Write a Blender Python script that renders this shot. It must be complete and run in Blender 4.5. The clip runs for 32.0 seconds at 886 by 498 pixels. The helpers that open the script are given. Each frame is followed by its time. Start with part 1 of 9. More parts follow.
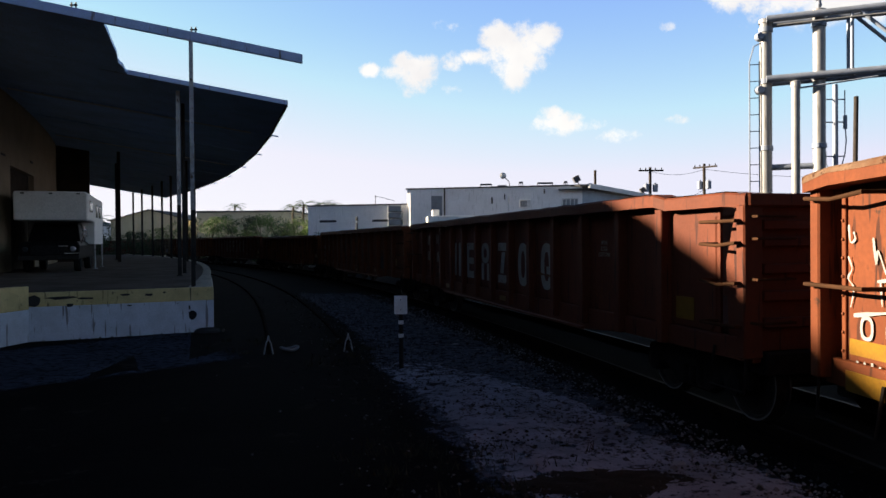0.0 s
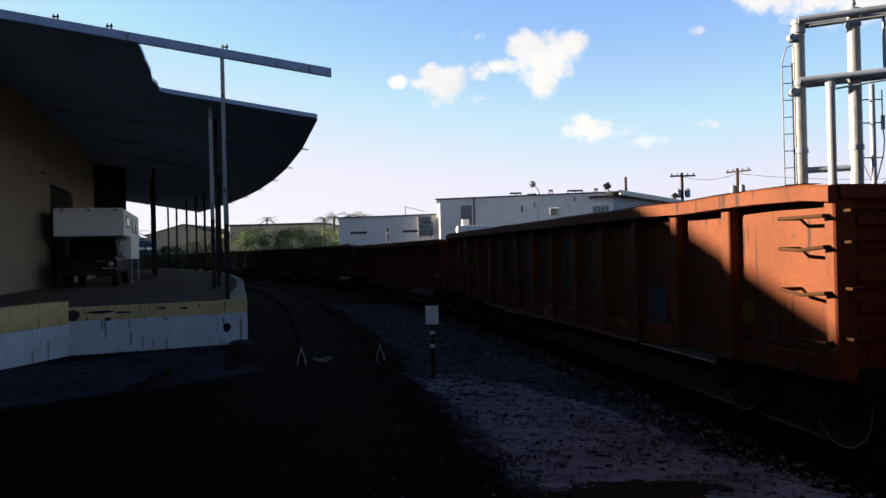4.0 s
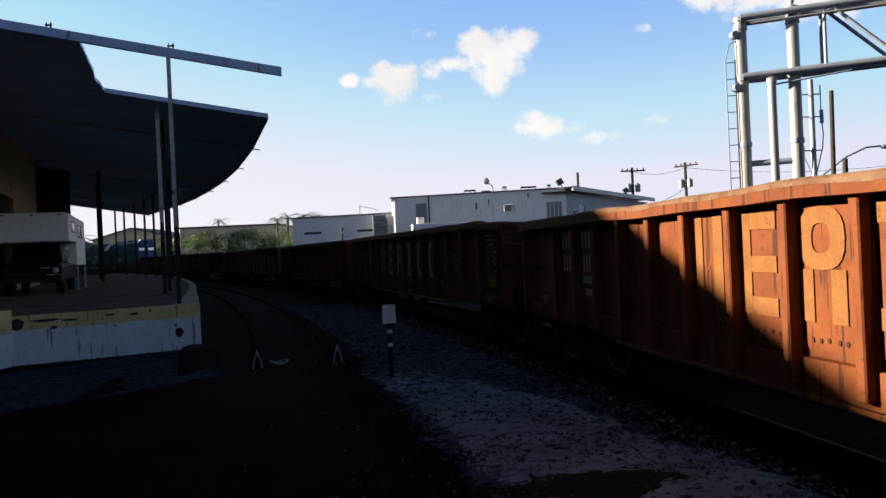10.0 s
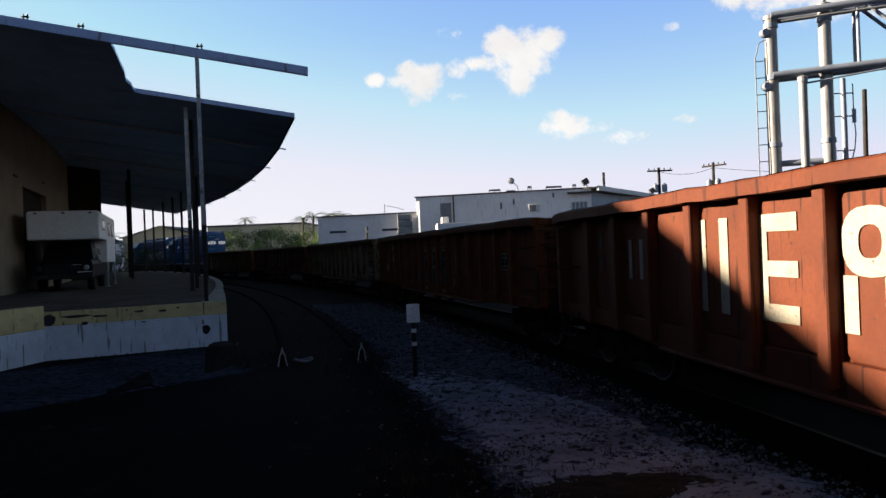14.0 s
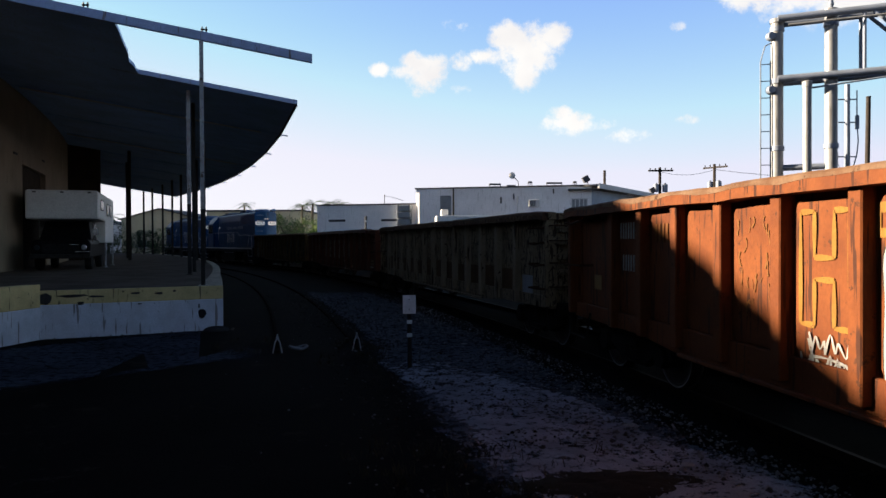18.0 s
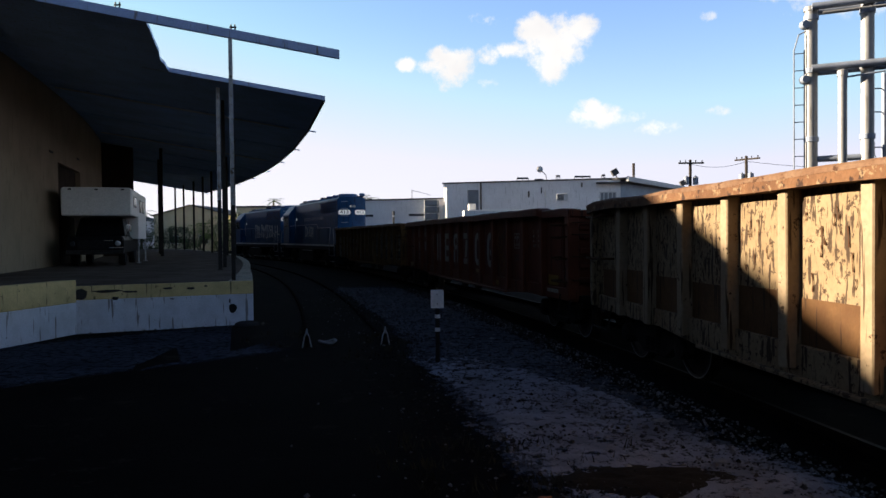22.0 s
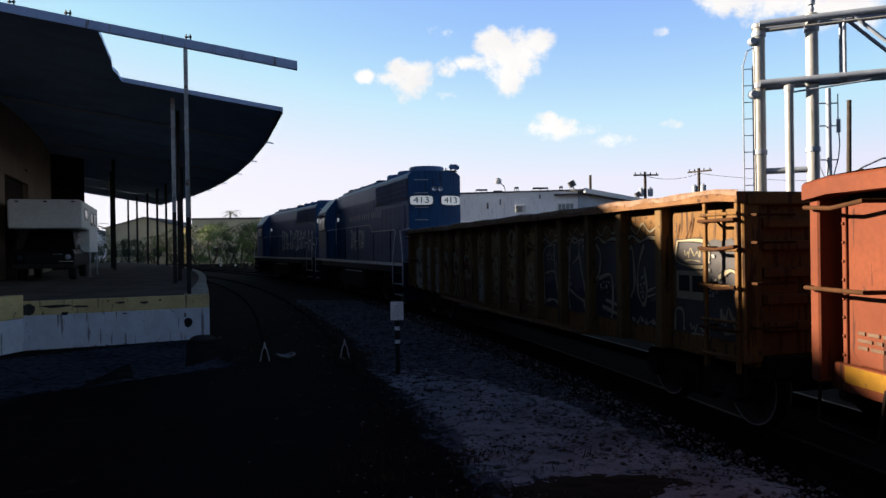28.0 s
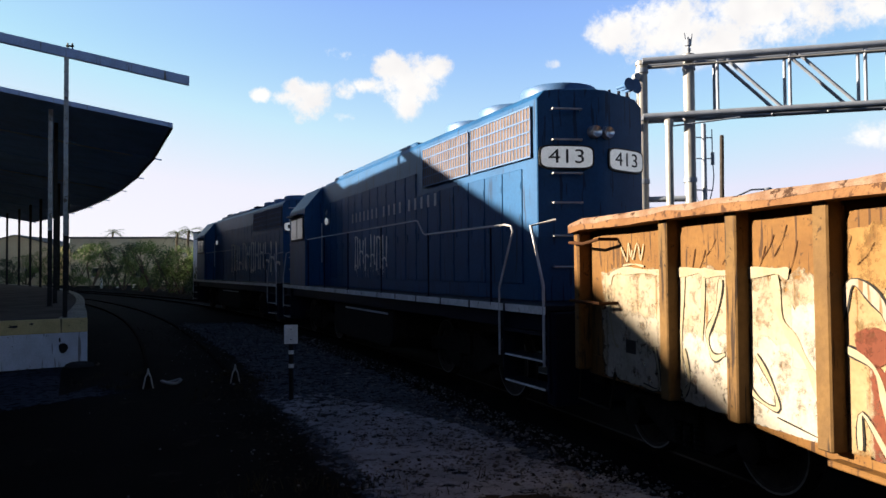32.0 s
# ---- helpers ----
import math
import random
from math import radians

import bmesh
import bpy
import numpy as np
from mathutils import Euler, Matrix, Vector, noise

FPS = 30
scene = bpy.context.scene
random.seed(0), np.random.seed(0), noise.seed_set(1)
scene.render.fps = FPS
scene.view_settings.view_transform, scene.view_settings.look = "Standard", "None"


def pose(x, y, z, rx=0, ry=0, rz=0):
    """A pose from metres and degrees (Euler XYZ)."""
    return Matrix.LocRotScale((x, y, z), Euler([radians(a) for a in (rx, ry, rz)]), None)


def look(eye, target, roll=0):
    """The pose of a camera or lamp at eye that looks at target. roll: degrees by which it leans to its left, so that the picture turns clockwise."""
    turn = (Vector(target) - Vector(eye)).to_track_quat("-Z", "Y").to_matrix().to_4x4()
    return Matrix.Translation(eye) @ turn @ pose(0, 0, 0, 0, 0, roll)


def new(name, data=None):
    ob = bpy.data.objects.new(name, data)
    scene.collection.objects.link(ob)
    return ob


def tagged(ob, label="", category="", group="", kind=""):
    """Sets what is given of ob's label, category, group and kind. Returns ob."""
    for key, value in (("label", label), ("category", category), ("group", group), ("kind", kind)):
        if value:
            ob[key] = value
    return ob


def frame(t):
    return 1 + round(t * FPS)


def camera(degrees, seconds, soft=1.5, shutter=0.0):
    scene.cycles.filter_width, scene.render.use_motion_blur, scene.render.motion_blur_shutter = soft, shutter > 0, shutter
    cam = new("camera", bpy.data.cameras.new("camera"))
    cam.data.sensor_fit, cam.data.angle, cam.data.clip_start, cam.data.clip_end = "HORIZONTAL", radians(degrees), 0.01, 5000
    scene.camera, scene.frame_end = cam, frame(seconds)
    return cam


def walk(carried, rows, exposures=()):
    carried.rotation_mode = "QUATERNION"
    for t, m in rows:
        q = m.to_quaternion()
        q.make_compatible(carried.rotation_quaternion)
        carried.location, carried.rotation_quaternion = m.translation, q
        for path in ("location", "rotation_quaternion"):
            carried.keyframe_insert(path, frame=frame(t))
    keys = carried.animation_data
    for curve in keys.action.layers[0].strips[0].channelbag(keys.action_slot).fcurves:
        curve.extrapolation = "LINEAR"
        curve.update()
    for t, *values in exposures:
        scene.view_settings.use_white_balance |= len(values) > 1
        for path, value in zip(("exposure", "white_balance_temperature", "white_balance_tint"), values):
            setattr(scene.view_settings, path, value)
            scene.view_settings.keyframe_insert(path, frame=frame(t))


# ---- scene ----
cam = camera(63.45, 32.0)

# seconds, yaw (left), pitch (up), roll of the hand-held camera, which stays in one place
TURNS = [
    (0, -0.55, -0.61, -0.47), (0.5, -0.46, -0.77, -0.53), (1, -0.22, -0.70, -0.65), (1.5, 0.38, -0.83, -0.76),
    (2, -0.21, -0.72, -0.86), (2.5, -0.77, -0.33, -1.01), (3, -0.22, 0.04, -1.29), (3.5, 0.71, 0.12, -1.29),
    (4, 1.86, 0.21, -1.37), (4.5, 2.44, 0.28, -1.66), (6.5, 2.62, -0.05, -1.70), (7, 2.83, -0.26, -1.79),
    (7.5, 1.99, -0.31, -1.29), (8, 1.09, -0.36, -1.55), (8.5, -0.22, -0.08, -1.67), (9, -1.07, 0.39, -1.91),
    (9.5, -1.25, 0.16, -2.41), (10, -1.68, -0.06, -2.60), (10.5, -1.32, -0.23, -2.50),
    (11, -0.92, -0.13, -2.19), (11.5, -0.44, -0.16, -2.29), (12, 0.00, -0.00, -2.20),
    (12.5, 0.26, 0.22, -2.35), (13, 0.43, 0.10, -2.44), (13.5, 0.26, 0.07, -2.29), (15.5, 0.36, -0.37, -2.16),
    (16, 0.18, -0.16, -2.07), (16.5, 0.64, -0.33, -1.17), (17, 1.06, -0.47, -0.99), (17.5, 1.05, -0.64, -0.73),
    (18, 0.15, -0.63, -0.28), (18.5, 0.57, -0.62, 0.08), (19, 1.53, -0.79, 0.05), (19.5, 3.00, -1.12, -0.04),
    (20, 3.01, -1.07, -0.00), (20.5, 3.14, -1.04, -0.42), (21, 2.36, -1.22, -0.52), (21.5, 2.29, -1.12, -0.60),
    (22, 2.36, -1.05, -0.57), (22.5, 2.18, -0.77, -0.52), (23, 2.09, -0.64, -0.74), (23.5, 2.07, -0.71, -0.85),
    (24, 1.05, -1.03, -0.76), (24.5, 0.29, -0.74, -0.57), (25, 0.09, -0.88, -0.75),
    (25.5, -0.57, -0.49, -0.33), (27.5, -0.68, -0.28, -0.79), (28, -0.88, -0.16, -0.84),
    (28.5, -1.68, -0.07, -0.77), (29, -2.46, 0.13, -0.89), (29.5, -3.06, 0.32, -0.38),
    (30, -4.15, 0.65, -0.43), (30.5, -5.05, 0.88, -0.29), (31, -6.48, 1.08, -0.35), (31.5, -7.83, 1.40, -0.42),
    (32, -9.13, 1.55, -0.46),
]
EYE = Vector((0.0, 0.0, 2.1))


def aim(yaw, pitch, roll):
    y, p = radians(yaw), radians(pitch)
    return look(EYE, EYE + Vector((-math.sin(y) * math.cos(p), math.cos(y) * math.cos(p), math.sin(p))), roll)


# the clip's camera darkens and brightens a little on the way
STOPS = [(0, 2.40), (4, 2.40), (7, 2.37), (10, 2.34), (13, 2.33), (16, 2.36), (18, 2.40), (21.5, 2.45), (23, 2.46), (25, 2.42), (28, 2.42), (32, 2.42)]
walk(cam, [(t, aim(y, p, r)) for t, y, p, r in TURNS], STOPS)

# ---- light ----
SUN_AZ, SUN_EL = radians(-78.0), radians(17.0)      # seen from the camera: left of straight ahead, low
SUN_WAY = Vector((math.sin(SUN_AZ) * math.cos(SUN_EL), math.cos(SUN_AZ) * math.cos(SUN_EL), math.sin(SUN_EL)))
sun = new("sun", bpy.data.lights.new("sun", "SUN"))
sun.data.energy, sun.data.angle, sun.data.color = 5.0, radians(0.6), (1.0, 0.83, 0.62)
sun.matrix_world = look(SUN_WAY * 50, (0, 0, 0))

# clouds: azimuth, elevation, half width, half height in degrees, thickness
CLOUDS = [
    (6.6, 14.9, 2.9, 1.9, 1.0), (5.0, 15.7, 1.5, 1.3, 1.0), (8.6, 15.6, 1.4, 1.2, 1.0), (6.1, 13.3, 1.6, 1.5, 1.0), (3.3, 14.4, 1.6, 0.7, 0.8),
    (-1.6, 13.4, 2.0, 1.5, 1.0), (-3.0, 13.2, 1.5, 0.7, 0.9), (-5.1, 13.4, 0.9, 0.6, 0.9), (-1.5, 11.9, 0.9, 0.6, 0.5),
    (1.5, 14.1, 1.0, 0.8, 0.7), (10.0, 9.1, 2.6, 1.0, 1.0), (12.3, 9.0, 1.2, 0.6, 0.8), (9.2, 9.8, 1.2, 0.7, 0.9),
    (14.4, 8.0, 1.7, 0.6, 0.7), (18.6, 9.0, 0.9, 0.4, 0.5), (1.0, 16.6, 1.8, 0.5, 0.45), (1.4, 11.9, 0.7, 0.4, 0.3),
    (27.0, 17.8, 5.2, 2.6, 1.0), (34.0, 18.4, 6.0, 3.2, 1.0), (42.0, 18.8, 6.0, 3.4, 1.0), (23.0, 18.0, 2.4, 1.8, 0.95), (30.0, 15.9, 4.4, 1.6, 0.9), (40.5, 8.8, 2.8, 1.2, 0.9),
    (18.0, 15.9, 0.6, 0.4, 0.4),
]


def make_world():
    world = bpy.data.worlds.new("sky")
    scene.world = world
    world.use_nodes = True
    nt = world.node_tree
    nt.nodes.clear()
    N, L = nt.nodes.new, nt.links.new

    def math_node(op, a, b=None, clamp=False):
        n = N("ShaderNodeMath")
        n.operation, n.use_clamp = op, clamp
        for i, v in enumerate((a, b)):
            if v is None:
                continue
            if isinstance(v, (int, float)):
                n.inputs[i].default_value = v
            else:
                L(v, n.inputs[i])
        return n.outputs[0]

    sky = N("ShaderNodeTexSky")
    sky.sky_type, sky.sun_disc = "NISHITA", False
    sky.sun_elevation, sky.sun_rotation = SUN_EL, SUN_AZ
    sky.air_density, sky.dust_density, sky.ozone_density = 1.0, 0.2, 2.5
    co = N("ShaderNodeTexCoord")
    fine = N("ShaderNodeTexNoise")
    fine.inputs["Scale"].default_value, fine.inputs["Detail"].default_value, fine.inputs["Roughness"].default_value = 42.0, 8.0, 0.66
    L(co.outputs["Generated"], fine.inputs["Vector"])
    broad = N("ShaderNodeTexNoise")
    broad.inputs["Scale"].default_value, broad.inputs["Detail"].default_value = 14.0, 3.0
    L(co.outputs["Generated"], broad.inputs["Vector"])
    sep = N("ShaderNodeSeparateXYZ")
    L(co.outputs["Generated"], sep.inputs[0])
    az = math_node("MULTIPLY", math_node("ARCTAN2", sep.outputs["X"], sep.outputs["Y"]), 180 / math.pi)
    el = math_node("MULTIPLY", math_node("ARCSINE", sep.outputs["Z"]), 180 / math.pi)
    density = None
    for a, e, w, h, k in CLOUDS:
        u = math_node("MULTIPLY", math_node("SUBTRACT", az, a), 1 / w)
        v = math_node("MULTIPLY", math_node("SUBTRACT", el, e), 1 / h)
        d = math_node("ADD", math_node("MULTIPLY", u, u), math_node("MULTIPLY", v, v))
        one = math_node("MULTIPLY", math_node("SUBTRACT", 1.25, d), k)
        density = one if density is None else math_node("MAXIMUM", density, one)
    rough = math_node("MULTIPLY", math_node("SUBTRACT", fine.outputs["Fac"], 0.5), 2.9)
    wide = math_node("MULTIPLY", math_node("SUBTRACT", broad.outputs["Fac"], 0.5), 1.6)
    dense = math_node("ADD", density, math_node("ADD", rough, wide))
    cover = N("ShaderNodeMapRange")
    cover.interpolation_type = "SMOOTHSTEP"
    cover.inputs["From Min"].default_value, cover.inputs["From Max"].default_value = 0.05, 1.15
    L(dense, cover.inputs["Value"])
    shade = N("ShaderNodeMapRange")
    shade.inputs["From Min"].default_value, shade.inputs["From Max"].default_value = 0.3, 0.75
    L(broad.outputs["Fac"], shade.inputs["Value"])
    tint = N("ShaderNodeMix")
    tint.data_type = "RGBA"
    tint.inputs["A"].default_value, tint.inputs["B"].default_value = (0.51, 0.50, 0.48, 1), (0.405, 0.395, 0.40, 1)
    L(shade.outputs[0], tint.inputs["Factor"])

    def blend(fac, x, y):
        n = N("ShaderNodeMix")
        n.data_type = "RGBA"
        for slot, v in (("Factor", fac), ("A", x), ("B", y)):
            if isinstance(v, tuple):
                n.inputs[slot].default_value = v
            else:
                L(v, n.inputs[slot])
        return n.outputs["Result"]

    air = N("ShaderNodeVectorMath")
    air.operation = "MULTIPLY"
    air.inputs[1].default_value = (SKY * 1.04, SKY * 1.01, SKY * 1.20)
    # sky overhead, out of view, dimmed to deepen the shade below
    high = N("ShaderNodeMapRange")
    high.interpolation_type = "SMOOTHSTEP"
    high.inputs["From Min"].default_value, high.inputs["From Max"].default_value = 19.0, 40.0
    high.inputs["To Min"].default_value, high.inputs["To Max"].default_value = 1.0, 0.14
    L(el, high.inputs["Value"])
    deep = N("ShaderNodeVectorMath")
    deep.operation = "SCALE"
    L(sky.outputs["Color"], deep.inputs[0])
    L(high.outputs[0], deep.inputs["Scale"])
    L(deep.outputs[0], air.inputs[0])
    soft = N("ShaderNodeVectorMath")
    soft.operation = "MINIMUM"
    soft.inputs[1].default_value = (0.365, 0.37, 0.45)
    L(air.outputs[0], soft.inputs[0])
    # haze towards the horizon, thicker on the sun's side
    low = N("ShaderNodeMapRange")
    low.interpolation_type = "SMOOTHSTEP"
    low.inputs["From Min"].default_value, low.inputs["From Max"].default_value = 18.0, -2.0
    L(el, low.inputs["Value"])
    near_sun = N("ShaderNodeMapRange")
    near_sun.inputs["From Min"].default_value, near_sun.inputs["From Max"].default_value = -0.5, 0.73
    near_sun.inputs["To Min"].default_value, near_sun.inputs["To Max"].default_value = 0.0, 1.0
    towards = math_node("COSINE", math_node("SUBTRACT", math_node("ARCTAN2", sep.outputs["X"], sep.outputs["Y"]), SUN_AZ))
    L(towards, near_sun.inputs["Value"])
    haze = math_node("MULTIPLY", low.outputs[0], near_sun.outputs[0])
    clear = blend(haze, soft.outputs[0], (HAZE * 1.0, HAZE * 0.985, HAZE * 1.02, 1))
    full = blend(cover.outputs[0], clear, tint.outputs["Result"])
    back, out = N("ShaderNodeBackground"), N("ShaderNodeOutputWorld")
    L(full, back.inputs["Color"])
    back.inputs["Strength"].default_value = 0.406
    L(back.outputs[0], out.inputs["Surface"])


SKY, HAZE = 0.118, 0.465
make_world()


# ---- materials ----
def material(name, base, other=None, rough=0.8, metal=0.0, scale=6.0, grain=60.0, bump=0.15, streak=0.0, streak_col=(0.05, 0.02, 0.01), per_piece=0.0, spots=0.0, spot_col=(0.08, 0.03, 0.012), spec=0.3, run=(9.0, 0.7), island=0.0, fleck=7.0):
    """A weathered surface: base and other mixed by broad stains, a fine grain, run-down streaks and spots, with relief."""
    m = bpy.data.materials.new(name)
    m.use_nodes = True
    nt = m.node_tree
    N, L = nt.nodes.new, nt.links.new
    bsdf = nt.nodes["Principled BSDF"]
    bsdf.inputs["Roughness"].default_value, bsdf.inputs["Metallic"].default_value = rough, metal
    bsdf.inputs["Specular IOR Level"].default_value = spec
    other = other or tuple(c * 0.65 for c in base)
    co = N("ShaderNodeTexCoord")
    # each object starts elsewhere in the pattern
    oi = N("ShaderNodeObjectInfo")
    far = N("ShaderNodeVectorMath")
    far.operation = "SCALE"
    far.inputs[0].default_value = (37.0, 53.0, 19.0)
    L(oi.outputs["Random"], far.inputs["Scale"])
    at = N("ShaderNodeVectorMath")
    at.operation = "ADD"
    L(co.outputs["Object"], at.inputs[0])
    L(far.outputs[0], at.inputs[1])
    place = at.outputs[0]
    n1 = N("ShaderNodeTexNoise")
    n1.inputs["Scale"].default_value, n1.inputs["Detail"].default_value, n1.inputs["Roughness"].default_value = scale, 5.0, 0.6
    L(place, n1.inputs["Vector"])
    n2 = N("ShaderNodeTexNoise")
    n2.inputs["Scale"].default_value, n2.inputs["Detail"].default_value = grain, 3.0
    L(place, n2.inputs["Vector"])

    def ramp(fac, lo, hi):
        r = N("ShaderNodeMapRange")
        r.interpolation_type = "SMOOTHSTEP"
        r.inputs["From Min"].default_value, r.inputs["From Max"].default_value = lo, hi
        L(fac, r.inputs["Value"])
        return r.outputs[0]

    def mixed(fac, a, b):
        x = N("ShaderNodeMix")
        x.data_type = "RGBA"
        for slot, v in (("Factor", fac), ("A", a), ("B", b)):
            if isinstance(v, (int, float)):
                x.inputs[slot].default_value = v
            elif isinstance(v, tuple):
                x.inputs[slot].default_value = (*v, 1)
            else:
                L(v, x.inputs[slot])
        return x.outputs["Result"]

    col = mixed(ramp(n1.outputs["Fac"], 0.35, 0.7), tuple(base), tuple(other))
    g = N("ShaderNodeMath")
    g.operation = "MULTIPLY"
    g.inputs[1].default_value = 0.45
    L(ramp(n2.outputs["Fac"], 0.3, 0.75), g.inputs[0])
    col = mixed(g.outputs[0], col, tuple(c * 0.6 for c in base))
    if streak:
        mp = N("ShaderNodeMapping")
        mp.inputs["Scale"].default_value = (run[0], run[0], run[1])
        L(place, mp.inputs["Vector"])
        n3 = N("ShaderNodeTexNoise")
        n3.inputs["Scale"].default_value, n3.inputs["Detail"].default_value = 1.6, 4.0
        L(mp.outputs[0], n3.inputs["Vector"])
        col = mixed(ramp(n3.outputs["Fac"], 0.64 - 0.25 * streak, 0.68 - 0.2 * streak), col, tuple(streak_col))
    if spots:
        n4 = N("ShaderNodeTexNoise")
        n4.inputs["Scale"].default_value, n4.inputs["Detail"].default_value, n4.inputs["Roughness"].default_value = fleck, 8.0, 0.75
        L(place, n4.inputs["Vector"])
        col = mixed(ramp(n4.outputs["Fac"], 0.66 - 0.2 * spots, 0.695 - 0.2 * spots), col, tuple(spot_col))
    if island:
        geo = N("ShaderNodeNewGeometry")
        hs = N("ShaderNodeHueSaturation")
        r = N("ShaderNodeMapRange")
        r.inputs["To Min"].default_value, r.inputs["To Max"].default_value = 1 - island, 1 + island
        L(geo.outputs["Random Per Island"], r.inputs["Value"])
        L(r.outputs[0], hs.inputs["Value"])
        L(col, hs.inputs["Color"])
        col = hs.outputs["Color"]
    if per_piece:
        hs = N("ShaderNodeHueSaturation")
        r = N("ShaderNodeMapRange")
        r.inputs["To Min"].default_value, r.inputs["To Max"].default_value = 1 - per_piece, 1 + per_piece
        L(oi.outputs["Random"], r.inputs["Value"])
        L(r.outputs[0], hs.inputs["Value"])
        L(col, hs.inputs["Color"])
        col = hs.outputs["Color"]
    L(col, bsdf.inputs["Base Color"])
    if bump:
        b = N("ShaderNodeBump")
        b.inputs["Strength"].default_value, b.inputs["Distance"].default_value = bump, 0.02
        s = N("ShaderNodeMath")
        s.operation = "ADD"
        L(n1.outputs["Fac"], s.inputs[0])
        L(n2.outputs["Fac"], s.inputs[1])
        L(s.outputs[0], b.inputs["Height"])
        L(b.outputs[0], bsdf.inputs["Normal"])
    return m


M = {}
# near-black base: the yard's shade is put into this colour
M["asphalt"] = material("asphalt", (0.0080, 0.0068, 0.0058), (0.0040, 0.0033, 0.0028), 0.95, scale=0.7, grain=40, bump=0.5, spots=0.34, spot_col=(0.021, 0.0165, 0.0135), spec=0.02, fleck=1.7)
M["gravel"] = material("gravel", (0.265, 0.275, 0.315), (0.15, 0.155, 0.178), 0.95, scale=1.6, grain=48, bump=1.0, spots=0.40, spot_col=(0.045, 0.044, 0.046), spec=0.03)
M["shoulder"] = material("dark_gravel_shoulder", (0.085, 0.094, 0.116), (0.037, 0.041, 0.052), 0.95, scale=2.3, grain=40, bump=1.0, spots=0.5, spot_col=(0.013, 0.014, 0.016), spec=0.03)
M["ballast"] = material("ballast", (0.042, 0.046, 0.056), (0.017, 0.018, 0.022), 0.95, scale=5.0, grain=24, bump=1.0, spots=0.45, spot_col=(0.009, 0.009, 0.010), spec=0.03)
M["stone"] = material("stone", (0.11, 0.108, 0.11), (0.065, 0.062, 0.065), 0.9, scale=9, grain=50, bump=0.3, spec=0.05, island=0.85)
M["soil"] = material("soil", (0.03, 0.024, 0.017), (0.015, 0.012, 0.009), 0.95, scale=3, grain=30, bump=0.8, spec=0.05)
M["far_ground"] = material("far_ground", (0.06, 0.06, 0.045), (0.035, 0.04, 0.025), 0.95, scale=0.05, grain=3, bump=0.2, spec=0.05)
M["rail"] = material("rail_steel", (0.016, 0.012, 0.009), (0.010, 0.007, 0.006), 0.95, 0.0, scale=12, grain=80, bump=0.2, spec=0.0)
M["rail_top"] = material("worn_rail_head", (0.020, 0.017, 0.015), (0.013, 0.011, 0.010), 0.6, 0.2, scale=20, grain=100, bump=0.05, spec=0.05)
# tie colour darkened as well, for the shade under the train
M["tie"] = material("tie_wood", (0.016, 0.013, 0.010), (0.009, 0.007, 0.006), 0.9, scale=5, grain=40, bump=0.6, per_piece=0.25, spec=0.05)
M["white_concrete"] = material("white_painted_concrete", (0.629, 0.654, 0.714), (0.51, 0.527, 0.57), 0.8, scale=2.2, grain=40, bump=0.3, streak=0.13, streak_col=(0.221, 0.212, 0.212), spots=0.1, spot_col=(0.085, 0.0808, 0.0765), spec=0.12)
M["edge_concrete"] = material("worn_cream_concrete", (0.42, 0.38, 0.30), (0.24, 0.21, 0.17), 0.85, scale=2.2, grain=40, bump=0.3, streak=0.2, streak_col=(0.10, 0.09, 0.08), spots=0.25, spot_col=(0.06, 0.055, 0.05), spec=0.1)
M["yellow_concrete"] = material("yellow_painted_concrete", (0.66, 0.51, 0.24), (0.50, 0.39, 0.18), 0.8, scale=2.5, grain=40, bump=0.3, streak=0.1, streak_col=(0.12, 0.10, 0.06), spots=0.2, spot_col=(0.05, 0.045, 0.04), spec=0.12)
M["concrete"] = material("grey_concrete", (0.118, 0.095, 0.078), (0.055, 0.044, 0.036), 0.9, scale=1.2, grain=30, bump=0.3, spots=0.25, spot_col=(0.030, 0.026, 0.023), spec=0.05)
M["old_concrete"] = material("chipped_concrete", (0.05, 0.047, 0.045), (0.03, 0.028, 0.027), 0.95, scale=5, grain=40, bump=0.8, spec=0.05)
M["stucco"] = material("beige_stucco_wall", (0.29, 0.235, 0.165), (0.23, 0.185, 0.13), 0.9, scale=0.6, grain=50, bump=0.25, streak=0.04, streak_col=(0.17, 0.135, 0.095), spec=0.05)
M["brown_wall"] = material("brown_wall", (0.05, 0.038, 0.028), (0.03, 0.024, 0.02), 0.9, scale=1.5, grain=30, bump=0.3, spec=0.05)
# the blue glow under the deck is put into this pale colour
M["soffit"] = material("glow_blue_metal_deck", (0.40, 0.62, 0.98), (0.28, 0.44, 0.72), 0.5, 0.0, scale=0.8, grain=20, bump=0.1, streak=0.06, streak_col=(0.18, 0.22, 0.30))
M["fascia"] = material("blue_grey_painted_steel", (0.34, 0.43, 0.66), (0.27, 0.345, 0.53), 0.5, 0.0, scale=2, grain=30, bump=0.08, streak=0.04, streak_col=(0.14, 0.12, 0.11))
M["post"] = material("chipped_post_paint", (0.40, 0.40, 0.40), (0.22, 0.21, 0.20), 0.6, 0.2, scale=5, grain=40, bump=0.2, spots=0.5, spot_col=(0.06, 0.035, 0.02))
M["dark_post"] = material("dark_steel_post", (0.035, 0.033, 0.032), (0.02, 0.019, 0.018), 0.6, 0.3, scale=6, grain=40, bump=0.2, spec=0.05)
M["black"] = material("black_paint", (0.02, 0.02, 0.022), (0.012, 0.012, 0.012), 0.6, scale=8, grain=50, bump=0.1, spec=0.05)
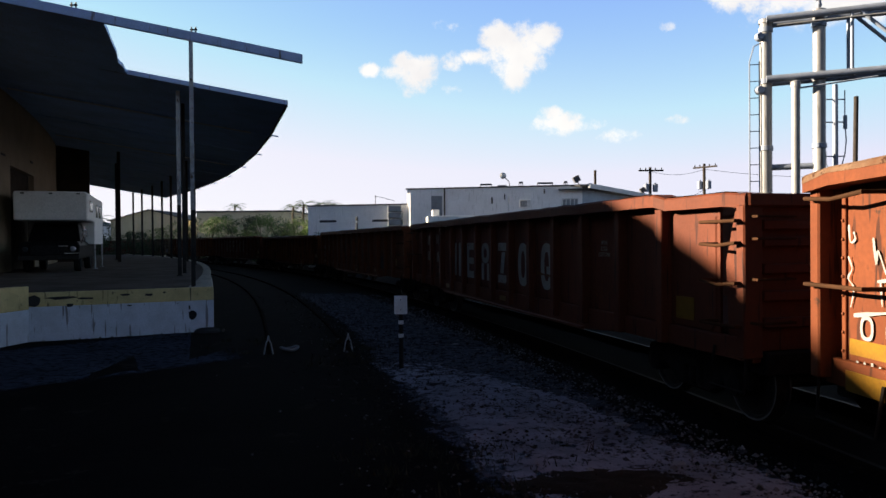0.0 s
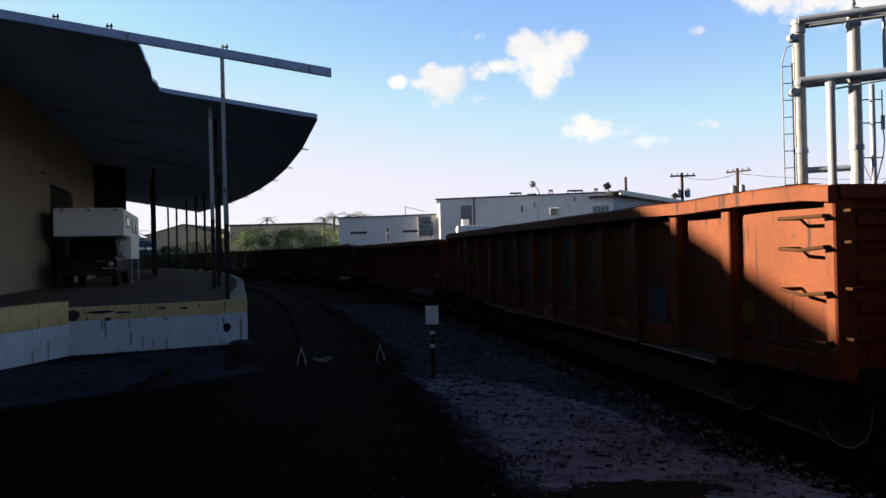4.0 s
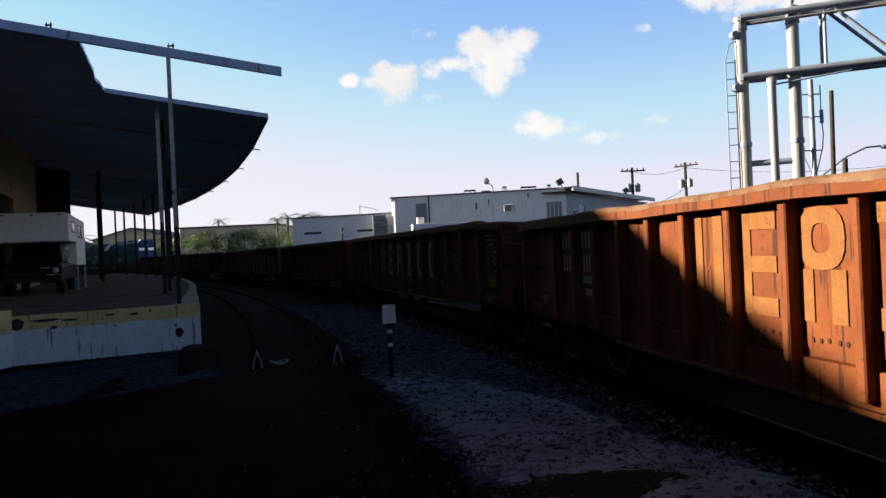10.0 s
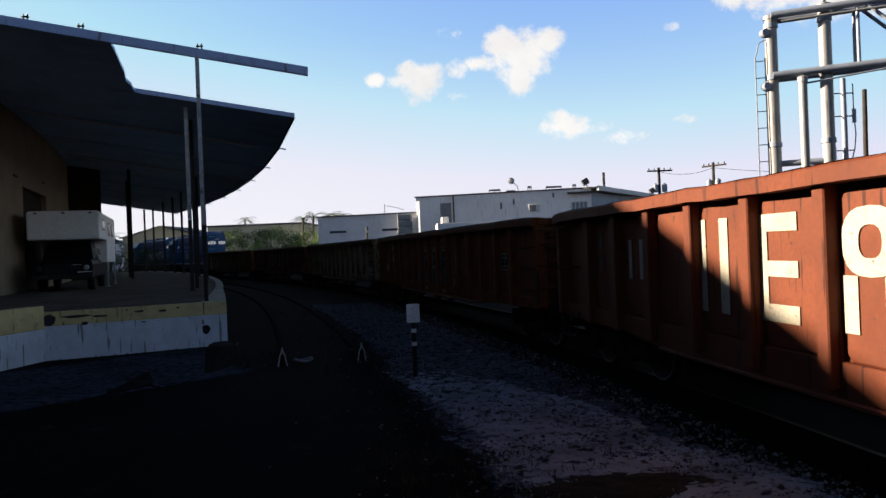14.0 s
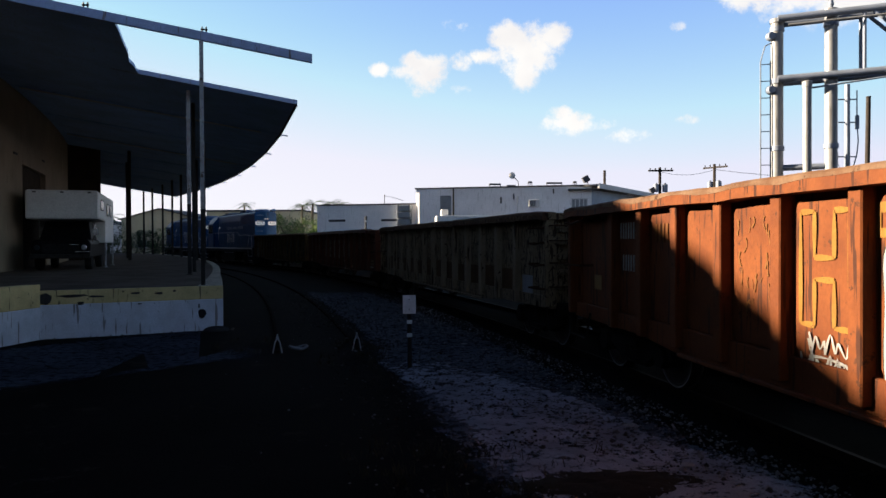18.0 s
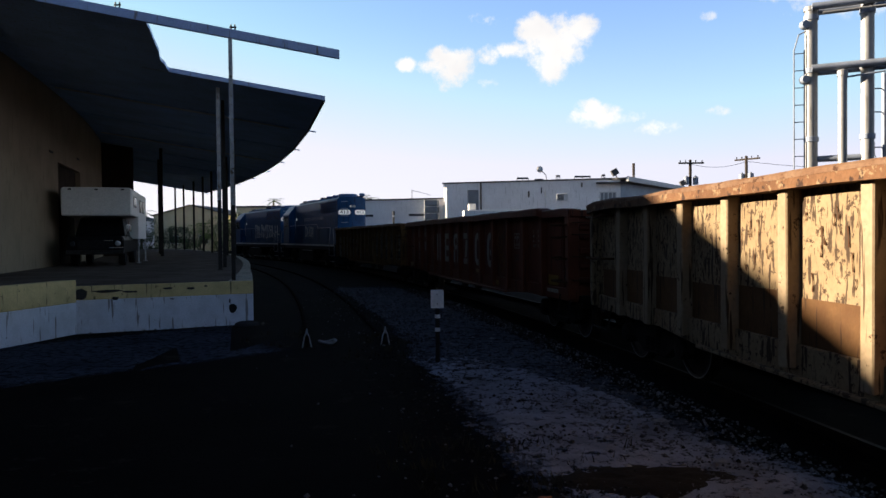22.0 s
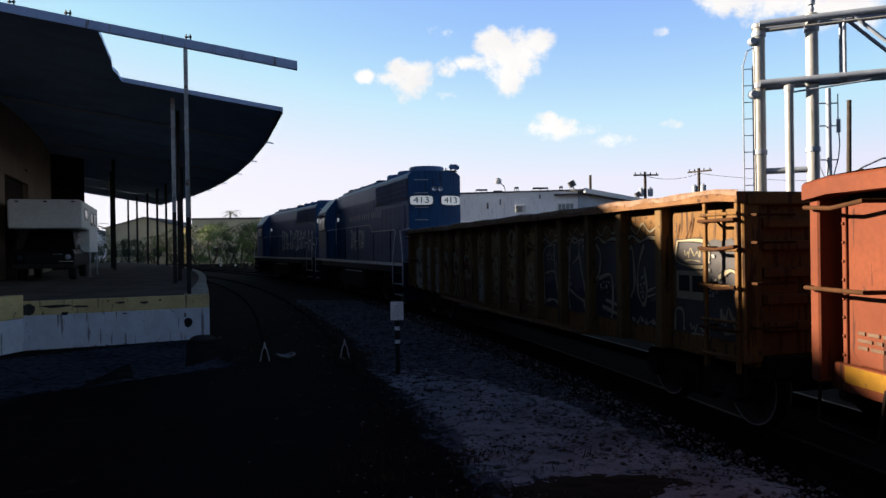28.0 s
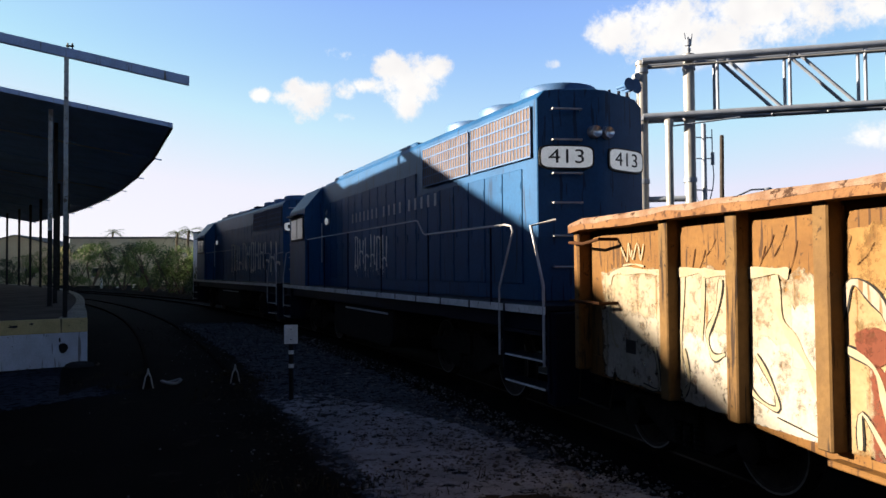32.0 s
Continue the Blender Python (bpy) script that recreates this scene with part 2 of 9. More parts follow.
M["under"] = material("grimy_undercarriage", (0.022, 0.018, 0.015), (0.012, 0.010, 0.009), 0.85, 0.2, scale=8, grain=50, bump=0.3, spec=0.05)
M["wheel"] = material("wheel_steel", (0.06, 0.048, 0.04), (0.03, 0.024, 0.02), 0.6, 0.5, scale=10, grain=60, bump=0.1)
M["tread"] = material("polished_wheel_rim", (0.204, 0.192, 0.18), (0.144, 0.132, 0.12), 0.5, 0.1, scale=10, grain=60, bump=0.05)
M["car_orange"] = material("orange_red_car_paint", (0.117, 0.0319, 0.0105), (0.0874, 0.023, 0.00799), 0.62, scale=1.4, grain=22, bump=0.12, streak=0.16, streak_col=(0.0374, 0.012, 0.00599), spots=0.18, spot_col=(0.0349, 0.015, 0.00799), spec=0.12)
M["car_red"] = material("brick_red_car_paint", (0.0998, 0.026, 0.011), (0.0724, 0.0185, 0.00849), 0.62, scale=1.4, grain=22, bump=0.12, streak=0.12, streak_col=(0.0324, 0.00998, 0.00599), spots=0.12, spot_col=(0.03, 0.0125, 0.00799), spec=0.12)
M["car_rust"] = material("rusty_orange_car_paint", (0.122, 0.0344, 0.00799), (0.0824, 0.021, 0.00549), 0.7, scale=1.8, grain=22, bump=0.2, streak=0.25, streak_col=(0.0349, 0.011, 0.00449), spots=0.30, spot_col=(0.0399, 0.014, 0.00549), spec=0.12)
M["car_cream"] = material("peeling_cream_car_paint", (0.178, 0.13, 0.075), (0.135, 0.093, 0.05), 0.75, scale=2.0, grain=22, bump=0.3, streak=0.40, streak_col=(0.030, 0.018, 0.010), spots=0.55, spot_col=(0.030, 0.017, 0.009), spec=0.12, run=(13.0, 2.2), fleck=11.0)
M["cream_post"] = material("cream_post_paint", (0.205, 0.155, 0.10), (0.16, 0.115, 0.068), 0.75, scale=2.0, grain=22, bump=0.2, streak=0.2, streak_col=(0.04, 0.024, 0.013), spots=0.3, spot_col=(0.035, 0.02, 0.01), spec=0.12)
M["car_yellow"] = material("weathered_yellow_car_paint", (0.121, 0.0612, 0.0179), (0.0892, 0.0425, 0.0127), 0.7, scale=1.6, grain=22, bump=0.2, streak=0.30, streak_col=(0.0357, 0.0179, 0.0085), spots=0.34, spot_col=(0.034, 0.017, 0.0085), spec=0.12, run=(12.0, 1.2), fleck=9.0)
M["yellow_post"] = material("sprayed_over_post_paint", (0.105, 0.0608, 0.0218), (0.0702, 0.0406, 0.0172), 0.7, scale=1.8, grain=22, bump=0.2, streak=0.25, streak_col=(0.0234, 0.014, 0.00858), spots=0.3, spot_col=(0.0234, 0.0133, 0.0078), spec=0.12)
M["car_inner"] = material("rusty_car_interior", (0.0499, 0.0225, 0.011), (0.03, 0.015, 0.00799), 0.9, scale=3, grain=30, bump=0.3, spec=0.05)
M["chord_worn"] = material("worn_top_chord", (0.12, 0.0719, 0.0439), (0.0749, 0.0337, 0.016), 0.75, scale=4, grain=30, bump=0.3, spots=0.4, spot_col=(0.0359, 0.015, 0.00699), spec=0.1)
M["rusty_chord"] = material("rusty_chord_paint", (0.105, 0.052, 0.025), (0.058, 0.027, 0.014), 0.8, scale=2.5, grain=26, bump=0.3, streak=0.3, streak_col=(0.025, 0.013, 0.009), spots=0.5, spot_col=(0.14, 0.095, 0.055), spec=0.1, run=(5.0, 5.0), fleck=9.0)
M["chord_pale"] = material("flaking_chord_top", (0.18, 0.122, 0.09), (0.104, 0.0558, 0.0324), 0.8, scale=5, grain=30, bump=0.4, spots=0.45, spot_col=(0.0315, 0.0162, 0.0099), spec=0.1, fleck=6.0)
M["sandy_chord"] = material("sandy_chord_paint", (0.14, 0.0723, 0.0323), (0.102, 0.0476, 0.0204), 0.75, scale=2.5, grain=26, bump=0.3, streak=0.25, streak_col=(0.0425, 0.0204, 0.011), spots=0.3, spot_col=(0.051, 0.0238, 0.0119), spec=0.1, run=(5.0, 5.0), fleck=7.0)
M["letter"] = material("chipped_white_lettering", (0.285, 0.265, 0.215), (0.235, 0.215, 0.17), 0.7, scale=5, grain=40, bump=0.05, spots=0.25, spot_col=(0.0649, 0.0225, 0.0125), spec=0.1)
M["letter_faded"] = material("faded_lettering", (0.0809, 0.0539, 0.0382), (0.0629, 0.0337, 0.0225), 0.75, scale=5, grain=40, bump=0.05, spots=0.3, spot_col=(0.0629, 0.0157, 0.00674), spec=0.12)
M["letter_gold"] = material("yellow_outline_lettering", (0.169, 0.0849, 0.0144), (0.139, 0.0647, 0.0108), 0.7, scale=5, grain=40, bump=0.05, spots=0.3, spot_col=(0.0789, 0.0225, 0.00674), spec=0.12)
M["letter_ochre"] = material("ochre_lettering", (0.123, 0.0503, 0.0126), (0.108, 0.0384, 0.00899), 0.7, scale=5, grain=40, bump=0.05, spots=0.3, spot_col=(0.0809, 0.0202, 0.00674), spec=0.12)
M["reflective"] = material("yellow_reflective_tape", (0.169, 0.0853, 0.00449), (0.135, 0.0674, 0.00674), 0.4, scale=8, grain=40, bump=0.02, spots=0.15)
M["tag_white"] = material("white_spray_paint", (0.23, 0.225, 0.215), (0.19, 0.185, 0.175), 0.7, scale=4, grain=30, bump=0.03, spots=0.12, spot_col=(0.0799, 0.0399, 0.015), spec=0.1)
M["tag_ivory"] = material("ivory_spray_paint", (0.215, 0.19, 0.135), (0.175, 0.15, 0.10), 0.7, scale=4, grain=30, bump=0.03, spots=0.2, spot_col=(0.09, 0.06, 0.03), spec=0.1)
M["tag_grey"] = material("grey_spray_paint", (0.0574, 0.0549, 0.0574), (0.0424, 0.0399, 0.0424), 0.7, scale=3, grain=30, bump=0.03, spec=0.1)
M["tag_black"] = material("black_spray_paint", (0.011, 0.00998, 0.00998), (0.00699, 0.00649, 0.00649), 0.7, scale=3, grain=30, bump=0.03, spec=0.12)
M["tag_cream"] = material("pale_spray_paint", (0.19, 0.155, 0.0998), (0.155, 0.115, 0.0649), 0.7, scale=3, grain=30, bump=0.03, streak=0.2, streak_col=(0.0998, 0.0499, 0.0175), spots=0.2, spot_col=(0.12, 0.0549, 0.015), spec=0.1)
M["loco_blue"] = material("locomotive_blue_paint", (0.011, 0.066, 0.172), (0.008, 0.048, 0.128), 0.45, scale=1.2, grain=25, bump=0.06, streak=0.15, streak_col=(0.007, 0.026, 0.066), spec=0.15)
M["loco_dark"] = material("dark_blue_paint", (0.006, 0.009, 0.022), (0.004, 0.006, 0.014), 0.5, scale=1.5, grain=25, bump=0.06, spec=0.1)
M["grille"] = material("radiator_screen", (0.115, 0.092, 0.09), (0.08, 0.064, 0.062), 0.8, 0.0, scale=3, grain=50, bump=0.3, spec=0.1)
M["fan"] = material("fan_housing_metal", (0.05, 0.12, 0.27), (0.035, 0.085, 0.19), 0.5, 0.1, scale=4, grain=40, bump=0.1)
M["white_stripe"] = material("white_sill_stripe", (0.70, 0.70, 0.70), (0.5, 0.5, 0.5), 0.6, scale=4, grain=30, bump=0.05, spots=0.2, spot_col=(0.15, 0.14, 0.13))
M["handrail"] = material("pale_handrail_paint", (0.40, 0.42, 0.46), (0.3, 0.31, 0.33), 0.5, scale=8, grain=40, bump=0.05)
M["number"] = material("black_number_paint", (0.01, 0.01, 0.01), (0.008, 0.008, 0.008), 0.5, scale=8, grain=50, bump=0)
M["numberboard"] = material("white_number_board", (0.78, 0.78, 0.75), (0.66, 0.66, 0.62), 0.4, scale=8, grain=50, bump=0)
M["lamp_glass"] = material("lamp_lens", (0.6, 0.62, 0.65), (0.4, 0.42, 0.45), 0.1, 0.6, scale=8, grain=50, bump=0)
M["galvanised"] = material("galvanised_steel", (0.234, 0.234, 0.234), (0.187, 0.187, 0.191), 0.45, 0.2, scale=2, grain=30, bump=0.06, streak=0.12, streak_col=(0.117, 0.113, 0.109))
M["gantry_grey"] = material("weathered_gantry_steel", (0.202, 0.23, 0.288), (0.151, 0.173, 0.216), 0.5, 0.15, scale=2, grain=30, bump=0.06)
M["white_wall"] = material("off_white_block_wall", (0.78, 0.77, 0.78), (0.68, 0.67, 0.68), 0.9, scale=0.5, grain=14, bump=0.12, streak=0.10, streak_col=(0.5, 0.49, 0.49))
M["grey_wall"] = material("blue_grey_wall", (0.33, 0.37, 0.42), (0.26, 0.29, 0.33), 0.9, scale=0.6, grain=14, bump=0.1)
M["beige_wall"] = material("pale_yellow_wall", (0.60, 0.53, 0.36), (0.5, 0.44, 0.3), 0.9, scale=0.6, grain=14, bump=0.1)
M["roof_edge"] = material("dark_roof_edge", (0.07, 0.072, 0.08), (0.05, 0.05, 0.055), 0.8, scale=2, grain=20, bump=0.1)
M["trim"] = material("pale_trim", (0.6, 0.6, 0.6), (0.5, 0.5, 0.5), 0.7, scale=2, grain=20, bump=0.05)
M["door_grey"] = material("grey_steel_door", (0.22, 0.24, 0.26), (0.17, 0.18, 0.2), 0.6, scale=2, grain=20, bump=0.05)
M["glass"] = material("dark_window_glass", (0.03, 0.035, 0.04), (0.02, 0.025, 0.03), 0.2, scale=2, grain=20, bump=0)
M["wood_pole"] = material("utility_pole_wood", (0.045, 0.038, 0.034), (0.028, 0.024, 0.021), 0.9, scale=3, grain=30, bump=0.3, spec=0.05)
M["bark"] = material("bark", (0.09, 0.07, 0.05), (0.05, 0.04, 0.03), 0.95, scale=6, grain=30, bump=0.5)
M["leaf"] = material("leaf_green", (0.10, 0.16, 0.035), (0.06, 0.105, 0.025), 0.6, scale=0.6, grain=6, bump=0)
M["leaf_dark"] = material("leaf_dark_green", (0.035, 0.065, 0.02), (0.02, 0.04, 0.014), 0.6, scale=0.6, grain=6, bump=0)
M["camper_white"] = material("camper_shell_white", (0.76, 0.75, 0.73), (0.70, 0.69, 0.67), 0.5, scale=2, grain=20, bump=0.03)
M["truck_dark"] = material("dark_truck_paint", (0.007, 0.007, 0.008), (0.005, 0.005, 0.006), 0.5, scale=2, grain=20, bump=0.03, spec=0.06)
M["chrome"] = material("dull_chrome", (0.55, 0.55, 0.55), (0.4, 0.4, 0.4), 0.25, 1.0, scale=8, grain=40, bump=0.03)
M["rubber"] = material("tyre_rubber", (0.018, 0.018, 0.018), (0.012, 0.012, 0.012), 0.9, scale=8, grain=40, bump=0.2, spec=0.05)
M["white_paint"] = material("white_painted_steel", (0.72, 0.72, 0.70), (0.55, 0.55, 0.53), 0.6, scale=8, grain=40, bump=0.1, spots=0.15, spot_col=(0.2, 0.16, 0.12))
M["litter"] = material("pale_litter", (0.24, 0.24, 0.24), (0.16, 0.16, 0.16), 0.8, scale=12, grain=40, bump=0.2, spec=0.1)
M["brick_red"] = material("orange_litter", (0.45, 0.14, 0.04), (0.3, 0.09, 0.03), 0.8, scale=12, grain=40, bump=0.1)
M["ballast_stone"] = material("ballast_stone", (0.044, 0.048, 0.060), (0.022, 0.024, 0.030), 0.95, scale=5.0, grain=24, bump=0.6, spec=0.03, island=0.85)
M["car_plate"] = material("rusty_repair_plate", (0.0849, 0.0427, 0.0152), (0.0549, 0.0247, 0.00878), 0.75, scale=2.0, grain=22, bump=0.2, streak=0.2, streak_col=(0.03, 0.015, 0.00699), spec=0.12)
M["tag_pale"] = material("whitewash_spray_paint", (0.2, 0.18, 0.15), (0.16, 0.135, 0.0998), 0.7, scale=2.5, grain=30, bump=0.03, streak=0.22, streak_col=(0.11, 0.0649, 0.03), spots=0.24, spot_col=(0.12, 0.0599, 0.02), spec=0.1)
M["tag_navy"] = material("dark_blue_spray_paint", (0.0225, 0.025, 0.0374), (0.015, 0.017, 0.025), 0.7, scale=3, grain=30, bump=0.03, spec=0.1)
M["tag_green"] = material("dark_green_spray_paint", (0.025, 0.0324, 0.0225), (0.0175, 0.0225, 0.015), 0.7, scale=3, grain=30, bump=0.03, spec=0.1)
M["letter_ghost"] = material("pale_orange_lettering", (0.145, 0.063, 0.0187), (0.119, 0.0458, 0.0122), 0.7, scale=5, grain=40, bump=0.05, spots=0.22, spot_col=(0.0722, 0.0213, 0.00722), spec=0.1)
M["dry_weed"] = material("dry_weed", (0.035, 0.03, 0.017), (0.02, 0.018, 0.011), 0.8, scale=2, grain=20, bump=0, spec=0.05)
M["grey_block"] = material("off_white_painted_block_wall", (0.76, 0.75, 0.75), (0.66, 0.65, 0.66), 0.9, scale=0.5, grain=14, bump=0.12, streak=0.05, streak_col=(0.5, 0.5, 0.5))
# the blackness under the cars is put into the bed's colour
M["bed"] = material("darkened_ballast_bed", (0.012, 0.012, 0.013), (0.006, 0.006, 0.007), 0.95, scale=5.0, grain=24, bump=1.0, spec=0.02)
M["clod"] = material("dirt_clod", (0.030, 0.026, 0.022), (0.014, 0.012, 0.010), 0.95, scale=9, grain=40, bump=0.4, spec=0.02, island=0.7)
M["worn_white"] = material("worn_white_paint", (0.40, 0.40, 0.39), (0.24, 0.23, 0.22), 0.7, scale=10, grain=40, bump=0.1, spots=0.3, spot_col=(0.07, 0.05, 0.04), spec=0.1)

# the number boards are lit from within
board = M["numberboard"].node_tree.nodes["Principled BSDF"]
board.inputs["Emission Color"].default_value, board.inputs["Emission Strength"].default_value = (0.9, 0.95, 1.0, 1), 0.049
M["loco_spray"] = material("pale_spray_on_blue", (0.82, 0.80, 0.75), (0.62, 0.60, 0.56), 0.7, scale=4, grain=30, bump=0.03, spots=0.2, spot_col=(0.05, 0.07, 0.11), spec=0.1)


def sprayed(m, laid=False):
    """Lets a paint thin out unevenly towards the edges of its field; laid: a layer of dust on the ground, by its own two directions."""
    nt = m.node_tree
    N, L = nt.nodes.new, nt.links.new
    bsdf, out = nt.nodes["Principled BSDF"], nt.nodes["Material Output"]
    co = N("ShaderNodeTexCoord")
    sep = N("ShaderNodeSeparateXYZ")
    L(co.outputs["UV" if laid else "Generated"], sep.inputs[0])

    def calc(op, a, b):
        n = N("ShaderNodeMath")
        n.operation = op
        for i, v in enumerate((a, b)):
            if isinstance(v, (int, float)):
                n.inputs[i].default_value = v
            else:
                L(v, n.inputs[i])
        return n.outputs[0]
    x, z = sep.outputs["X"], sep.outputs["Y" if laid else "Z"]
    side = calc("MULTIPLY", calc("MINIMUM", x, calc("SUBTRACT", 1.0, x)), 9.0 if laid else 11.0)
    top = calc("MULTIPLY", calc("SUBTRACT", 1.0, z), 6.0)
    edge = calc("MINIMUM", calc("MINIMUM", side, top), calc("ADD", calc("MULTIPLY", z, 20.0), 0.3))
    noise_tex = N("ShaderNodeTexNoise")
    noise_tex.inputs["Scale"].default_value, noise_tex.inputs["Detail"].default_value, noise_tex.inputs["Roughness"].default_value = 7.0, 7.0, 0.7
    L(co.outputs["Object"], noise_tex.inputs["Vector"])
    rough = calc("MULTIPLY", calc("SUBTRACT", noise_tex.outputs["Fac"], 0.46), 3.6)
    cover = N("ShaderNodeMapRange")
    cover.interpolation_type = "SMOOTHSTEP"
    cover.inputs["From Min"].default_value, cover.inputs["From Max"].default_value = 0.15, 0.95
    L(calc("ADD", calc("MINIMUM", edge, 0.75), rough), cover.inputs["Value"])
    clear, mix = N("ShaderNodeBsdfTransparent"), N("ShaderNodeMixShader")
    L(cover.outputs[0], mix.inputs["Fac"])
    L(clear.outputs[0], mix.inputs[1])
    L(bsdf.outputs[0], mix.inputs[2])
    L(mix.outputs[0], out.inputs["Surface"])
    return m


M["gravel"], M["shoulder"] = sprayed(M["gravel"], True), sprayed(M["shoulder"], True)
M["dust"] = sprayed(material("dusty_asphalt", (0.045, 0.052, 0.070), (0.022, 0.025, 0.032), 0.95, scale=0.8, grain=30, bump=0.4, spots=0.3, spot_col=(0.006, 0.006, 0.006), spec=0.02, fleck=2.5), True)
M["wash_pale"] = sprayed(material("thin_whitewash", (0.225, 0.192, 0.145), (0.18, 0.14, 0.0899), 0.7, scale=2.5, grain=30, bump=0.03, streak=0.14, streak_col=(0.13, 0.0799, 0.0399), spec=0.1))
M["wash_white"] = sprayed(material("thin_white_spray", (0.25, 0.232, 0.205), (0.205, 0.18, 0.14), 0.7, scale=2.5, grain=30, bump=0.03, spec=0.1))
M["wash_cream"] = sprayed(material("thin_cream_spray", (0.21, 0.155, 0.0899), (0.17, 0.115, 0.0549), 0.7, scale=3, grain=30, bump=0.03, streak=0.2, streak_col=(0.0998, 0.0499, 0.0175), spec=0.1))
M["wash_yellow"] = sprayed(material("faded_yellow_paint", (0.176, 0.103, 0.0373), (0.141, 0.0747, 0.0242), 0.7, scale=3, grain=30, bump=0.05, streak=0.15, streak_col=(0.0968, 0.0439, 0.0154), spec=0.1))
M["wash_red"] = sprayed(material("thin_red_spray", (0.0948, 0.0275, 0.015), (0.0699, 0.02, 0.011), 0.7, scale=3, grain=30, bump=0.03, spec=0.1))


# ---- building blocks ----
def box(bm, x0, x1, y0, y1, z0, z1, m=None):
    """Adds a box, turned and moved by m."""
    vs = [Vector((x, y, z)) for z in (z0, z1) for y in (y0, y1) for x in (x0, x1)]
    vs = [bm.verts.new(m @ v if m else v) for v in vs]
    for f in ((0, 2, 3, 1), (4, 5, 7, 6), (0, 1, 5, 4), (2, 6, 7, 3), (0, 4, 6, 2), (1, 3, 7, 5)):
        bm.faces.new([vs[i] for i in f])
    return vs


def ring(bm, c, axis, r, seg, squash=1.0):
    axis = Vector(axis).normalized()
    side = axis.cross(Vector((0, 0, 1)) if abs(axis.z) < 0.9 else Vector((1, 0, 0))).normalized()
    up = side.cross(axis)
    return [bm.verts.new(Vector(c) + (side * math.cos(2 * math.pi * i / seg) + up * math.sin(2 * math.pi * i / seg) * squash) * r) for i in range(seg)]


def skin(bm, rings, caps=True, closed=True):
    for a, b in zip(rings, rings[1:]):
        n = len(a)
        for i in range(n if closed else n - 1):
            bm.faces.new((a[i], a[(i + 1) % n], b[(i + 1) % n], b[i]))
    if caps:
        bm.faces.new(list(reversed(rings[0])))
        bm.faces.new(rings[-1])


def tube(bm, pts, r, seg=8, caps=True):
    """A round bar along points; r is one radius or one for each point."""
    pts = [Vector(p) for p in pts]
    rs = r if isinstance(r, (list, tuple)) else [r] * len(pts)
    rings = []
    side = None
    for i, p in enumerate(pts):
        d = (pts[min(i + 1, len(pts) - 1)] - pts[max(i - 1, 0)]).normalized()
        if side is None:
            side = d.cross(Vector((0, 0, 1)) if abs(d.z) < 0.9 else Vector((1, 0, 0))).normalized()
        side = (side - d * side.dot(d)).normalized()
        up = side.cross(d)
        rings.append([bm.verts.new(p + (side * math.cos(2 * math.pi * k / seg) + up * math.sin(2 * math.pi * k / seg)) * rs[i]) for k in range(seg)])
    skin(bm, rings, caps)


def prism(bm, outline, y0, y1, m=None):
    """Extrudes an outline of (x, z) from y0 to y1."""
    a = [Vector((x, y0, z)) for x, z in outline]
    b = [Vector((x, y1, z)) for x, z in outline]
    a = [bm.verts.new(m @ v if m else v) for v in a]
    b = [bm.verts.new(m @ v if m else v) for v in b]
    skin(bm, [a, b])


def lathe(bm, profile, axis="y", seg=24, m=None):
    """Turns (along, radius) pairs round an axis."""
    rings = []
    for s, r in profile:
        row = []
        for i in range(seg):
            a = 2 * math.pi * i / seg
            c, d = r * math.cos(a), r * math.sin(a)
            v = Vector((c, s, d)) if axis == "y" else Vector((c, d, s)) if axis == "z" else Vector((s, c, d))
            row.append(bm.verts.new(m @ v if m else v))
        rings.append(row)
    skin(bm, rings)


def finish(bm, bevel=0.0, smooth=None):
    bmesh.ops.recalc_face_normals(bm, faces=bm.faces[:])
    if bevel:
        bmesh.ops.bevel(bm, geom=[e for e in bm.edges if e.is_manifold and e.calc_face_angle(0) > 0.6], offset=bevel, segments=1, affect="EDGES", clamp_overlap=True)
    if smooth:
        for f in bm.faces:
            f.smooth = True
        for e in bm.edges:
            if e.is_manifold and e.calc_face_angle(0) > smooth:
                e.smooth = False


def mesh_of(name, bm, mat):
    data = bpy.data.meshes.new(name)
    bm.to_mesh(data)
    bm.free()
    for mm in mat if isinstance(mat, (list, tuple)) else [mat]:
        data.materials.append(mm)
    return data


def part(name, bm, mat, parent=None, label="", bevel=0.0, smooth=None, m=None):
    """One mesh object, under a thing or a part."""
    finish(bm, bevel, smooth)
    ob = new(name, mesh_of(name, bm, mat))
    if parent:
        ob.parent = parent
    if m:
        ob.matrix_basis = m
    if label:
        ob["label"] = label
    return ob


def piece(name, data, parent, m, label=""):
    ob = new(name, data)
    ob.parent = parent
    ob.matrix_basis = m
    if label:
        ob["label"] = label
    return ob


def thing(name, label, category, group="", m=None):
    ob = new(name)
    ob.empty_display_size = 0.2
    if m:
        ob.matrix_basis = m
    return tagged(ob, label, category, group)


def structure(ob, label, category=""):
    return tagged(ob, label, category, kind="structure")



# ---- the curves of the two tracks ----
RAIL_Z = 0.11


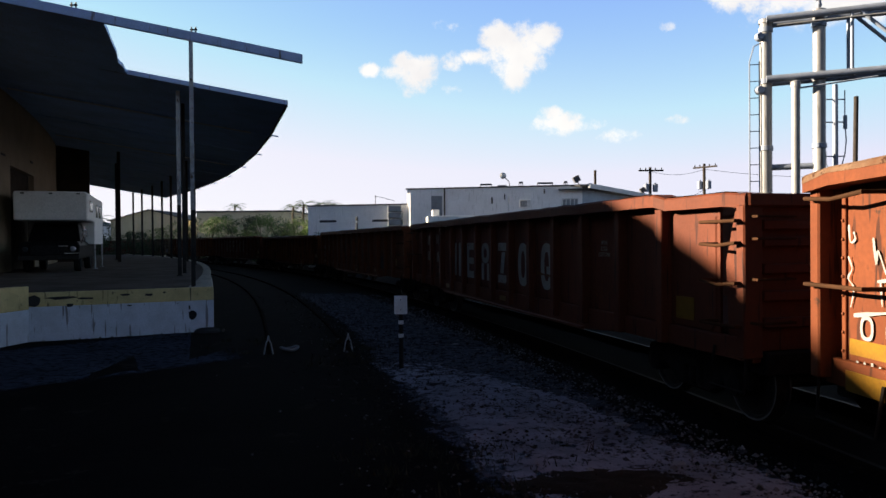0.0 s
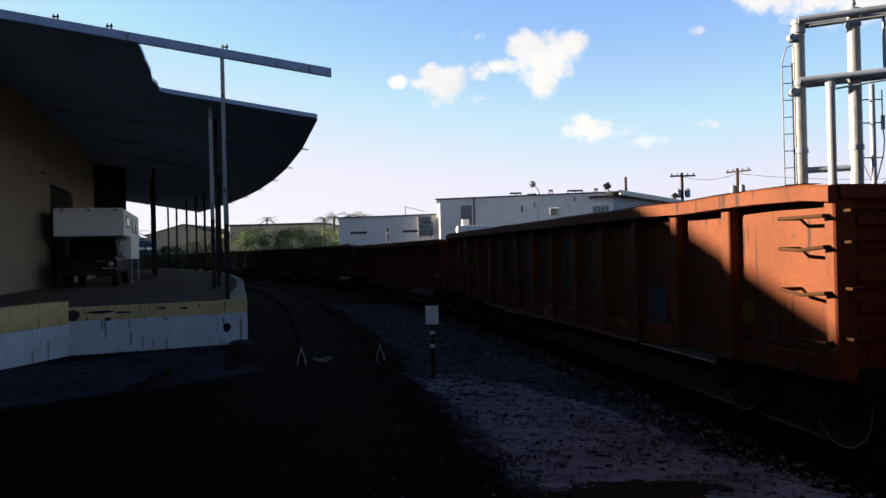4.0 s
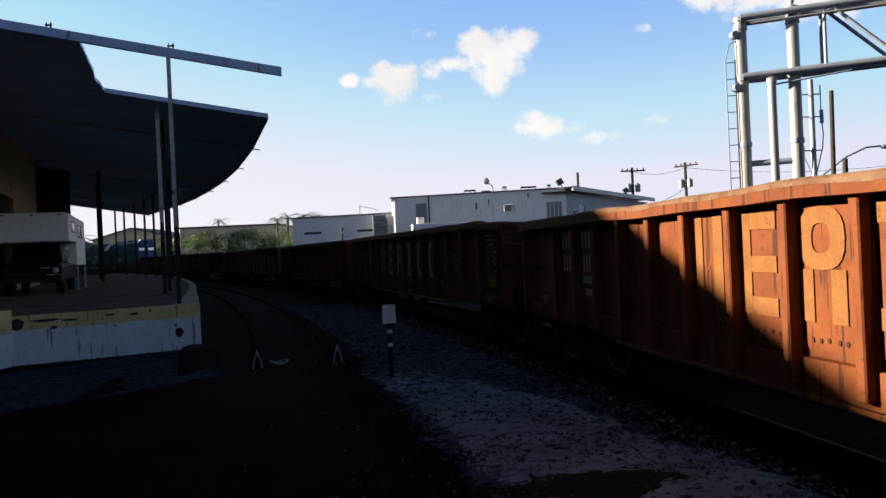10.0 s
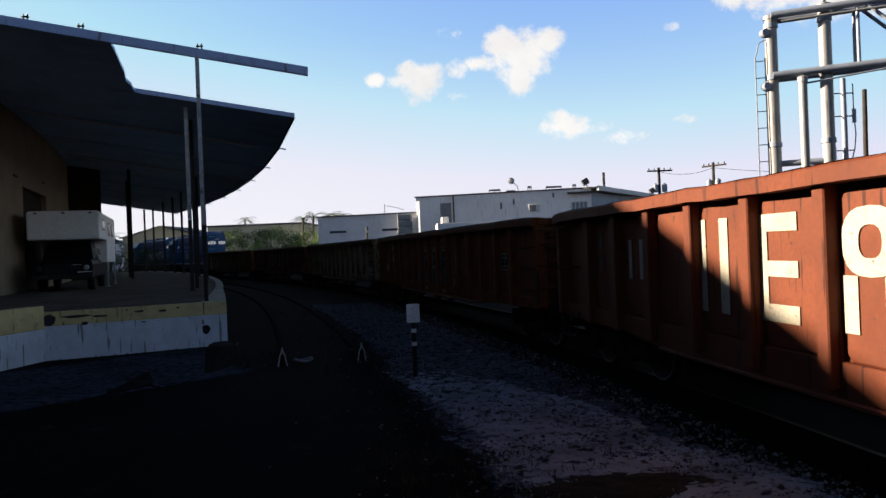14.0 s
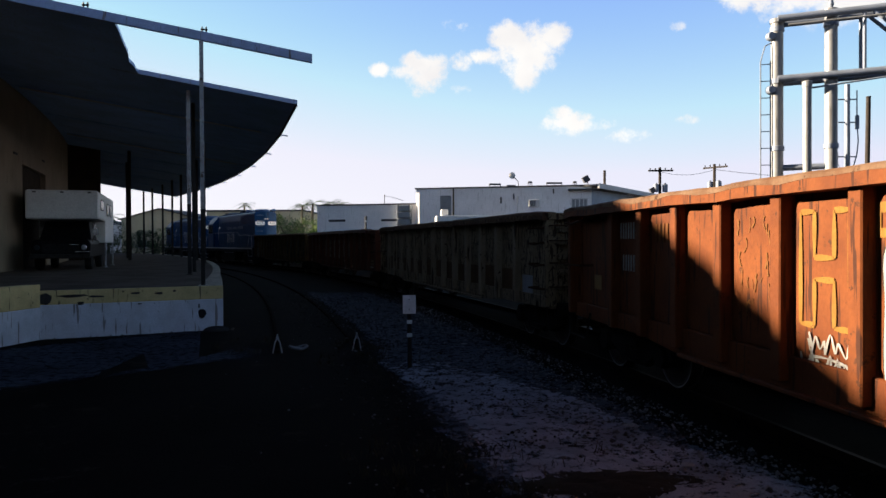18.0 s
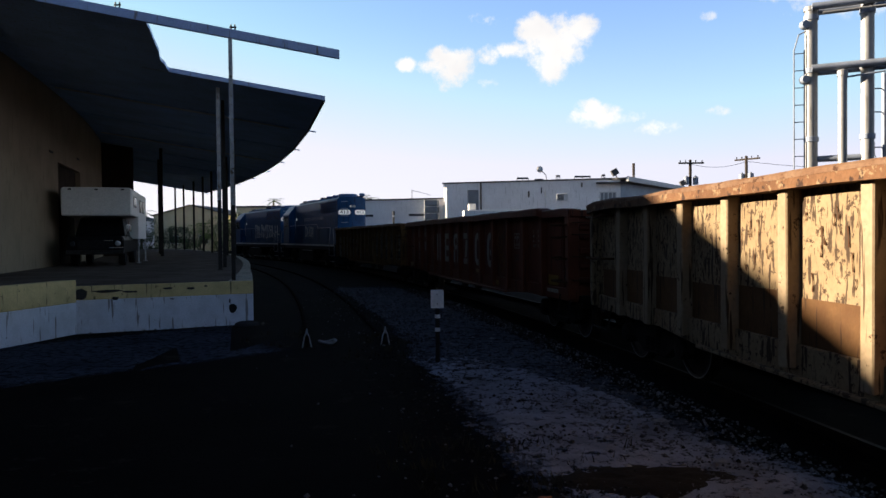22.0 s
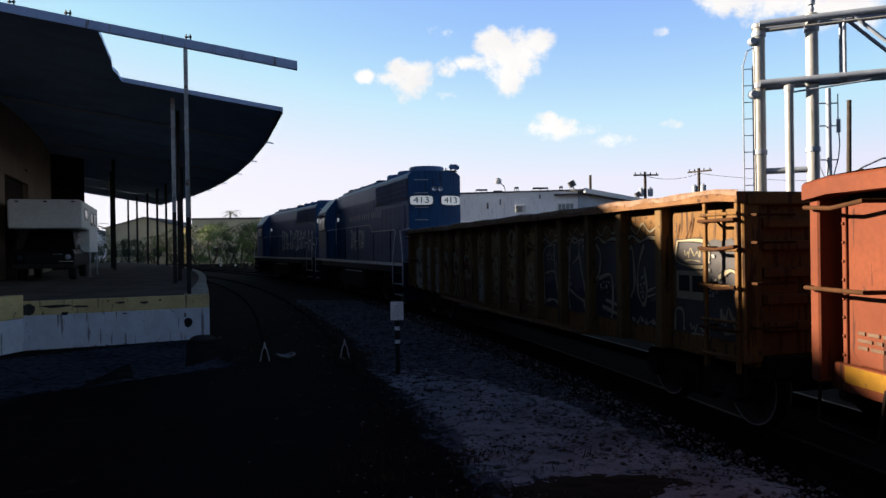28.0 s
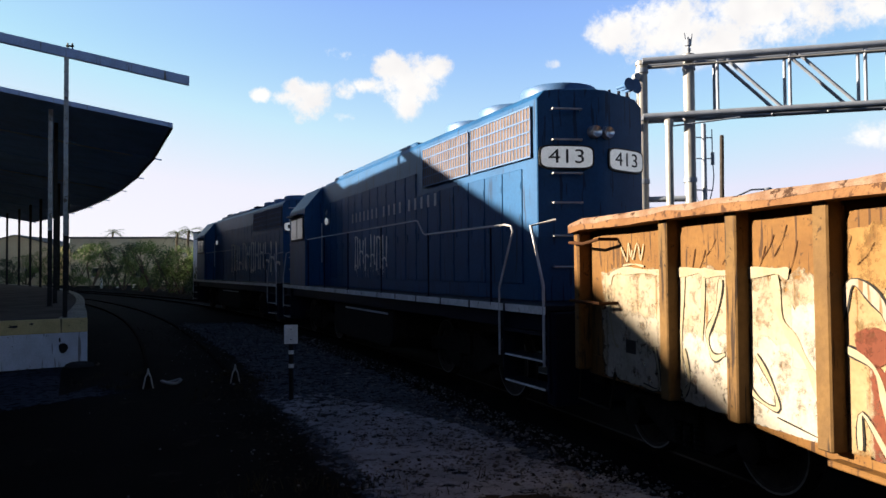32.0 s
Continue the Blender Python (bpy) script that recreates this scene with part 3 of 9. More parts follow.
class Curve:
    """A line on the ground whose heading (left of straight ahead) bends with the given curvature."""

    def __init__(self, x, y, heading, knots, bends, s0, s1, step=0.5):
        self.s = np.arange(s0, s1 + step / 2, step)
        k = np.interp(self.s, knots, bends)
        i0 = int(np.argmin(abs(self.s)))
        th = np.concatenate([[0], np.cumsum((k[1:] + k[:-1]) / 2 * step)])
        self.th = th - th[i0] + heading
        mid = (self.th[1:] + self.th[:-1]) / 2
        px = np.concatenate([[0], np.cumsum(-np.sin(mid) * step)])
        py = np.concatenate([[0], np.cumsum(np.cos(mid) * step)])
        self.x, self.y = px - px[i0] + x, py - py[i0] + y

    def at(self, s, left=0.0, z=0.0):
        th = float(np.interp(s, self.s, self.th))
        return Vector((float(np.interp(s, self.s, self.x)) - math.cos(th) * left, float(np.interp(s, self.s, self.y)) - math.sin(th) * left, z))

    def heading(self, s):
        return float(np.interp(s, self.s, self.th))


main_line = Curve(4.513, 6.697, 0.1715, [-220, -40, -25, -10, 5, 20, 35, 50, 70, 100, 230], [0, 0, 0.006, 0.0158, 0.0073, 0.0040, 0.0058, 0.0060, 0.0034, 0.0025, 0.0025], -200, 215)
siding = Curve(-2.43, 13.65, 0.236, [-10, 0, 15, 60, 80], [0.0, 0.0042, 0.0055, 0.0070, 0.0070], -8, 78)


def sweep(bm, curve, profile, s0, s1, step=1.0, closed=True):
    """Carries a profile of (left, z) along a curve."""
    rings = []
    n = max(1, round((s1 - s0) / step))
    for i in range(n + 1):
        s = s0 + (s1 - s0) * i / n
        rings.append([bm.verts.new(curve.at(s, l, z)) for l, z in profile])
    skin(bm, rings, caps=closed, closed=closed)


# ---- ground ----
def make_ground():
    bm = bmesh.new()
    radii = [0, 3, 6, 9, 13, 18, 25, 35, 50, 80, 140, 300, 800, 2600]
    rows = []
    for r in radii[1:]:
        rows.append([bm.verts.new((r * math.sin(a), r * math.cos(a), 0.03 * noise.noise((r * math.sin(a) * 0.3, r * math.cos(a) * 0.3, 0)) if r < 30 else 0.0)) for a in (2 * math.pi * k / 72 for k in range(72))])
    c = bm.verts.new((0, 0, 0))
    for k in range(72):
        bm.faces.new((c, rows[0][(k + 1) % 72], rows[0][k]))
    for a, b in zip(rows, rows[1:]):
        for k in range(72):
            bm.faces.new((a[k], a[(k + 1) % 72], b[(k + 1) % 72], b[k]))
    structure(part("ground", bm, M["asphalt"], smooth=1.5), "worn asphalt yard with dirt, shade put into its near-black colour", "ground")


make_ground()


def lay_out(bm, rows):
    """Names the place of each corner across and along a layer."""
    place = {v: (j / (len(row) - 1), i / (len(rows) - 1)) for i, row in enumerate(rows) for j, v in enumerate(row)}
    uv = bm.loops.layers.uv.new("layer")
    for f in bm.faces:
        for c in f.loops:
            c[uv].uv = place[c.vert]


def dust_layers():
    """Thin dust on the asphalt: along the foot of the dock and in two worn spots of the yard."""
    for nm, a0, a1, w0, w1, lab in (("dock_dust", (-11.2, 11.0), (-5.0, 17.2), (4.2, -2.6), (2.2, -4.8), "thin blue-grey dust on the asphalt by the dock"), ("yard_dust", (-1.25, 6.35), (-0.75, 6.2), (0.05, -0.5), (0.1, -0.4), "small pale worn spot in the asphalt"), ("yard_dust", (-0.45, 7.35), (0.15, 7.3), (0.1, -0.35), (0.0, -0.3), "small pale worn spot in the asphalt"), ("yard_dust", (-0.35, 5.85), (0.02, 5.75), (0.1, -0.3), (0.0, -0.3), "small pale worn spot in the asphalt")):
        bm = bmesh.new()
        rows = []
        for i in range(31):
            a = Vector(a0).lerp(Vector(a1), i / 30)
            w = Vector(w0).lerp(Vector(w1), i / 30)
            rows.append([bm.verts.new((a.x + w.x * (j / 12 - 0.15), a.y + w.y * (j / 12 - 0.15), 0.006)) for j in range(13)])
        skin(bm, rows, caps=False, closed=False)
        lay_out(bm, rows)
        structure(part(nm, bm, M["dust"]), lab, "dust")


def gravel_patch():
    """The gravel between the yard and the main track, with an uneven border."""
    left = [(-6.0, 30.0), (-4.2, 24.0), (-2.6, 18.5), (-1.55, 14.6), (-1.25, 12.4), (-0.75, 10.6), (-0.35, 9.0), (-0.1, 7.6), (0.25, 6.4), (0.75, 5.2), (1.3, 3.6), (1.9, 1.0), (2.2, -3.0)]
    bm = bmesh.new()
    rows = []
    n = 90
    for i in range(n + 1):
        t = i / n * (len(left) - 1)
        k = min(int(t), len(left) - 2)
        a = Vector(left[k]).lerp(Vector(left[k + 1]), t - k)
        s = float(np.interp(a.y, main_line.y, main_line.s))
        b = main_line.at(s, 1.75).to_2d()
        row = []
        jag = 0.35 * noise.noise((i * 0.5, 3.1, 0)) + 0.15 * noise.noise((i * 1.7, 9.1, 0))
        for j in range(13):
            q = a.lerp(b, j / 12)
            if j == 0:
                q.x += jag
            h = 0.035 + 0.03 * noise.noise((q.x * 1.3, q.y * 1.3, 4.0))
            row.append(bm.verts.new((q.x, q.y, max(h, 0.008))))
        rows.append(row)
    skin(bm, rows, caps=False, closed=False)
    lay_out(bm, rows)
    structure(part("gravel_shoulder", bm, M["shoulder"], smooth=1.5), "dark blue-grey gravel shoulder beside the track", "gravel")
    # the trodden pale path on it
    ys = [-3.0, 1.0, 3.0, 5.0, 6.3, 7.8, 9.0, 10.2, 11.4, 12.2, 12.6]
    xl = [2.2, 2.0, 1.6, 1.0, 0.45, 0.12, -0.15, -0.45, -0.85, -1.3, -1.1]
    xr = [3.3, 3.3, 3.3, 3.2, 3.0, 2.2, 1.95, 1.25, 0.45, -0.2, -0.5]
    bm = bmesh.new()
    rows = []
    for i in range(131):
        y = -3.0 + 15.6 * i / 130
        a = float(np.interp(y, ys, xl)) + 0.22 * noise.noise((y * 1.6, 3.1, 0)) + 0.16 * noise.noise((y * 5.5, 9.1, 0))
        b = float(np.interp(y, ys, xr)) + 0.20 * noise.noise((y * 1.9, 13.1, 0)) + 0.18 * noise.noise((y * 6.0, 19.1, 0))
        row = []
        for j in range(15):
            x = a + (b - a) * j / 14
            yy = y + 0.10 * noise.noise((x * 4, y * 4, 8.0))
            h = 0.047 + 0.03 * noise.noise((x * 1.3, yy * 1.3, 4.0)) + 0.012 * noise.noise((x * 6, yy * 6, 2.0))
            row.append(bm.verts.new((x, yy, h)))
        rows.append(row)
    skin(bm, rows, caps=False, closed=False)
    lay_out(bm, rows)
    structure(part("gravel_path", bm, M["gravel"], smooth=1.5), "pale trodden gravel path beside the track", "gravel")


gravel_patch()
dust_layers()


def loose_stones():
    bm = bmesh.new()
    r = random.Random(11)
    for _ in range(8200):
        y = 4.0 + 24 * r.random() ** 1.6
        s = float(np.interp(y, main_line.y, main_line.s))
        edge = main_line.at(s, 1.55).x
        x = edge - abs(r.gauss(0, 1.0)) * (1.15 + 0.03 * y) + 0.1
        size = r.uniform(0.008, 0.022) * (1.9 if r.random() < 0.06 else 1)
        add_stone(bm, x, y, 0.045 + size * 0.2, size, r)
    clods = bmesh.new()
    for _ in range(2600):
        y = 3.8 + 22 * r.random() ** 1.5
        x = float(np.interp(y, [1.0, 3.6, 5.2, 6.4, 7.6, 9.0, 10.6, 12.4, 14.6, 18.5, 24.0, 30.0], [1.9, 1.3, 0.75, 0.25, -0.1, -0.35, -0.75, -1.25, -1.55, -2.6, -4.2, -6.0])) + r.gauss(0.16, 0.46)
        size = r.uniform(0.007, 0.024)
        add_stone(clods, x, y, 0.035 + size * 0.2, size, r)
    for _ in range(1500):
        y = 4.6 + 7.6 * r.random() ** 1.2
        x = float(np.interp(y, [4.6, 6.3, 7.8, 9.0, 10.2, 11.4, 12.2], [1.9, 1.7, 1.15, 0.9, 0.4, -0.2, -0.7])) + r.gauss(0, 0.75)
        size = r.uniform(0.006, 0.016) * (2.2 if r.random() < 0.10 else 1)
        add_stone(clods, x, y, 0.045 + size * 0.15, size, r)
    tagged(part("dirt_clods", clods, M["clod"]), "dark dirt clods along the border of the gravel", "clods", kind="stuff")
    tagged(part("loose_stones", bm, M["stone"]), "scattered grey track stones on the gravel", "stones", kind="stuff")


def add_stone(bm, x, y, z, size, r):
    vs = []
    for d in ((1, 0, 0), (-1, 0, 0), (0, 1, 0), (0, -1, 0), (0, 0, 0.8), (0, 0, -0.5)):
        k = size * r.uniform(0.65, 1.35)
        vs.append(bm.verts.new((x + d[0] * k, y + d[1] * k, z + d[2] * k)))
    for a, b, c in ((0, 2, 4), (2, 1, 4), (1, 3, 4), (3, 0, 4), (2, 0, 5), (1, 2, 5), (3, 1, 5), (0, 3, 5)):
        bm.faces.new((vs[a], vs[b], vs[c]))


loose_stones()


def dirt_patches():
    """Low dark mounds of soil and cinders on the gravel."""
    for x, y, w, d in ((1.45, 6.05, 0.85, 0.42), (0.6, 5.3, 0.6, 0.35), (2.15, 4.9, 0.6, 0.35)):
        bm = bmesh.new()
        rows = []
        for i in range(9):
            k = 1 - i / 8.01
            rows.append([bm.verts.new((x + math.cos(a) * w * k * (1 + 0.35 * noise.noise((a * 1.3, x, y))), y + math.sin(a) * d * k * (1 + 0.35 * noise.noise((a * 1.3, x, y))), 0.02 + 0.05 * math.sqrt(1 - k * k) + 0.025 * noise.noise((math.cos(a) * k * 6, math.sin(a) * k * 6, y)))) for a in (2 * math.pi * q / 30 for q in range(30))])
        skin(bm, rows, caps=False)
        bm.faces.new(rows[-1])
        structure(part("dirt_patch", bm, M["soil"], smooth=1.2), "low dark patch of soil on the gravel", "dirt")


dirt_patches()


# ---- tracks ----
RAIL_PROFILE = [(0.0, 0.0), (0.035, 0.0), (0.035, -0.035), (0.010, -0.045), (0.010, -0.12), (0.07, -0.145), (0.07, -0.155), (-0.07, -0.155), (-0.07, -0.145), (-0.010, -0.12), (-0.010, -0.045), (-0.035, -0.035), (-0.035, 0.0)]


def make_track(name, curve, s0, s1, top, ties, label, bed=1.7, sink=0.0):
    bm = bmesh.new()
    n = int((s1 - s0) / 0.6)
    rows = []
    for i in range(n + 1):
        s = s0 + (s1 - s0) * i / n
        row = []
        for j in range(13):
            l = -bed + 2 * bed * j / 12
            h = top - 0.15 - sink - max(0, abs(l) - bed * 0.75) * 0.28 + 0.035 * noise.noise((s * 2.1, l * 2.7, 1.0))
            if j in (0, 12):
                h = -0.08
            row.append(bm.verts.new(curve.at(s, l, h)))
        rows.append(row)
    skin(bm, rows, caps=False, closed=False)
    bed_ob = structure(part(name + "_ballast", bm, M["bed"], smooth=1.5), "crushed-stone ballast bed, shade under the cars put into its colour", "ballast")
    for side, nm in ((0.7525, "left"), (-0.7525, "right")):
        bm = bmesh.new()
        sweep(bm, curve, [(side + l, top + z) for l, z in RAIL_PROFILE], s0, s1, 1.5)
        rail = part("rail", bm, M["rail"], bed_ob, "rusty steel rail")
        if name == "siding_track":
            continue
        bm = bmesh.new()
        sweep(bm, curve, [(side + l, top + z) for l, z in ((-0.028, 0.003), (0.028, 0.003), (0.028, -0.003), (-0.028, -0.003))], s0, s1, 1.5)
        part("rail_head", bm, M["rail_top"], rail, "shiny worn running surface")
    bm = bmesh.new()
    box(bm, -1.3, 1.3, -0.11, 0.11, -0.09, 0.09)
    finish(bm, 0.012)
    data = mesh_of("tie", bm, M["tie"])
    r = random.Random(3)
    for s in ties:
        p = curve.at(s, r.uniform(-0.04, 0.04), top - 0.205)
        piece("tie", data, bed_ob, Matrix.Translation(p) @ Matrix.Rotation(curve.heading(s) + r.uniform(-0.02, 0.02), 4, "Z"))
    return bed_ob


make_track("main_track", main_line, -60, 205, RAIL_Z, [-8 + 0.56 * i for i in range(150)], "main")
make_track("siding_track", siding, 0.0, 74, 0.05, [0.4 + 0.56 * i for i in range(110)], "siding", bed=1.35, sink=0.0)


def ballast_stones():
    bm = bmesh.new()
    r = random.Random(5)
    for _ in range(9000):
        s = -6 + 42 * r.random() ** 1.5
        l = r.choice((1, 1, 1, -1)) * r.uniform(0.85, 1.75)
        p = main_line.at(s, l)
        add_stone(bm, p.x, p.y, RAIL_Z - 0.13 - max(0, abs(l) - 1.3) * 0.25, r.uniform(0.014, 0.036), r)
    tagged(part("ballast_stones", bm, M["ballast_stone"]), "loose dark ballast stones along the rails", "stones", kind="stuff")


ballast_stones()


# ---- loading dock, its canopy and the warehouse ----
DOCK_Z, EDGE, EAVE, WALL = 1.05, 2.3, -0.2, 9.8
EAVE_Z, PITCH = 6.62, 0.148
FRONT = 4.3                                   # the first cross beam, along the siding


def roof_z(left):
    return EAVE_Z + PITCH * (left - EAVE)


def dock():
    front = [(-15.5, 12.4), (-9.25, 12.9), (-8.82, 15.55), (-5.33, 17.17)]        # foot of the front wall
    # slab
    bm = bmesh.new()
    rim = [siding.at(s, EDGE) for s in np.arange(3.6, 66, 1.0)]
    loop = [Vector((x, y, 0)) for x, y in front] + [p for p in rim if p.y > 17.1] + [siding.at(66, 16.0), Vector((-24, 20, 0)), Vector((-18, 12.4, 0))]
    vs = [bm.verts.new((p.x, p.y, DOCK_Z)) for p in loop]
    top = bm.faces.new(vs)
    ext = bmesh.ops.extrude_face_region(bm, geom=[top])
    for v in ext["geom"]:
        if isinstance(v, bmesh.types.BMVert):
            v.co.z = -0.1
    slab = structure(part("loading_dock", bm, M["concrete"]), "raised concrete loading dock with a painted edge", "loading dock")

    # painted front: white below, yellow band above, on each face of the wall
    def facing(a, b, z_split, z_top, proud=0.02):
        a, b = Vector((*a, 0)), Vector((*b, 0))
        d = (b - a).normalized()
        n = Vector((d.y, -d.x, 0))
        for nm, z0, z1, mat, lab in (("white_band", -0.05, z_split, M["white_concrete"], "white painted concrete, stained and chipped"), ("yellow_band", z_split, z_top, M["yellow_concrete"], "yellow painted concrete edge, chipped")):
            bm = bmesh.new()
            m = Matrix.Translation(a) @ Matrix.Rotation(math.atan2(d.y, d.x), 4, "Z")
            box(bm, 0, (b - a).length, -proud if nm == "white_band" else -proud - 0.004, 0.05, z0, z1, m)
            part(nm, bm, mat, slab, lab, bevel=0.012)
    facing(front[2], front[3], 0.75, DOCK_Z + 0.012)
    facing(front[1], front[2], 0.70, DOCK_Z + 0.15)
    facing(front[0], front[1], 0.66, DOCK_Z + 0.15)
    # raised kerb behind the two nearer faces
    bm = bmesh.new()
    for a, b in ((front[0], front[1]), (front[1], front[2])):
        a, b = Vector((*a, 0)), Vector((*b, 0))
        d = (b - a).normalized()
        m = Matrix.Translation(a) @ Matrix.Rotation(math.atan2(d.y, d.x), 4, "Z")
        box(bm, 0.02, (b - a).length - 0.02, 0.052, 0.32, DOCK_Z - 0.02, DOCK_Z + 0.145, m)
    part("kerb", bm, M["yellow_concrete"], slab, "raised yellow kerb", bevel=0.02)
    # painted curved side along the siding and its worn nose
    bm = bmesh.new()
    rows = []
    for i in range(62):
        at_s = 4.13 + 60.87 * i / 61
        out_l = EDGE - 0.03 - 0.30 * max(0.0, 1 - (at_s - 4.13) / 7)
        rows.append([bm.verts.new(siding.at(at_s, l, z)) for l, z in ((out_l, DOCK_Z + 0.02), (out_l, -0.05), (EDGE + 0.25, -0.05), (EDGE + 0.25, DOCK_Z + 0.02))])
    skin(bm, rows)
    part("curved_edge", bm, M["edge_concrete"], slab, "curved dock edge, white paint worn grey", bevel=0.02)
    # broken patches and the black mark on the front wall
    r = random.Random(21)
    a, b = Vector((*front[2], 0)), Vector((*front[3], 0))
    d = (b - a).normalized()
    m = Matrix.Translation(a) @ Matrix.Rotation(math.atan2(d.y, d.x), 4, "Z")
    for u, z, w, h in ((0.10, 0.86, 0.32, 0.26), (0.62, 0.93, 0.55, 0.07), (1.12, 0.90, 0.32, 0.05), (1.92, 0.95, 0.22, 0.05), (2.42, 0.93, 0.20, 0.05), (2.75, 0.97, 0.07, 0.05), (0.8, 0.76, 0.16, 0.07), (2.0, 0.70, 0.10, 0.03)):
        bm = bmesh.new()
        pts = [(u + w / 2 * math.cos(k / 9 * 2 * math.pi) * r.uniform(0.7, 1.3), z + h / 2 * math.sin(k / 9 * 2 * math.pi) * r.uniform(0.7, 1.3)) for k in range(9)]
        prism(bm, pts, -0.030, -0.02, m)
        part("chipped_patch", bm, M["old_concrete"], slab, "chipped concrete showing dark")
    bm = bmesh.new()
    prism(bm, [(3.36 + 0.095 * math.cos(k / 10 * 2 * math.pi) * (1.1 if k < 5 else 0.85), 0.41 + 0.115 * math.sin(k / 10 * 2 * math.pi)) for k in range(10)], -0.027, -0.02, m)
    box(bm, 3.28, 3.31, -0.027, -0.02, 0.55, 0.64, m)
    part("wall_mark", bm, M["black"], slab, "black painted mark")
    # rubble fillet at the foot of the wall
    bm = bmesh.new()
    for i in range(70):
        q = a.lerp(b, r.random()) if i < 45 else Vector((*front[3], 0)) + Vector((r.uniform(-0.4, 0.35), r.uniform(-0.35, 0.4), 0))
        add_stone(bm, q.x + r.uniform(-0.06, 0.06), q.y - r.uniform(0.03, 0.22), 0.005, r.uniform(0.012, 0.04), r)
    tagged(part("dock_rubble", bm, M["concrete"]), "broken concrete crumbs at the foot of the dock", "rubble", kind="stuff")
    bm = bmesh.new()
    lathe(bm, [(0.0, 0.30), (0.06, 0.28), (0.10, 0.18), (0.11, 0.0001)], "z", 20, Matrix.Translation((-5.42, 16.95, 0)))
    tagged(part("dock_footing", bm, M["old_concrete"], smooth=0.8), "worn concrete footing at the dock corner", "footing")


dock()


def canopy():
    # main deck: from the second beam on, plus the inner strip that reaches the first beam, with a torn edge
    end = 62.0
    bm = bmesh.new()
    lefts = [EAVE, 1.2, 2.4, 3.6, 4.9, 6.3, 8.0, 9.8]

    def deck(s_list, lf):
        grid = []
        for s in s_list:
            grid.append([(bm.verts.new(siding.at(s, l, roof_z(l))), bm.verts.new(siding.at(s, l, roof_z(l) + 0.10))) for l in lf])
        for a, b in zip(grid, grid[1:]):
            for i in range(len(lf) - 1):
                bm.faces.new((a[i][0], b[i][0], b[i + 1][0], a[i + 1][0]))
                bm.faces.new((a[i][1], a[i + 1][1], b[i + 1][1], b[i][1]))
        for g, flip in ((grid[0], 0), (grid[-1], 1)):
            for i in range(len(lf) - 1):
                bm.faces.new((g[i][0], g[i][1], g[i + 1][1], g[i + 1][0]))
        for a, b in zip(grid, grid[1:]):
            for i in (0, len(lf) - 1):
                bm.faces.new((a[i][0], a[i][1], b[i][1], b[i][0]))
    rafters = [10.2, 17.0, 23.6, 30.0, 36.2, 42.4, 48.6, 54.8, 61.5]
    deck(rafters, lefts)
    roof = structure(part("canopy_roof", bm, M["soffit"]), "metal canopy deck over the dock, glow put into its pale blue", "canopy")
    # inner strip with the torn edge
    bm = bmesh.new()
    torn = [(4.3, 4.37), (5.4, 4.42), (6.5, 4.50), (7.6, 4.55), (8.7, 4.67), (9.3, 4.60), (9.8, 4.63), (10.2, 4.58)]
    inner = [6.3, 8.0, 9.8]
    grid = []
    for s, l0 in torn:
        grid.append([(bm.verts.new(siding.at(s, l, roof_z(l))), bm.verts.new(siding.at(s, l, roof_z(l) + 0.10))) for l in [l0] + inner])
    for a, b in zip(grid, grid[1:]):
        for i in range(3):
            bm.faces.new((a[i][0], b[i][0], b[i + 1][0], a[i + 1][0]))
            bm.faces.new((a[i][1], a[i + 1][1], b[i + 1][1], b[i][1]))
        bm.faces.new((a[0][0], a[0][1], b[0][1], b[0][0]))
    part("torn_deck", bm, M["soffit"], roof, "torn edge of the metal deck")

    # beams across: the bare front beam, the one at the deck's end, and the rafters behind
    def cross_beam(s, l0, l1, drop, depth, thick, mat, nm, lab):
        p0, p1 = siding.at(s, l0, roof_z(l0)), siding.at(s, l1, roof_z(l1))
        d = (p1 - p0)
        along = Vector((math.sin(siding.heading(s)) * -1, math.cos(siding.heading(s)), 0)) * thick / 2
        bm = bmesh.new()
        rows = []
        for p in (p0, p1):
            rows.append([bm.verts.new(p + along * a + Vector((0, 0, z))) for a, z in ((-1, drop), (1, drop), (1, drop - depth), (-1, drop - depth))])
        skin(bm, rows)
        part(nm, bm, mat, roof, lab, bevel=0.008)
    cross_beam(FRONT, EAVE, 9.8, 0.14, 0.215, 0.12, M["fascia"], "front_beam", "bare grey steel fascia beam standing past the torn roof")
    cross_beam(10.2, EAVE - 0.02, 5.4, 0.13, 0.15, 0.12, M["fascia"], "end_beam", "grey steel beam along the deck's end")
    for s in rafters[1:]:
        cross_beam(s, EAVE - 0.30, 9.7, -0.004, 0.045, 0.08, M["soffit"], "rafter", "steel rafter with its end past the eave")
    bm = bmesh.new()
    for a, b in zip(rafters, rafters[1:]):
        p, q = siding.at(a, EAVE, EAVE_Z), siding.at(b, EAVE, EAVE_Z)
        d = (q - p).normalized()
        n = Vector((d.y, -d.x, 0)) * 0.03
        rows = [[bm.verts.new(c + k + Vector((0, 0, z))) for k, z in ((n, 0.13), (-n, 0.13), (-n, -0.06), (n, -0.06))] for c in (p, q)]
        skin(bm, rows)
    part("eave_edge", bm, M["dark_post"], roof, "thin metal eave edge")
    for s in (16.9, 29.9):
        bm = bmesh.new()
        tube(bm, [siding.at(s, l, roof_z(l) - 0.09) for l in (0.6, 4.0, 9.4)], 0.035, 6)
        part("conduit", bm, M["trim"], roof, "pale conduit under the deck")
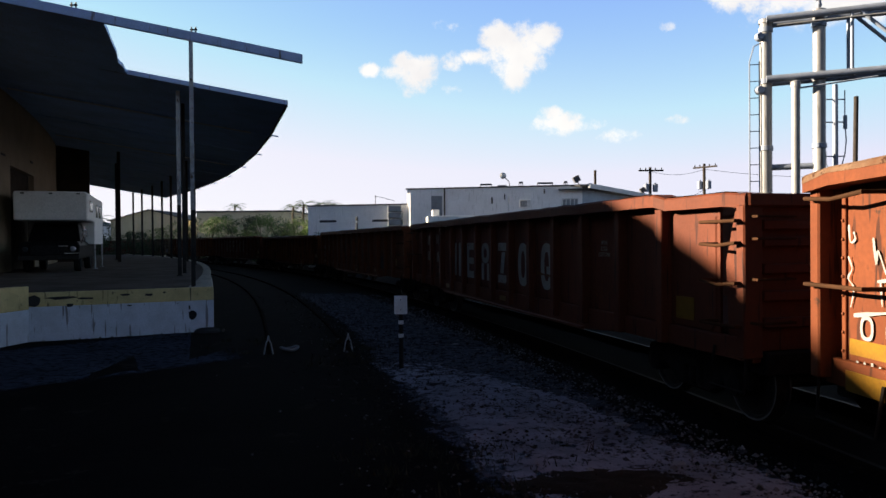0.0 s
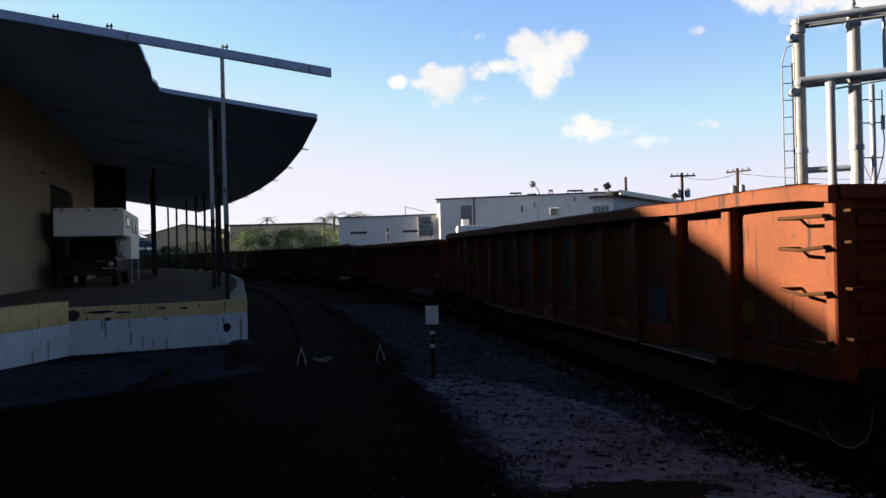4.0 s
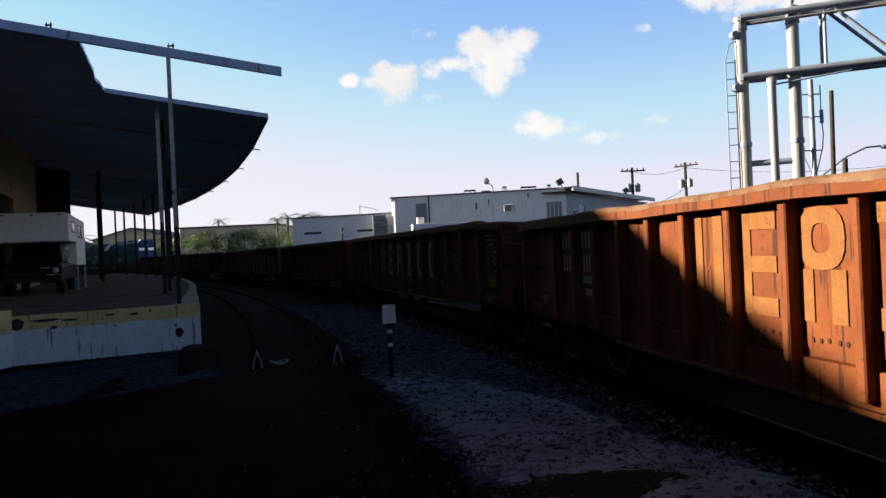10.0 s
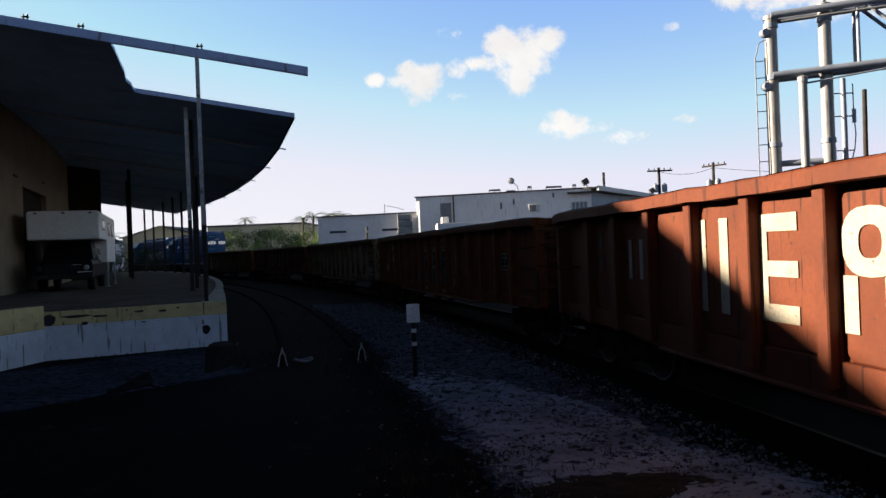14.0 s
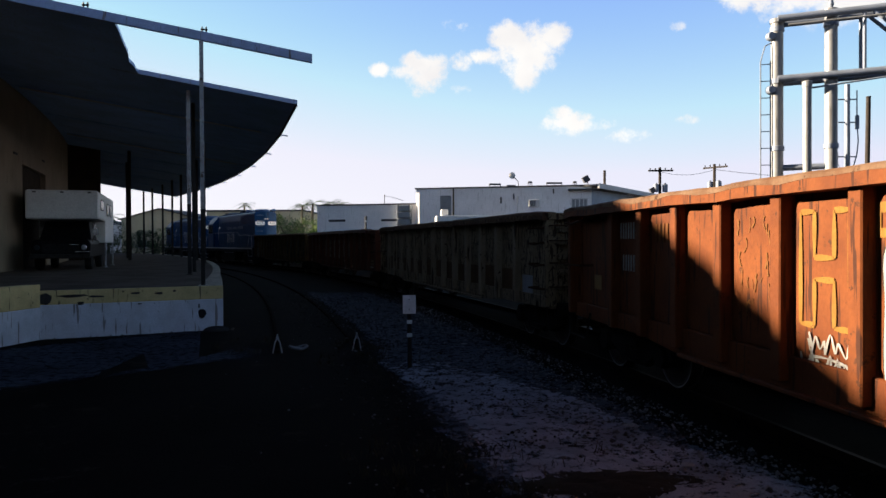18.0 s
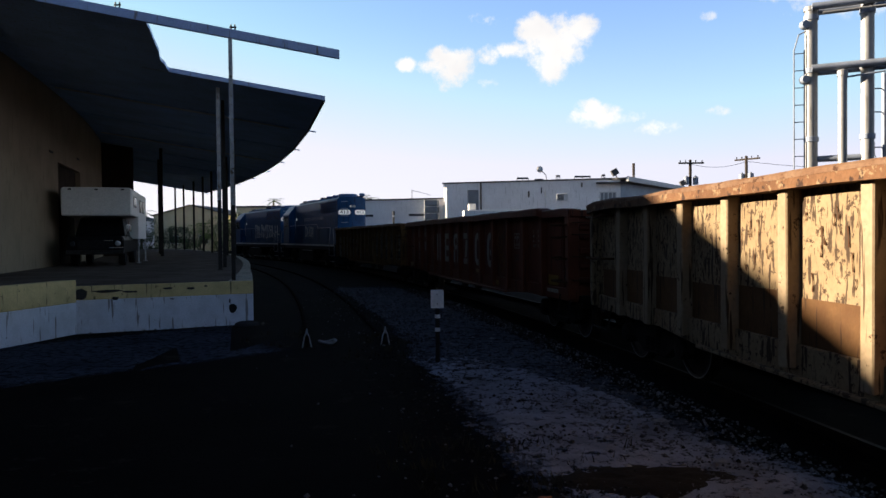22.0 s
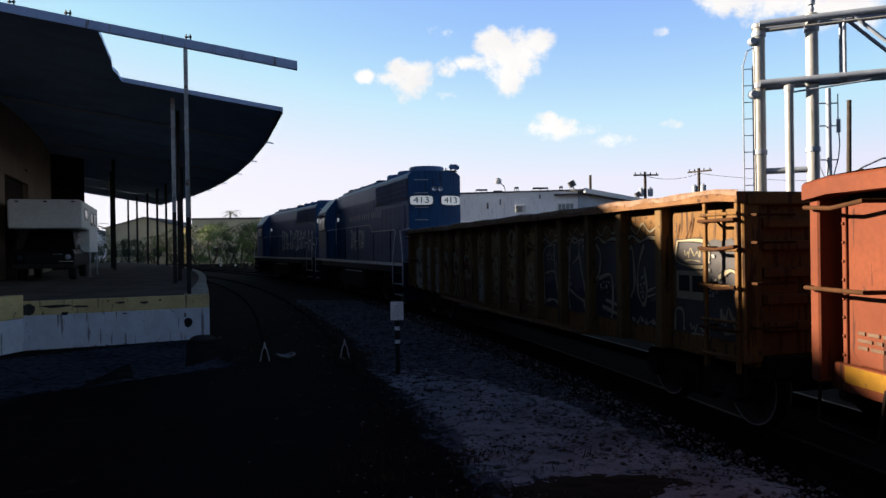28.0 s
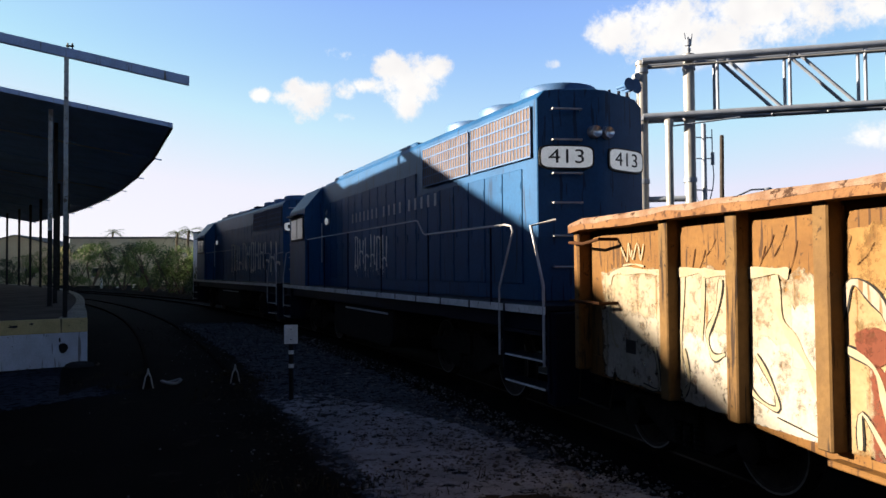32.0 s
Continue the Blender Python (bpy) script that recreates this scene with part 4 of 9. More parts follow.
    # small bolts and stubs on top of the front beam
    for l in (2.35, 4.95, 6.1):
        p = siding.at(FRONT, l, roof_z(l) + 0.14)
        bm = bmesh.new()
        for k in (-0.05, 0.05):
            tube(bm, [p + Vector((k, 0, -0.01)), p + Vector((k, 0, 0.13))], 0.018, 6)
        box(bm, p.x - 0.08, p.x + 0.08, p.y - 0.02, p.y + 0.02, p.z + 0.05, p.z + 0.08)
        part("beam_bolt", bm, M["dark_post"], roof, "rusty anchor bolts")

    # posts
    def post(s, l, w, mat, lab, top_mat=None, split=None, grp="canopy posts"):
        base = siding.at(s, l, DOCK_Z)
        zt = roof_z(l) - 0.077
        t = thing("canopy_post", lab, "post", grp, Matrix.Translation(base) @ Matrix.Rotation(siding.heading(s), 4, "Z"))
        bm = bmesh.new()
        k, q = w * 0.75, w * 0.16
        ring_h = [(-w, -w), (w, -w), (w, -k), (q, -k), (q, k), (w, k), (w, w), (-w, w), (-w, k), (-q, k), (-q, -k), (-w, -k)]
        # below split the shaft is coloured dark in place of shade
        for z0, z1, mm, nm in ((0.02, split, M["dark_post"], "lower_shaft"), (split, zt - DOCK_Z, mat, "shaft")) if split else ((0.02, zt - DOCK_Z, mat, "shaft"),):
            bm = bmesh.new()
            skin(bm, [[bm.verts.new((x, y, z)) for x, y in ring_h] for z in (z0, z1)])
            part(nm, bm, mm, t, "lower shaft, shade put into its dark colour" if nm == "lower_shaft" else "")
        bm = bmesh.new()
        box(bm, -w * 1.5, w * 1.5, -w * 1.5, w * 1.5, 0.0, 0.02)
        part("base_plate", bm, M["dark_post"], t)
        return t
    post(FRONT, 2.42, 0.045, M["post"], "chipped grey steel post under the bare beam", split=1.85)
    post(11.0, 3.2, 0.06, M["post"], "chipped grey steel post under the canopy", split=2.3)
    post(13.2, 3.15, 0.06, M["dark_post"], "dark steel post under the canopy")
    for s in (24.0, 31.5, 37.0, 42.0, 47.0, 52.0, 57.0, 61.0):
        post(s, 2.75, 0.07, M["dark_post"], "thin dark steel post far along the dock")
    for s in (33.0, 40.0):
        post(s, 6.4, 0.09, M["dark_post"], "thick dark post under the deck")


canopy()


def warehouse():
    s0, s1 = FRONT + 0.05, 60.0
    house = structure(new("warehouse"), "long beige warehouse behind the loading dock", "warehouse")
    step = [s0, 12.0, 20.0, 27.8]
    door_s = (19.2, 24.6)
    # lit wall, with a doorway
    bm = bmesh.new()

    def wall(bm, a, b, z0, z1, l0=WALL, thick=0.3):
        n = max(1, round((b - a) / 3))
        rows = []
        for i in range(n + 1):
            s = a + (b - a) * i / n
            rows.append([bm.verts.new(siding.at(s, l, z)) for l, z in ((l0, z0), (l0 + thick, z0), (l0 + thick, z1), (l0, z1))])
        skin(bm, rows)
    wall(bm, s0, door_s[0], DOCK_Z - 0.05, roof_z(WALL))
    wall(bm, door_s[0], door_s[1], 5.3, roof_z(WALL))
    wall(bm, door_s[1], 36.0, DOCK_Z - 0.05, roof_z(WALL))
    part("wall", bm, M["stucco"], house, "beige stucco wall")
    # deep shade past the stucco wall, put into this wall's brown
    bm = bmesh.new()
    rows = []
    for s in (36.0, 42.0, 48.0, 54.0, s1):
        rows.append([bm.verts.new(siding.at(s, l, z)) for l, z in ((8.0, DOCK_Z - 0.05), (10.1, DOCK_Z - 0.05), (10.1, roof_z(10.1) + 0.05), (9.75, roof_z(9.75) + 0.05), (9.75, roof_z(9.75) - 0.01), (8.0, roof_z(8.0) - 0.01))])
    skin(bm, rows)
    part("rear_wall", bm, M["brown_wall"], house, "wall further back, deep shade put into its brown colour")
    bm = bmesh.new()
    wall(bm, door_s[0] - 0.02, door_s[1] + 0.02, DOCK_Z - 0.05, 5.32, WALL + 0.22, 0.08)
    part("roller_door", bm, M["brown_wall"], house, "dark roller door")
    for s, z in ((18.0, 5.6), (24.0, 5.9)):
        bm = bmesh.new()
        p = siding.at(s, WALL, z)
        box(bm, -0.35, 0.02, -0.3, 0.3, -0.05, 0.03, Matrix.Translation(p) @ Matrix.Rotation(siding.heading(s), 4, "Z"))
        part("wall_bracket", bm, M["dark_post"], house, "small dark wall bracket", m=Matrix.Identity(4))
    # end wall and roof that climbs on behind the canopy
    a, b = siding.at(s0, WALL), siding.at(s0, 34.0)
    bm = bmesh.new()
    d = (b - a).normalized()
    n = Vector((-d.y, d.x, 0)) * -0.3
    rows = [[bm.verts.new(p + k + Vector((0, 0, z))) for k, z in ((Vector(), -0.1), (n, -0.1), (n, zt), (Vector(), zt))] for p, zt in ((a, roof_z(WALL)), (b, roof_z(34.0)))]
    skin(bm, rows)
    part("end_wall", bm, M["stucco"], house, "beige end wall")
    bm = bmesh.new()
    rows = []
    for s in (FRONT - 0.06, 20.0, 34.0, s1):
        far = 34.0 if s < 10 else 26.0
        rows.append([bm.verts.new(siding.at(s, l, roof_z(l) + z)) for l, z in ((9.8, 0.0), (far, 0.0), (far, 0.14), (9.8, 0.14))])
    skin(bm, rows)
    part("roof", bm, M["soffit"], house, "low-pitched metal roof")


warehouse()


# ---- the train ----
CAR_L, LOCO_L, TOP = 17.134, 18.03, 2.52
HALF = CAR_L / 2
BODY = HALF - 0.555
PANEL_Y, POST_Y = 1.345, 1.53
TRUCK_X = 6.5


def text_mesh(text, height, spacing=1.0):
    cu = bpy.data.curves.new("lettering", "FONT")
    cu.body, cu.size, cu.align_x, cu.align_y, cu.extrude = text, height / 0.72, "CENTER", "CENTER", 0.002
    cu.space_character = spacing
    ob = bpy.data.objects.new("lettering", cu)
    data = bpy.data.meshes.new_from_object(ob)
    bpy.data.objects.remove(ob)
    bpy.data.curves.remove(cu)
    return data


def on_side(x, z, y=PANEL_Y, narrow=1.0):
    """A pose on the near side of a car: the writing runs to the picture's right."""
    return Matrix(((-narrow, 0, 0, x), (0, 0, 1, y), (0, 1, 0, z), (0, 0, 0, 1)))


def lettering(text, height, x, z, mat, parent, y=PANEL_Y + 0.016, narrow=0.8, label="", m=None):
    data = text_mesh(text, height)
    data.materials.append(mat)
    ob = new("lettering", data)
    ob.parent = parent
    ob.matrix_basis = m or on_side(x, z, y, narrow)
    if label:
        ob["label"] = label
    return ob


def shape(outline, x, z, mat, parent, y=PANEL_Y + 0.014, name="painted_mark", label="", hole=None, thick=0.004):
    """A flat painted shape; its outline is (right, up) as seen by a viewer of the near side."""
    bm = bmesh.new()
    if hole:
        a = [bm.verts.new((x - u, y + thick, z + v)) for u, v in outline]
        b = [bm.verts.new((x - u, y + thick, z + v)) for u, v in hole]
        for i in range(len(a)):
            k = (i + 1) % len(a)
            bm.faces.new((a[i], a[k], b[k], b[i]))
    else:
        prism(bm, [(x - u, z + v) for u, v in outline], y - 0.001, y + thick)
    return part(name, bm, mat, parent, label)


def oval(w, h, n=20, square=2.6):
    pts = []
    for i in range(n):
        a = 2 * math.pi * i / n
        c, s = math.cos(a), math.sin(a)
        pts.append((w / 2 * math.copysign(abs(c) ** (2 / square), c), h / 2 * math.copysign(abs(s) ** (2 / square), s)))
    return pts


def rect(u0, u1, v0, v1):
    return [(u0, v0), (u1, v0), (u1, v1), (u0, v1)]


def stroke(points, width, mat, parent, y=PANEL_Y + 0.018, name="spray_stroke", label=""):
    """A sprayed line through (x, z) points."""
    bm = bmesh.new()
    pts = [Vector((x, z)) for x, z in points]
    dense = []
    for i in range(len(pts) - 1):
        p0, p1, p2, p3 = pts[max(i - 1, 0)], pts[i], pts[i + 1], pts[min(i + 2, len(pts) - 1)]
        for k in range(5):
            t = k / 5
            dense.append(0.5 * ((2 * p1) + (p2 - p0) * t + (2 * p0 - 5 * p1 + 4 * p2 - p3) * t * t + (3 * p1 - p0 - 3 * p2 + p3) * t ** 3))
    dense.append(pts[-1])
    rows = []
    for i, p in enumerate(dense):
        d = (dense[min(i + 1, len(dense) - 1)] - dense[max(i - 1, 0)])
        d = d.normalized() if d.length > 1e-6 else Vector((1, 0))
        n = Vector((-d.y, d.x)) * width / 2 * (0.8 + 0.3 * math.sin(i * 0.9))
        rows.append([bm.verts.new((p.x + n.x, y, p.y + n.y)), bm.verts.new((p.x - n.x, y, p.y - n.y))])
    skin(bm, rows, caps=False, closed=False)
    return part(name, bm, mat, parent, label)


def wheelset_mesh(gauge_face=0.72, r=0.42):
    bm = bmesh.new()
    prof = [(-1.02, 0.001), (-1.02, 0.06), (-0.90, 0.075), (-0.835, 0.10), (-0.83, 0.30), (-0.815, 0.355), (-0.845, 0.365), (-0.845, r - 0.005), (-0.74, r), (-0.715, r + 0.028), (-0.69, r + 0.02), (-0.69, 0.36), (-0.72, 0.34), (-0.72, 0.13), (-0.68, 0.09), (-0.6, 0.08)]
    prof = prof + [(-s, q) for s, q in reversed(prof)]
    lathe(bm, prof, "y", 28)
    finish(bm, 0, 0.5)
    # the bright worn ring on each wheel's outer face
    for s in (-1, 1):
        a, b = [], []
        for i in range(32):
            t = 2 * math.pi * i / 32
            a.append(bm.verts.new((math.cos(t) * (r - 0.006), s * 0.848, math.sin(t) * (r - 0.006))))
            b.append(bm.verts.new((math.cos(t) * (r - 0.026), s * 0.848, math.sin(t) * (r - 0.026))))
        for i in range(32):
            k = (i + 1) % 32
            f = bm.faces.new((a[i], a[k], b[k], b[i]) if s < 0 else (a[i], b[i], b[k], a[k]))
            f.material_index = 1
    return mesh_of("wheelset", bm, [M["wheel"], M["tread"]])


WHEELSET, WHEELSET_L = wheelset_mesh(), wheelset_mesh(r=0.508)


def side_frame_mesh():
    bm = bmesh.new()
    out = [(-1.12, 0.36), (-1.12, 0.60), (-0.62, 0.62), (-0.36, 0.80), (0.36, 0.80), (0.62, 0.62), (1.12, 0.60), (1.12, 0.36), (0.70, 0.40), (0.36, 0.20), (-0.36, 0.20), (-0.70, 0.40)]
    prism(bm, out, 0.90, 1.04)
    finish(bm, 0.03)
    return mesh_of("side_frame", bm, M["under"])


def bolster_mesh():
    bm = bmesh.new()
    box(bm, -0.22, 0.22, -1.10, 1.10, 0.48, 0.78)
    for s in (-1, 1):
        for x in (-0.16, 0.0, 0.16):
            lathe(bm, [(0.24 + 0.028 * k, 0.055 if k % 2 else 0.068) for k in range(9)], "z", 10, Matrix.Translation((x, s * 1.03, 0)))
    lathe(bm, [(0.78, 0.2), (0.90, 0.2)], "z", 16)
    finish(bm)
    return mesh_of("bolster", bm, M["under"])


FRAME_MESH, BOLSTER_MESH = side_frame_mesh(), bolster_mesh()
bm = bmesh.new()
lathe(bm, [(0.86, 0.15), (1.0, 0.16), (1.10, 0.14), (1.12, 0.05)], "y", 12)
finish(bm)
JOURNAL_MESH = mesh_of("journal_box", bm, M["under"])
MOVING_TRUCKS, MOVING_WHEELS = [], []
BAY = [2.10, 1.0925]                            # first side post and the spacing of the car in hand


def truck(car, x, base=0.865, r=0.42, big=False):
    """A two-axle bogie; its wheelsets roll."""
    t = new("truck")
    t.parent = car
    t.matrix_basis = Matrix.Translation((x, 0, 0))
    t["label"] = "grimy two-axle bogie"
    scale = Matrix.Diagonal((1.55, 1.0, 1.15, 1)) if big else Matrix.Identity(4)
    for turn in (0.0, math.pi):
        piece("side_frame", FRAME_MESH, t, Matrix.Rotation(turn, 4, "Z") @ scale, "cast steel side frame")
    piece("bolster", BOLSTER_MESH, t, Matrix.Diagonal((1.3, 1.0, 1.1, 1)) if big else Matrix.Identity(4), "bolster with coil springs")
    for s in (-1, 1):
        w = piece("wheelset", WHEELSET_L if big else WHEELSET, t, Matrix.Translation((s * base, 0, r)), "steel wheels on an axle")
        MOVING_WHEELS.append((w, s * base, r))
    if not big:
        for sx in (-base, base):
            for turn in (0.0, math.pi):
                piece("journal_box", JOURNAL_MESH, t, Matrix.Translation((sx, 0, r)) @ Matrix.Rotation(turn, 4, "Z"))
    MOVING_TRUCKS.append((t, car, x))
    return t


def coupler(car, x, s):
    bm = bmesh.new()
    box(bm, x, x + s * 0.34, -0.10, 0.10, 0.72, 0.96)
    out = [(x + s * 0.30, -0.14), (x + s * 0.42, -0.22), (x + s * 0.56, -0.20), (x + s * 0.60, -0.04), (x + s * 0.50, 0.02), (x + s * 0.60, 0.08), (x + s * 0.58, 0.18), (x + s * 0.40, 0.22), (x + s * 0.30, 0.14)]
    a = [bm.verts.new((p, q, 0.70)) for p, q in out]
    b = [bm.verts.new((p, q, 0.98)) for p, q in out]
    skin(bm, [a, b])
    part("coupler", bm, M["under"], car, "rusty knuckle coupler", bevel=0.015)
    bm = bmesh.new()
    tube(bm, [(x, 0.35, 0.75), (x + s * 0.2, 0.34, 0.52), (x + s * 0.42, 0.22, 0.42), (x + s * 0.58, 0.12, 0.45)], 0.028, 8)
    part("air_hose", bm, M["rubber"], car, "black brake hose")


def gondola(label, paint, chord, drop=0.0, wiggle=1, shift=0.0, first=2.10, pitch=1.0925, count=13, post_w=0.075, sill_y=1.385, stepped=0.0, post_paint=None, slot=True, chord_paint=None, chord_h=0.145):
    """An open-topped freight car, standing with its rails at z = 0 and its length along x. stepped: how far the top chord steps down
    over the first bay, where a slanted slot parts the end panel from the ladder plate. chord_h: its height."""
    BAY[:] = [first + shift, pitch]
    posts = [first + shift + pitch * i - HALF for i in range(count)]
    car = thing("gondola_car", label, "freight car", "cars of the train")
    r = random.Random(wiggle)
    top = TOP - drop
    # side panels, each a pressed plate
    spans = [(-BODY + (0.60 if stepped else 0.06), posts[0])] + list(zip(posts, posts[1:])) + [(posts[-1], BODY - (0.27 if slot else 0.06))]

    def panel_mesh(w, h):
        bm = bmesh.new()
        box(bm, -w / 2, w / 2, -0.015, 0.015, 0, h)
        c, e = 0.09, 0.055
        hw, z0, z1 = w / 2 - e, 0.03, h - e
        loop = [(-hw + c, z0), (hw - c, z0), (hw, z0 + c), (hw, z1 - c), (hw - c, z1), (-hw + c, z1), (-hw, z1 - c), (-hw, z0 + c)]
        a = [bm.verts.new((x, 0.0155, z)) for x, z in loop]
        b = [bm.verts.new((x * 0.965, 0.027, z1 / 2 + (z - z1 / 2) * 0.975)) for x, z in loop]
        skin(bm, [a, b])
        finish(bm)
        return mesh_of("side_panel", bm, paint)
    inner, ends = panel_mesh(pitch - 0.02, top - 0.94 - chord_h), [panel_mesh(b - a - 0.02, top - 0.94 - chord_h) for a, b in (spans[0], spans[-1])]
    for side in (1, -1):
        for i, (a, b) in enumerate(spans):
            y = side * (PANEL_Y - 0.027)
            m = Matrix.Translation(((a + b) / 2, y, 0.95)) @ (Matrix.Identity(4) if side > 0 else Matrix.Rotation(math.pi, 4, "Z"))
            piece("side_panel", ends[0] if i == 0 else ends[1] if i == count else inner, car, m)
    # side posts
    bm = bmesh.new()
    box(bm, -post_w, post_w, 0.0, POST_Y - PANEL_Y - 0.035, 0.755, top - chord_h + 0.02)
    box(bm, -post_w * 1.12, post_w * 1.12, 0.0, 0.03, 0.755, top - chord_h + 0.01)
    finish(bm, 0.012)
    post = mesh_of("side_post", bm, post_paint or paint)
    for side in (1, -1):
        for x in posts:
            m = Matrix.Translation((x + r.uniform(-0.012, 0.012), side * (PANEL_Y - 0.02), 0)) @ Matrix.Rotation(r.uniform(-0.006, 0.006), 4, "Y") @ (Matrix.Identity(4) if side > 0 else Matrix.Rotation(math.pi, 4, "Z"))
            piece("side_post", post, car, m)
    if stepped:
        for side in (1, -1):
            bm = bmesh.new()
            prism(bm, [(-BODY + 0.06, 0.95), (-BODY + 0.46, 0.95), (-BODY + 0.50, 1.75), (-BODY + 0.34, top - stepped - 0.16), (-BODY + 0.06, top - stepped - 0.16)], side * (PANEL_Y - 0.05), side * PANEL_Y)
            part("ladder_plate", bm, paint, car, "corner plate behind the grab irons", bevel=0.006)
            bm = bmesh.new()
            box(bm, -BODY + 0.10, -BODY + 0.75, side * 0.98, side * 1.0, 0.95, top - stepped - 0.16)
            part("slot_lining", bm, M["car_inner"], car, "dark lining inside the slot")
    if slot:
        for side in (1, -1):
            bm = bmesh.new()
            box(bm, BODY - 0.45, BODY - 0.10, side * 0.98, side * 1.0, 0.95, top - 0.16)
            part("slot_lining", bm, M["car_inner"], car, "dark lining inside the slot")
        bm = bmesh.new()
        box(bm, BODY - 0.275, BODY - 0.225, PANEL_Y - 0.06, PANEL_Y + 0.012, 0.96, top - 0.18)
        fl = part("flange", bm, paint, car, "riveted panel edge", bevel=0.005)
        bm = bmesh.new()
        lathe(bm, [(0.0, 0.015), (0.012, 0.013), (0.019, 0.001)], "y", 8)
        finish(bm)
        data = mesh_of("rivet", bm, paint)
        for k in range(8):
            piece("rivet", data, fl, Matrix.Translation((BODY - 0.25, PANEL_Y + 0.0125, 1.05 + 0.155 * k)))
    # top chords and sills, a little bent by use
    n = 46
    runs = sorted([-BODY + 2 * BODY * i / n for i in range(n + 1)] + ([posts[0] - 0.02, posts[0] - 0.17] if stepped else []))
    n = len(runs) - 1

    def step_down(x):
        return stepped * min(1.0, max(0.0, (posts[0] - 0.02 - x) / 0.15))
    for side in (1, -1):
        bm = bmesh.new()
        rows = []
        for i, x in enumerate(runs):
            dz = -step_down(x) + 0.018 * noise.noise((x * 0.8, wiggle * 7.0, side)) + 0.012 * noise.noise((x * 3, wiggle * 3.0, side))
            dy = 0.03 * noise.noise((x * 0.6, wiggle * 5.0, 4 + side)) - 1.2 * step_down(x)
            if i in (0, n):
                dz -= 0.03
            rows.append([bm.verts.new((x, side * (y + dy), z + dz)) for y, z in ((1.28, top - chord_h), (1.56, top - chord_h), (1.56, top - 0.02), (1.54, top), (1.30, top), (1.28, top - 0.02))])
        skin(bm, rows)
        ch = part("top_chord", bm, chord_paint or paint, car, "dented top chord")
        bm = bmesh.new()
        rows = []
        for i, x in enumerate(runs):
            dz = -step_down(x) + 0.018 * noise.noise((x * 0.8, wiggle * 7.0, side)) + 0.012 * noise.noise((x * 3, wiggle * 3.0, side)) + (0.008 if chord_h > 0.12 else 0.022) * r.random()
            dy = 0.03 * noise.noise((x * 0.6, wiggle * 5.0, 4 + side)) - 1.2 * step_down(x)
            if i in (0, n):
                dz -= 0.03
            row = [(1.31, 0.004), (1.540, 0.004)]
            if chord is not paint:
                row += [(1.564, -0.018), (1.564, -0.040 - 0.035 * r.random())]
            rows.append([bm.verts.new((x, side * (y + dy), top + dz + z)) for y, z in row])
        skin(bm, rows, caps=False, closed=False)
        part("chord_cap", bm, chord, ch, "worn bare top of the chord")
        bm = bmesh.new()
        out = [(-BODY + 0.03, 0.98), (-BODY + 0.03, 0.75), (-5.4, 0.75), (-4.2, 0.66), (4.2, 0.66), (5.4, 0.75), (BODY - 0.03, 0.75), (BODY - 0.03, 0.98)]
        prism(bm, out, side * 1.28, side * sill_y)
        prism(bm, [(-4.2, 0.655), (4.2, 0.655), (4.2, 0.70), (-4.2, 0.70)], side * (sill_y + 0.001), side * 1.45)
        part("side_sill", bm, paint, car, "fish-bellied side sill", bevel=0.01)
    # ends
    for s in (-1, 1):
        rim = top - (stepped if s < 0 else 0.0)
        bm = bmesh.new()
        box(bm, s * (BODY - 0.10), s * (BODY - 0.06), -1.33, 1.33, 0.86, rim - 0.14)
        end = part("end_wall", bm, paint, car, "ribbed end wall", bevel=0.01)
        for z in (1.15, 1.42, 1.69, 1.96, rim - 0.34):
            bm = bmesh.new()
            box(bm, s * (BODY - 0.0605), s * BODY, -1.27, 1.27, z - 0.05, z + 0.05)
            part("end_rib", bm, paint, end, bevel=0.012)
        bm = bmesh.new()
        box(bm, s * (BODY - 0.14), s * (BODY + 0.03), -1.46, 1.46, rim - 0.16, rim - 0.03)
        part("end_chord", bm, paint, car, bevel=0.015)
        for side in (-1, 1):
            bm = bmesh.new()
            box(bm, s * (BODY - 0.13), s * BODY, side * 1.28, side * 1.50, 0.80, rim - chord_h + 0.005)
            part("corner_post", bm, paint, car, bevel=0.015)
            ladder = part_ladder(car, s, side, rim)
        bm = bmesh.new()
        box(bm, s * (BODY - 0.25), s * (BODY + 0.02), -1.25, 1.25, 0.62, 0.86)
        part("end_sill", bm, M["under"], car, "grimy end sill", bevel=0.02)
        coupler(car, s * BODY, s)
    # floor and underframe
    bm = bmesh.new()
    box(bm, -BODY + 0.1, BODY - 0.1, -1.30, 1.30, 1.0, 1.06)
    part("floor", bm, M["car_inner"], car, "rusty steel floor")
    bm = bmesh.new()
    box(bm, -BODY + 0.3, BODY - 0.3, -0.2, 0.2, 0.62, 0.98)
    for x in (-TRUCK_X, TRUCK_X, -3.2, 0, 3.2):
        box(bm, x - 0.12, x + 0.12, -1.29, 1.29, 0.88, 0.995)
    part("underframe", bm, M["under"], car, "grimy centre sill and cross beams")
    bm = bmesh.new()
    lathe(bm, [(-0.45, 0.02), (-0.43, 0.19), (0.43, 0.19), (0.45, 0.02)], "x", 16, Matrix.Translation((1.2, 0.62, 0.72)))
    part("air_tank", bm, M["under"], car, "brake air reservoir")
    bm = bmesh.new()
    tube(bm, [(-5.2, 0.5, 0.6), (5.2, 0.5, 0.6)], 0.025, 6)
    part("brake_rod", bm, M["under"], car)
    for x in (-TRUCK_X, TRUCK_X):
        truck(car, x)
    return car


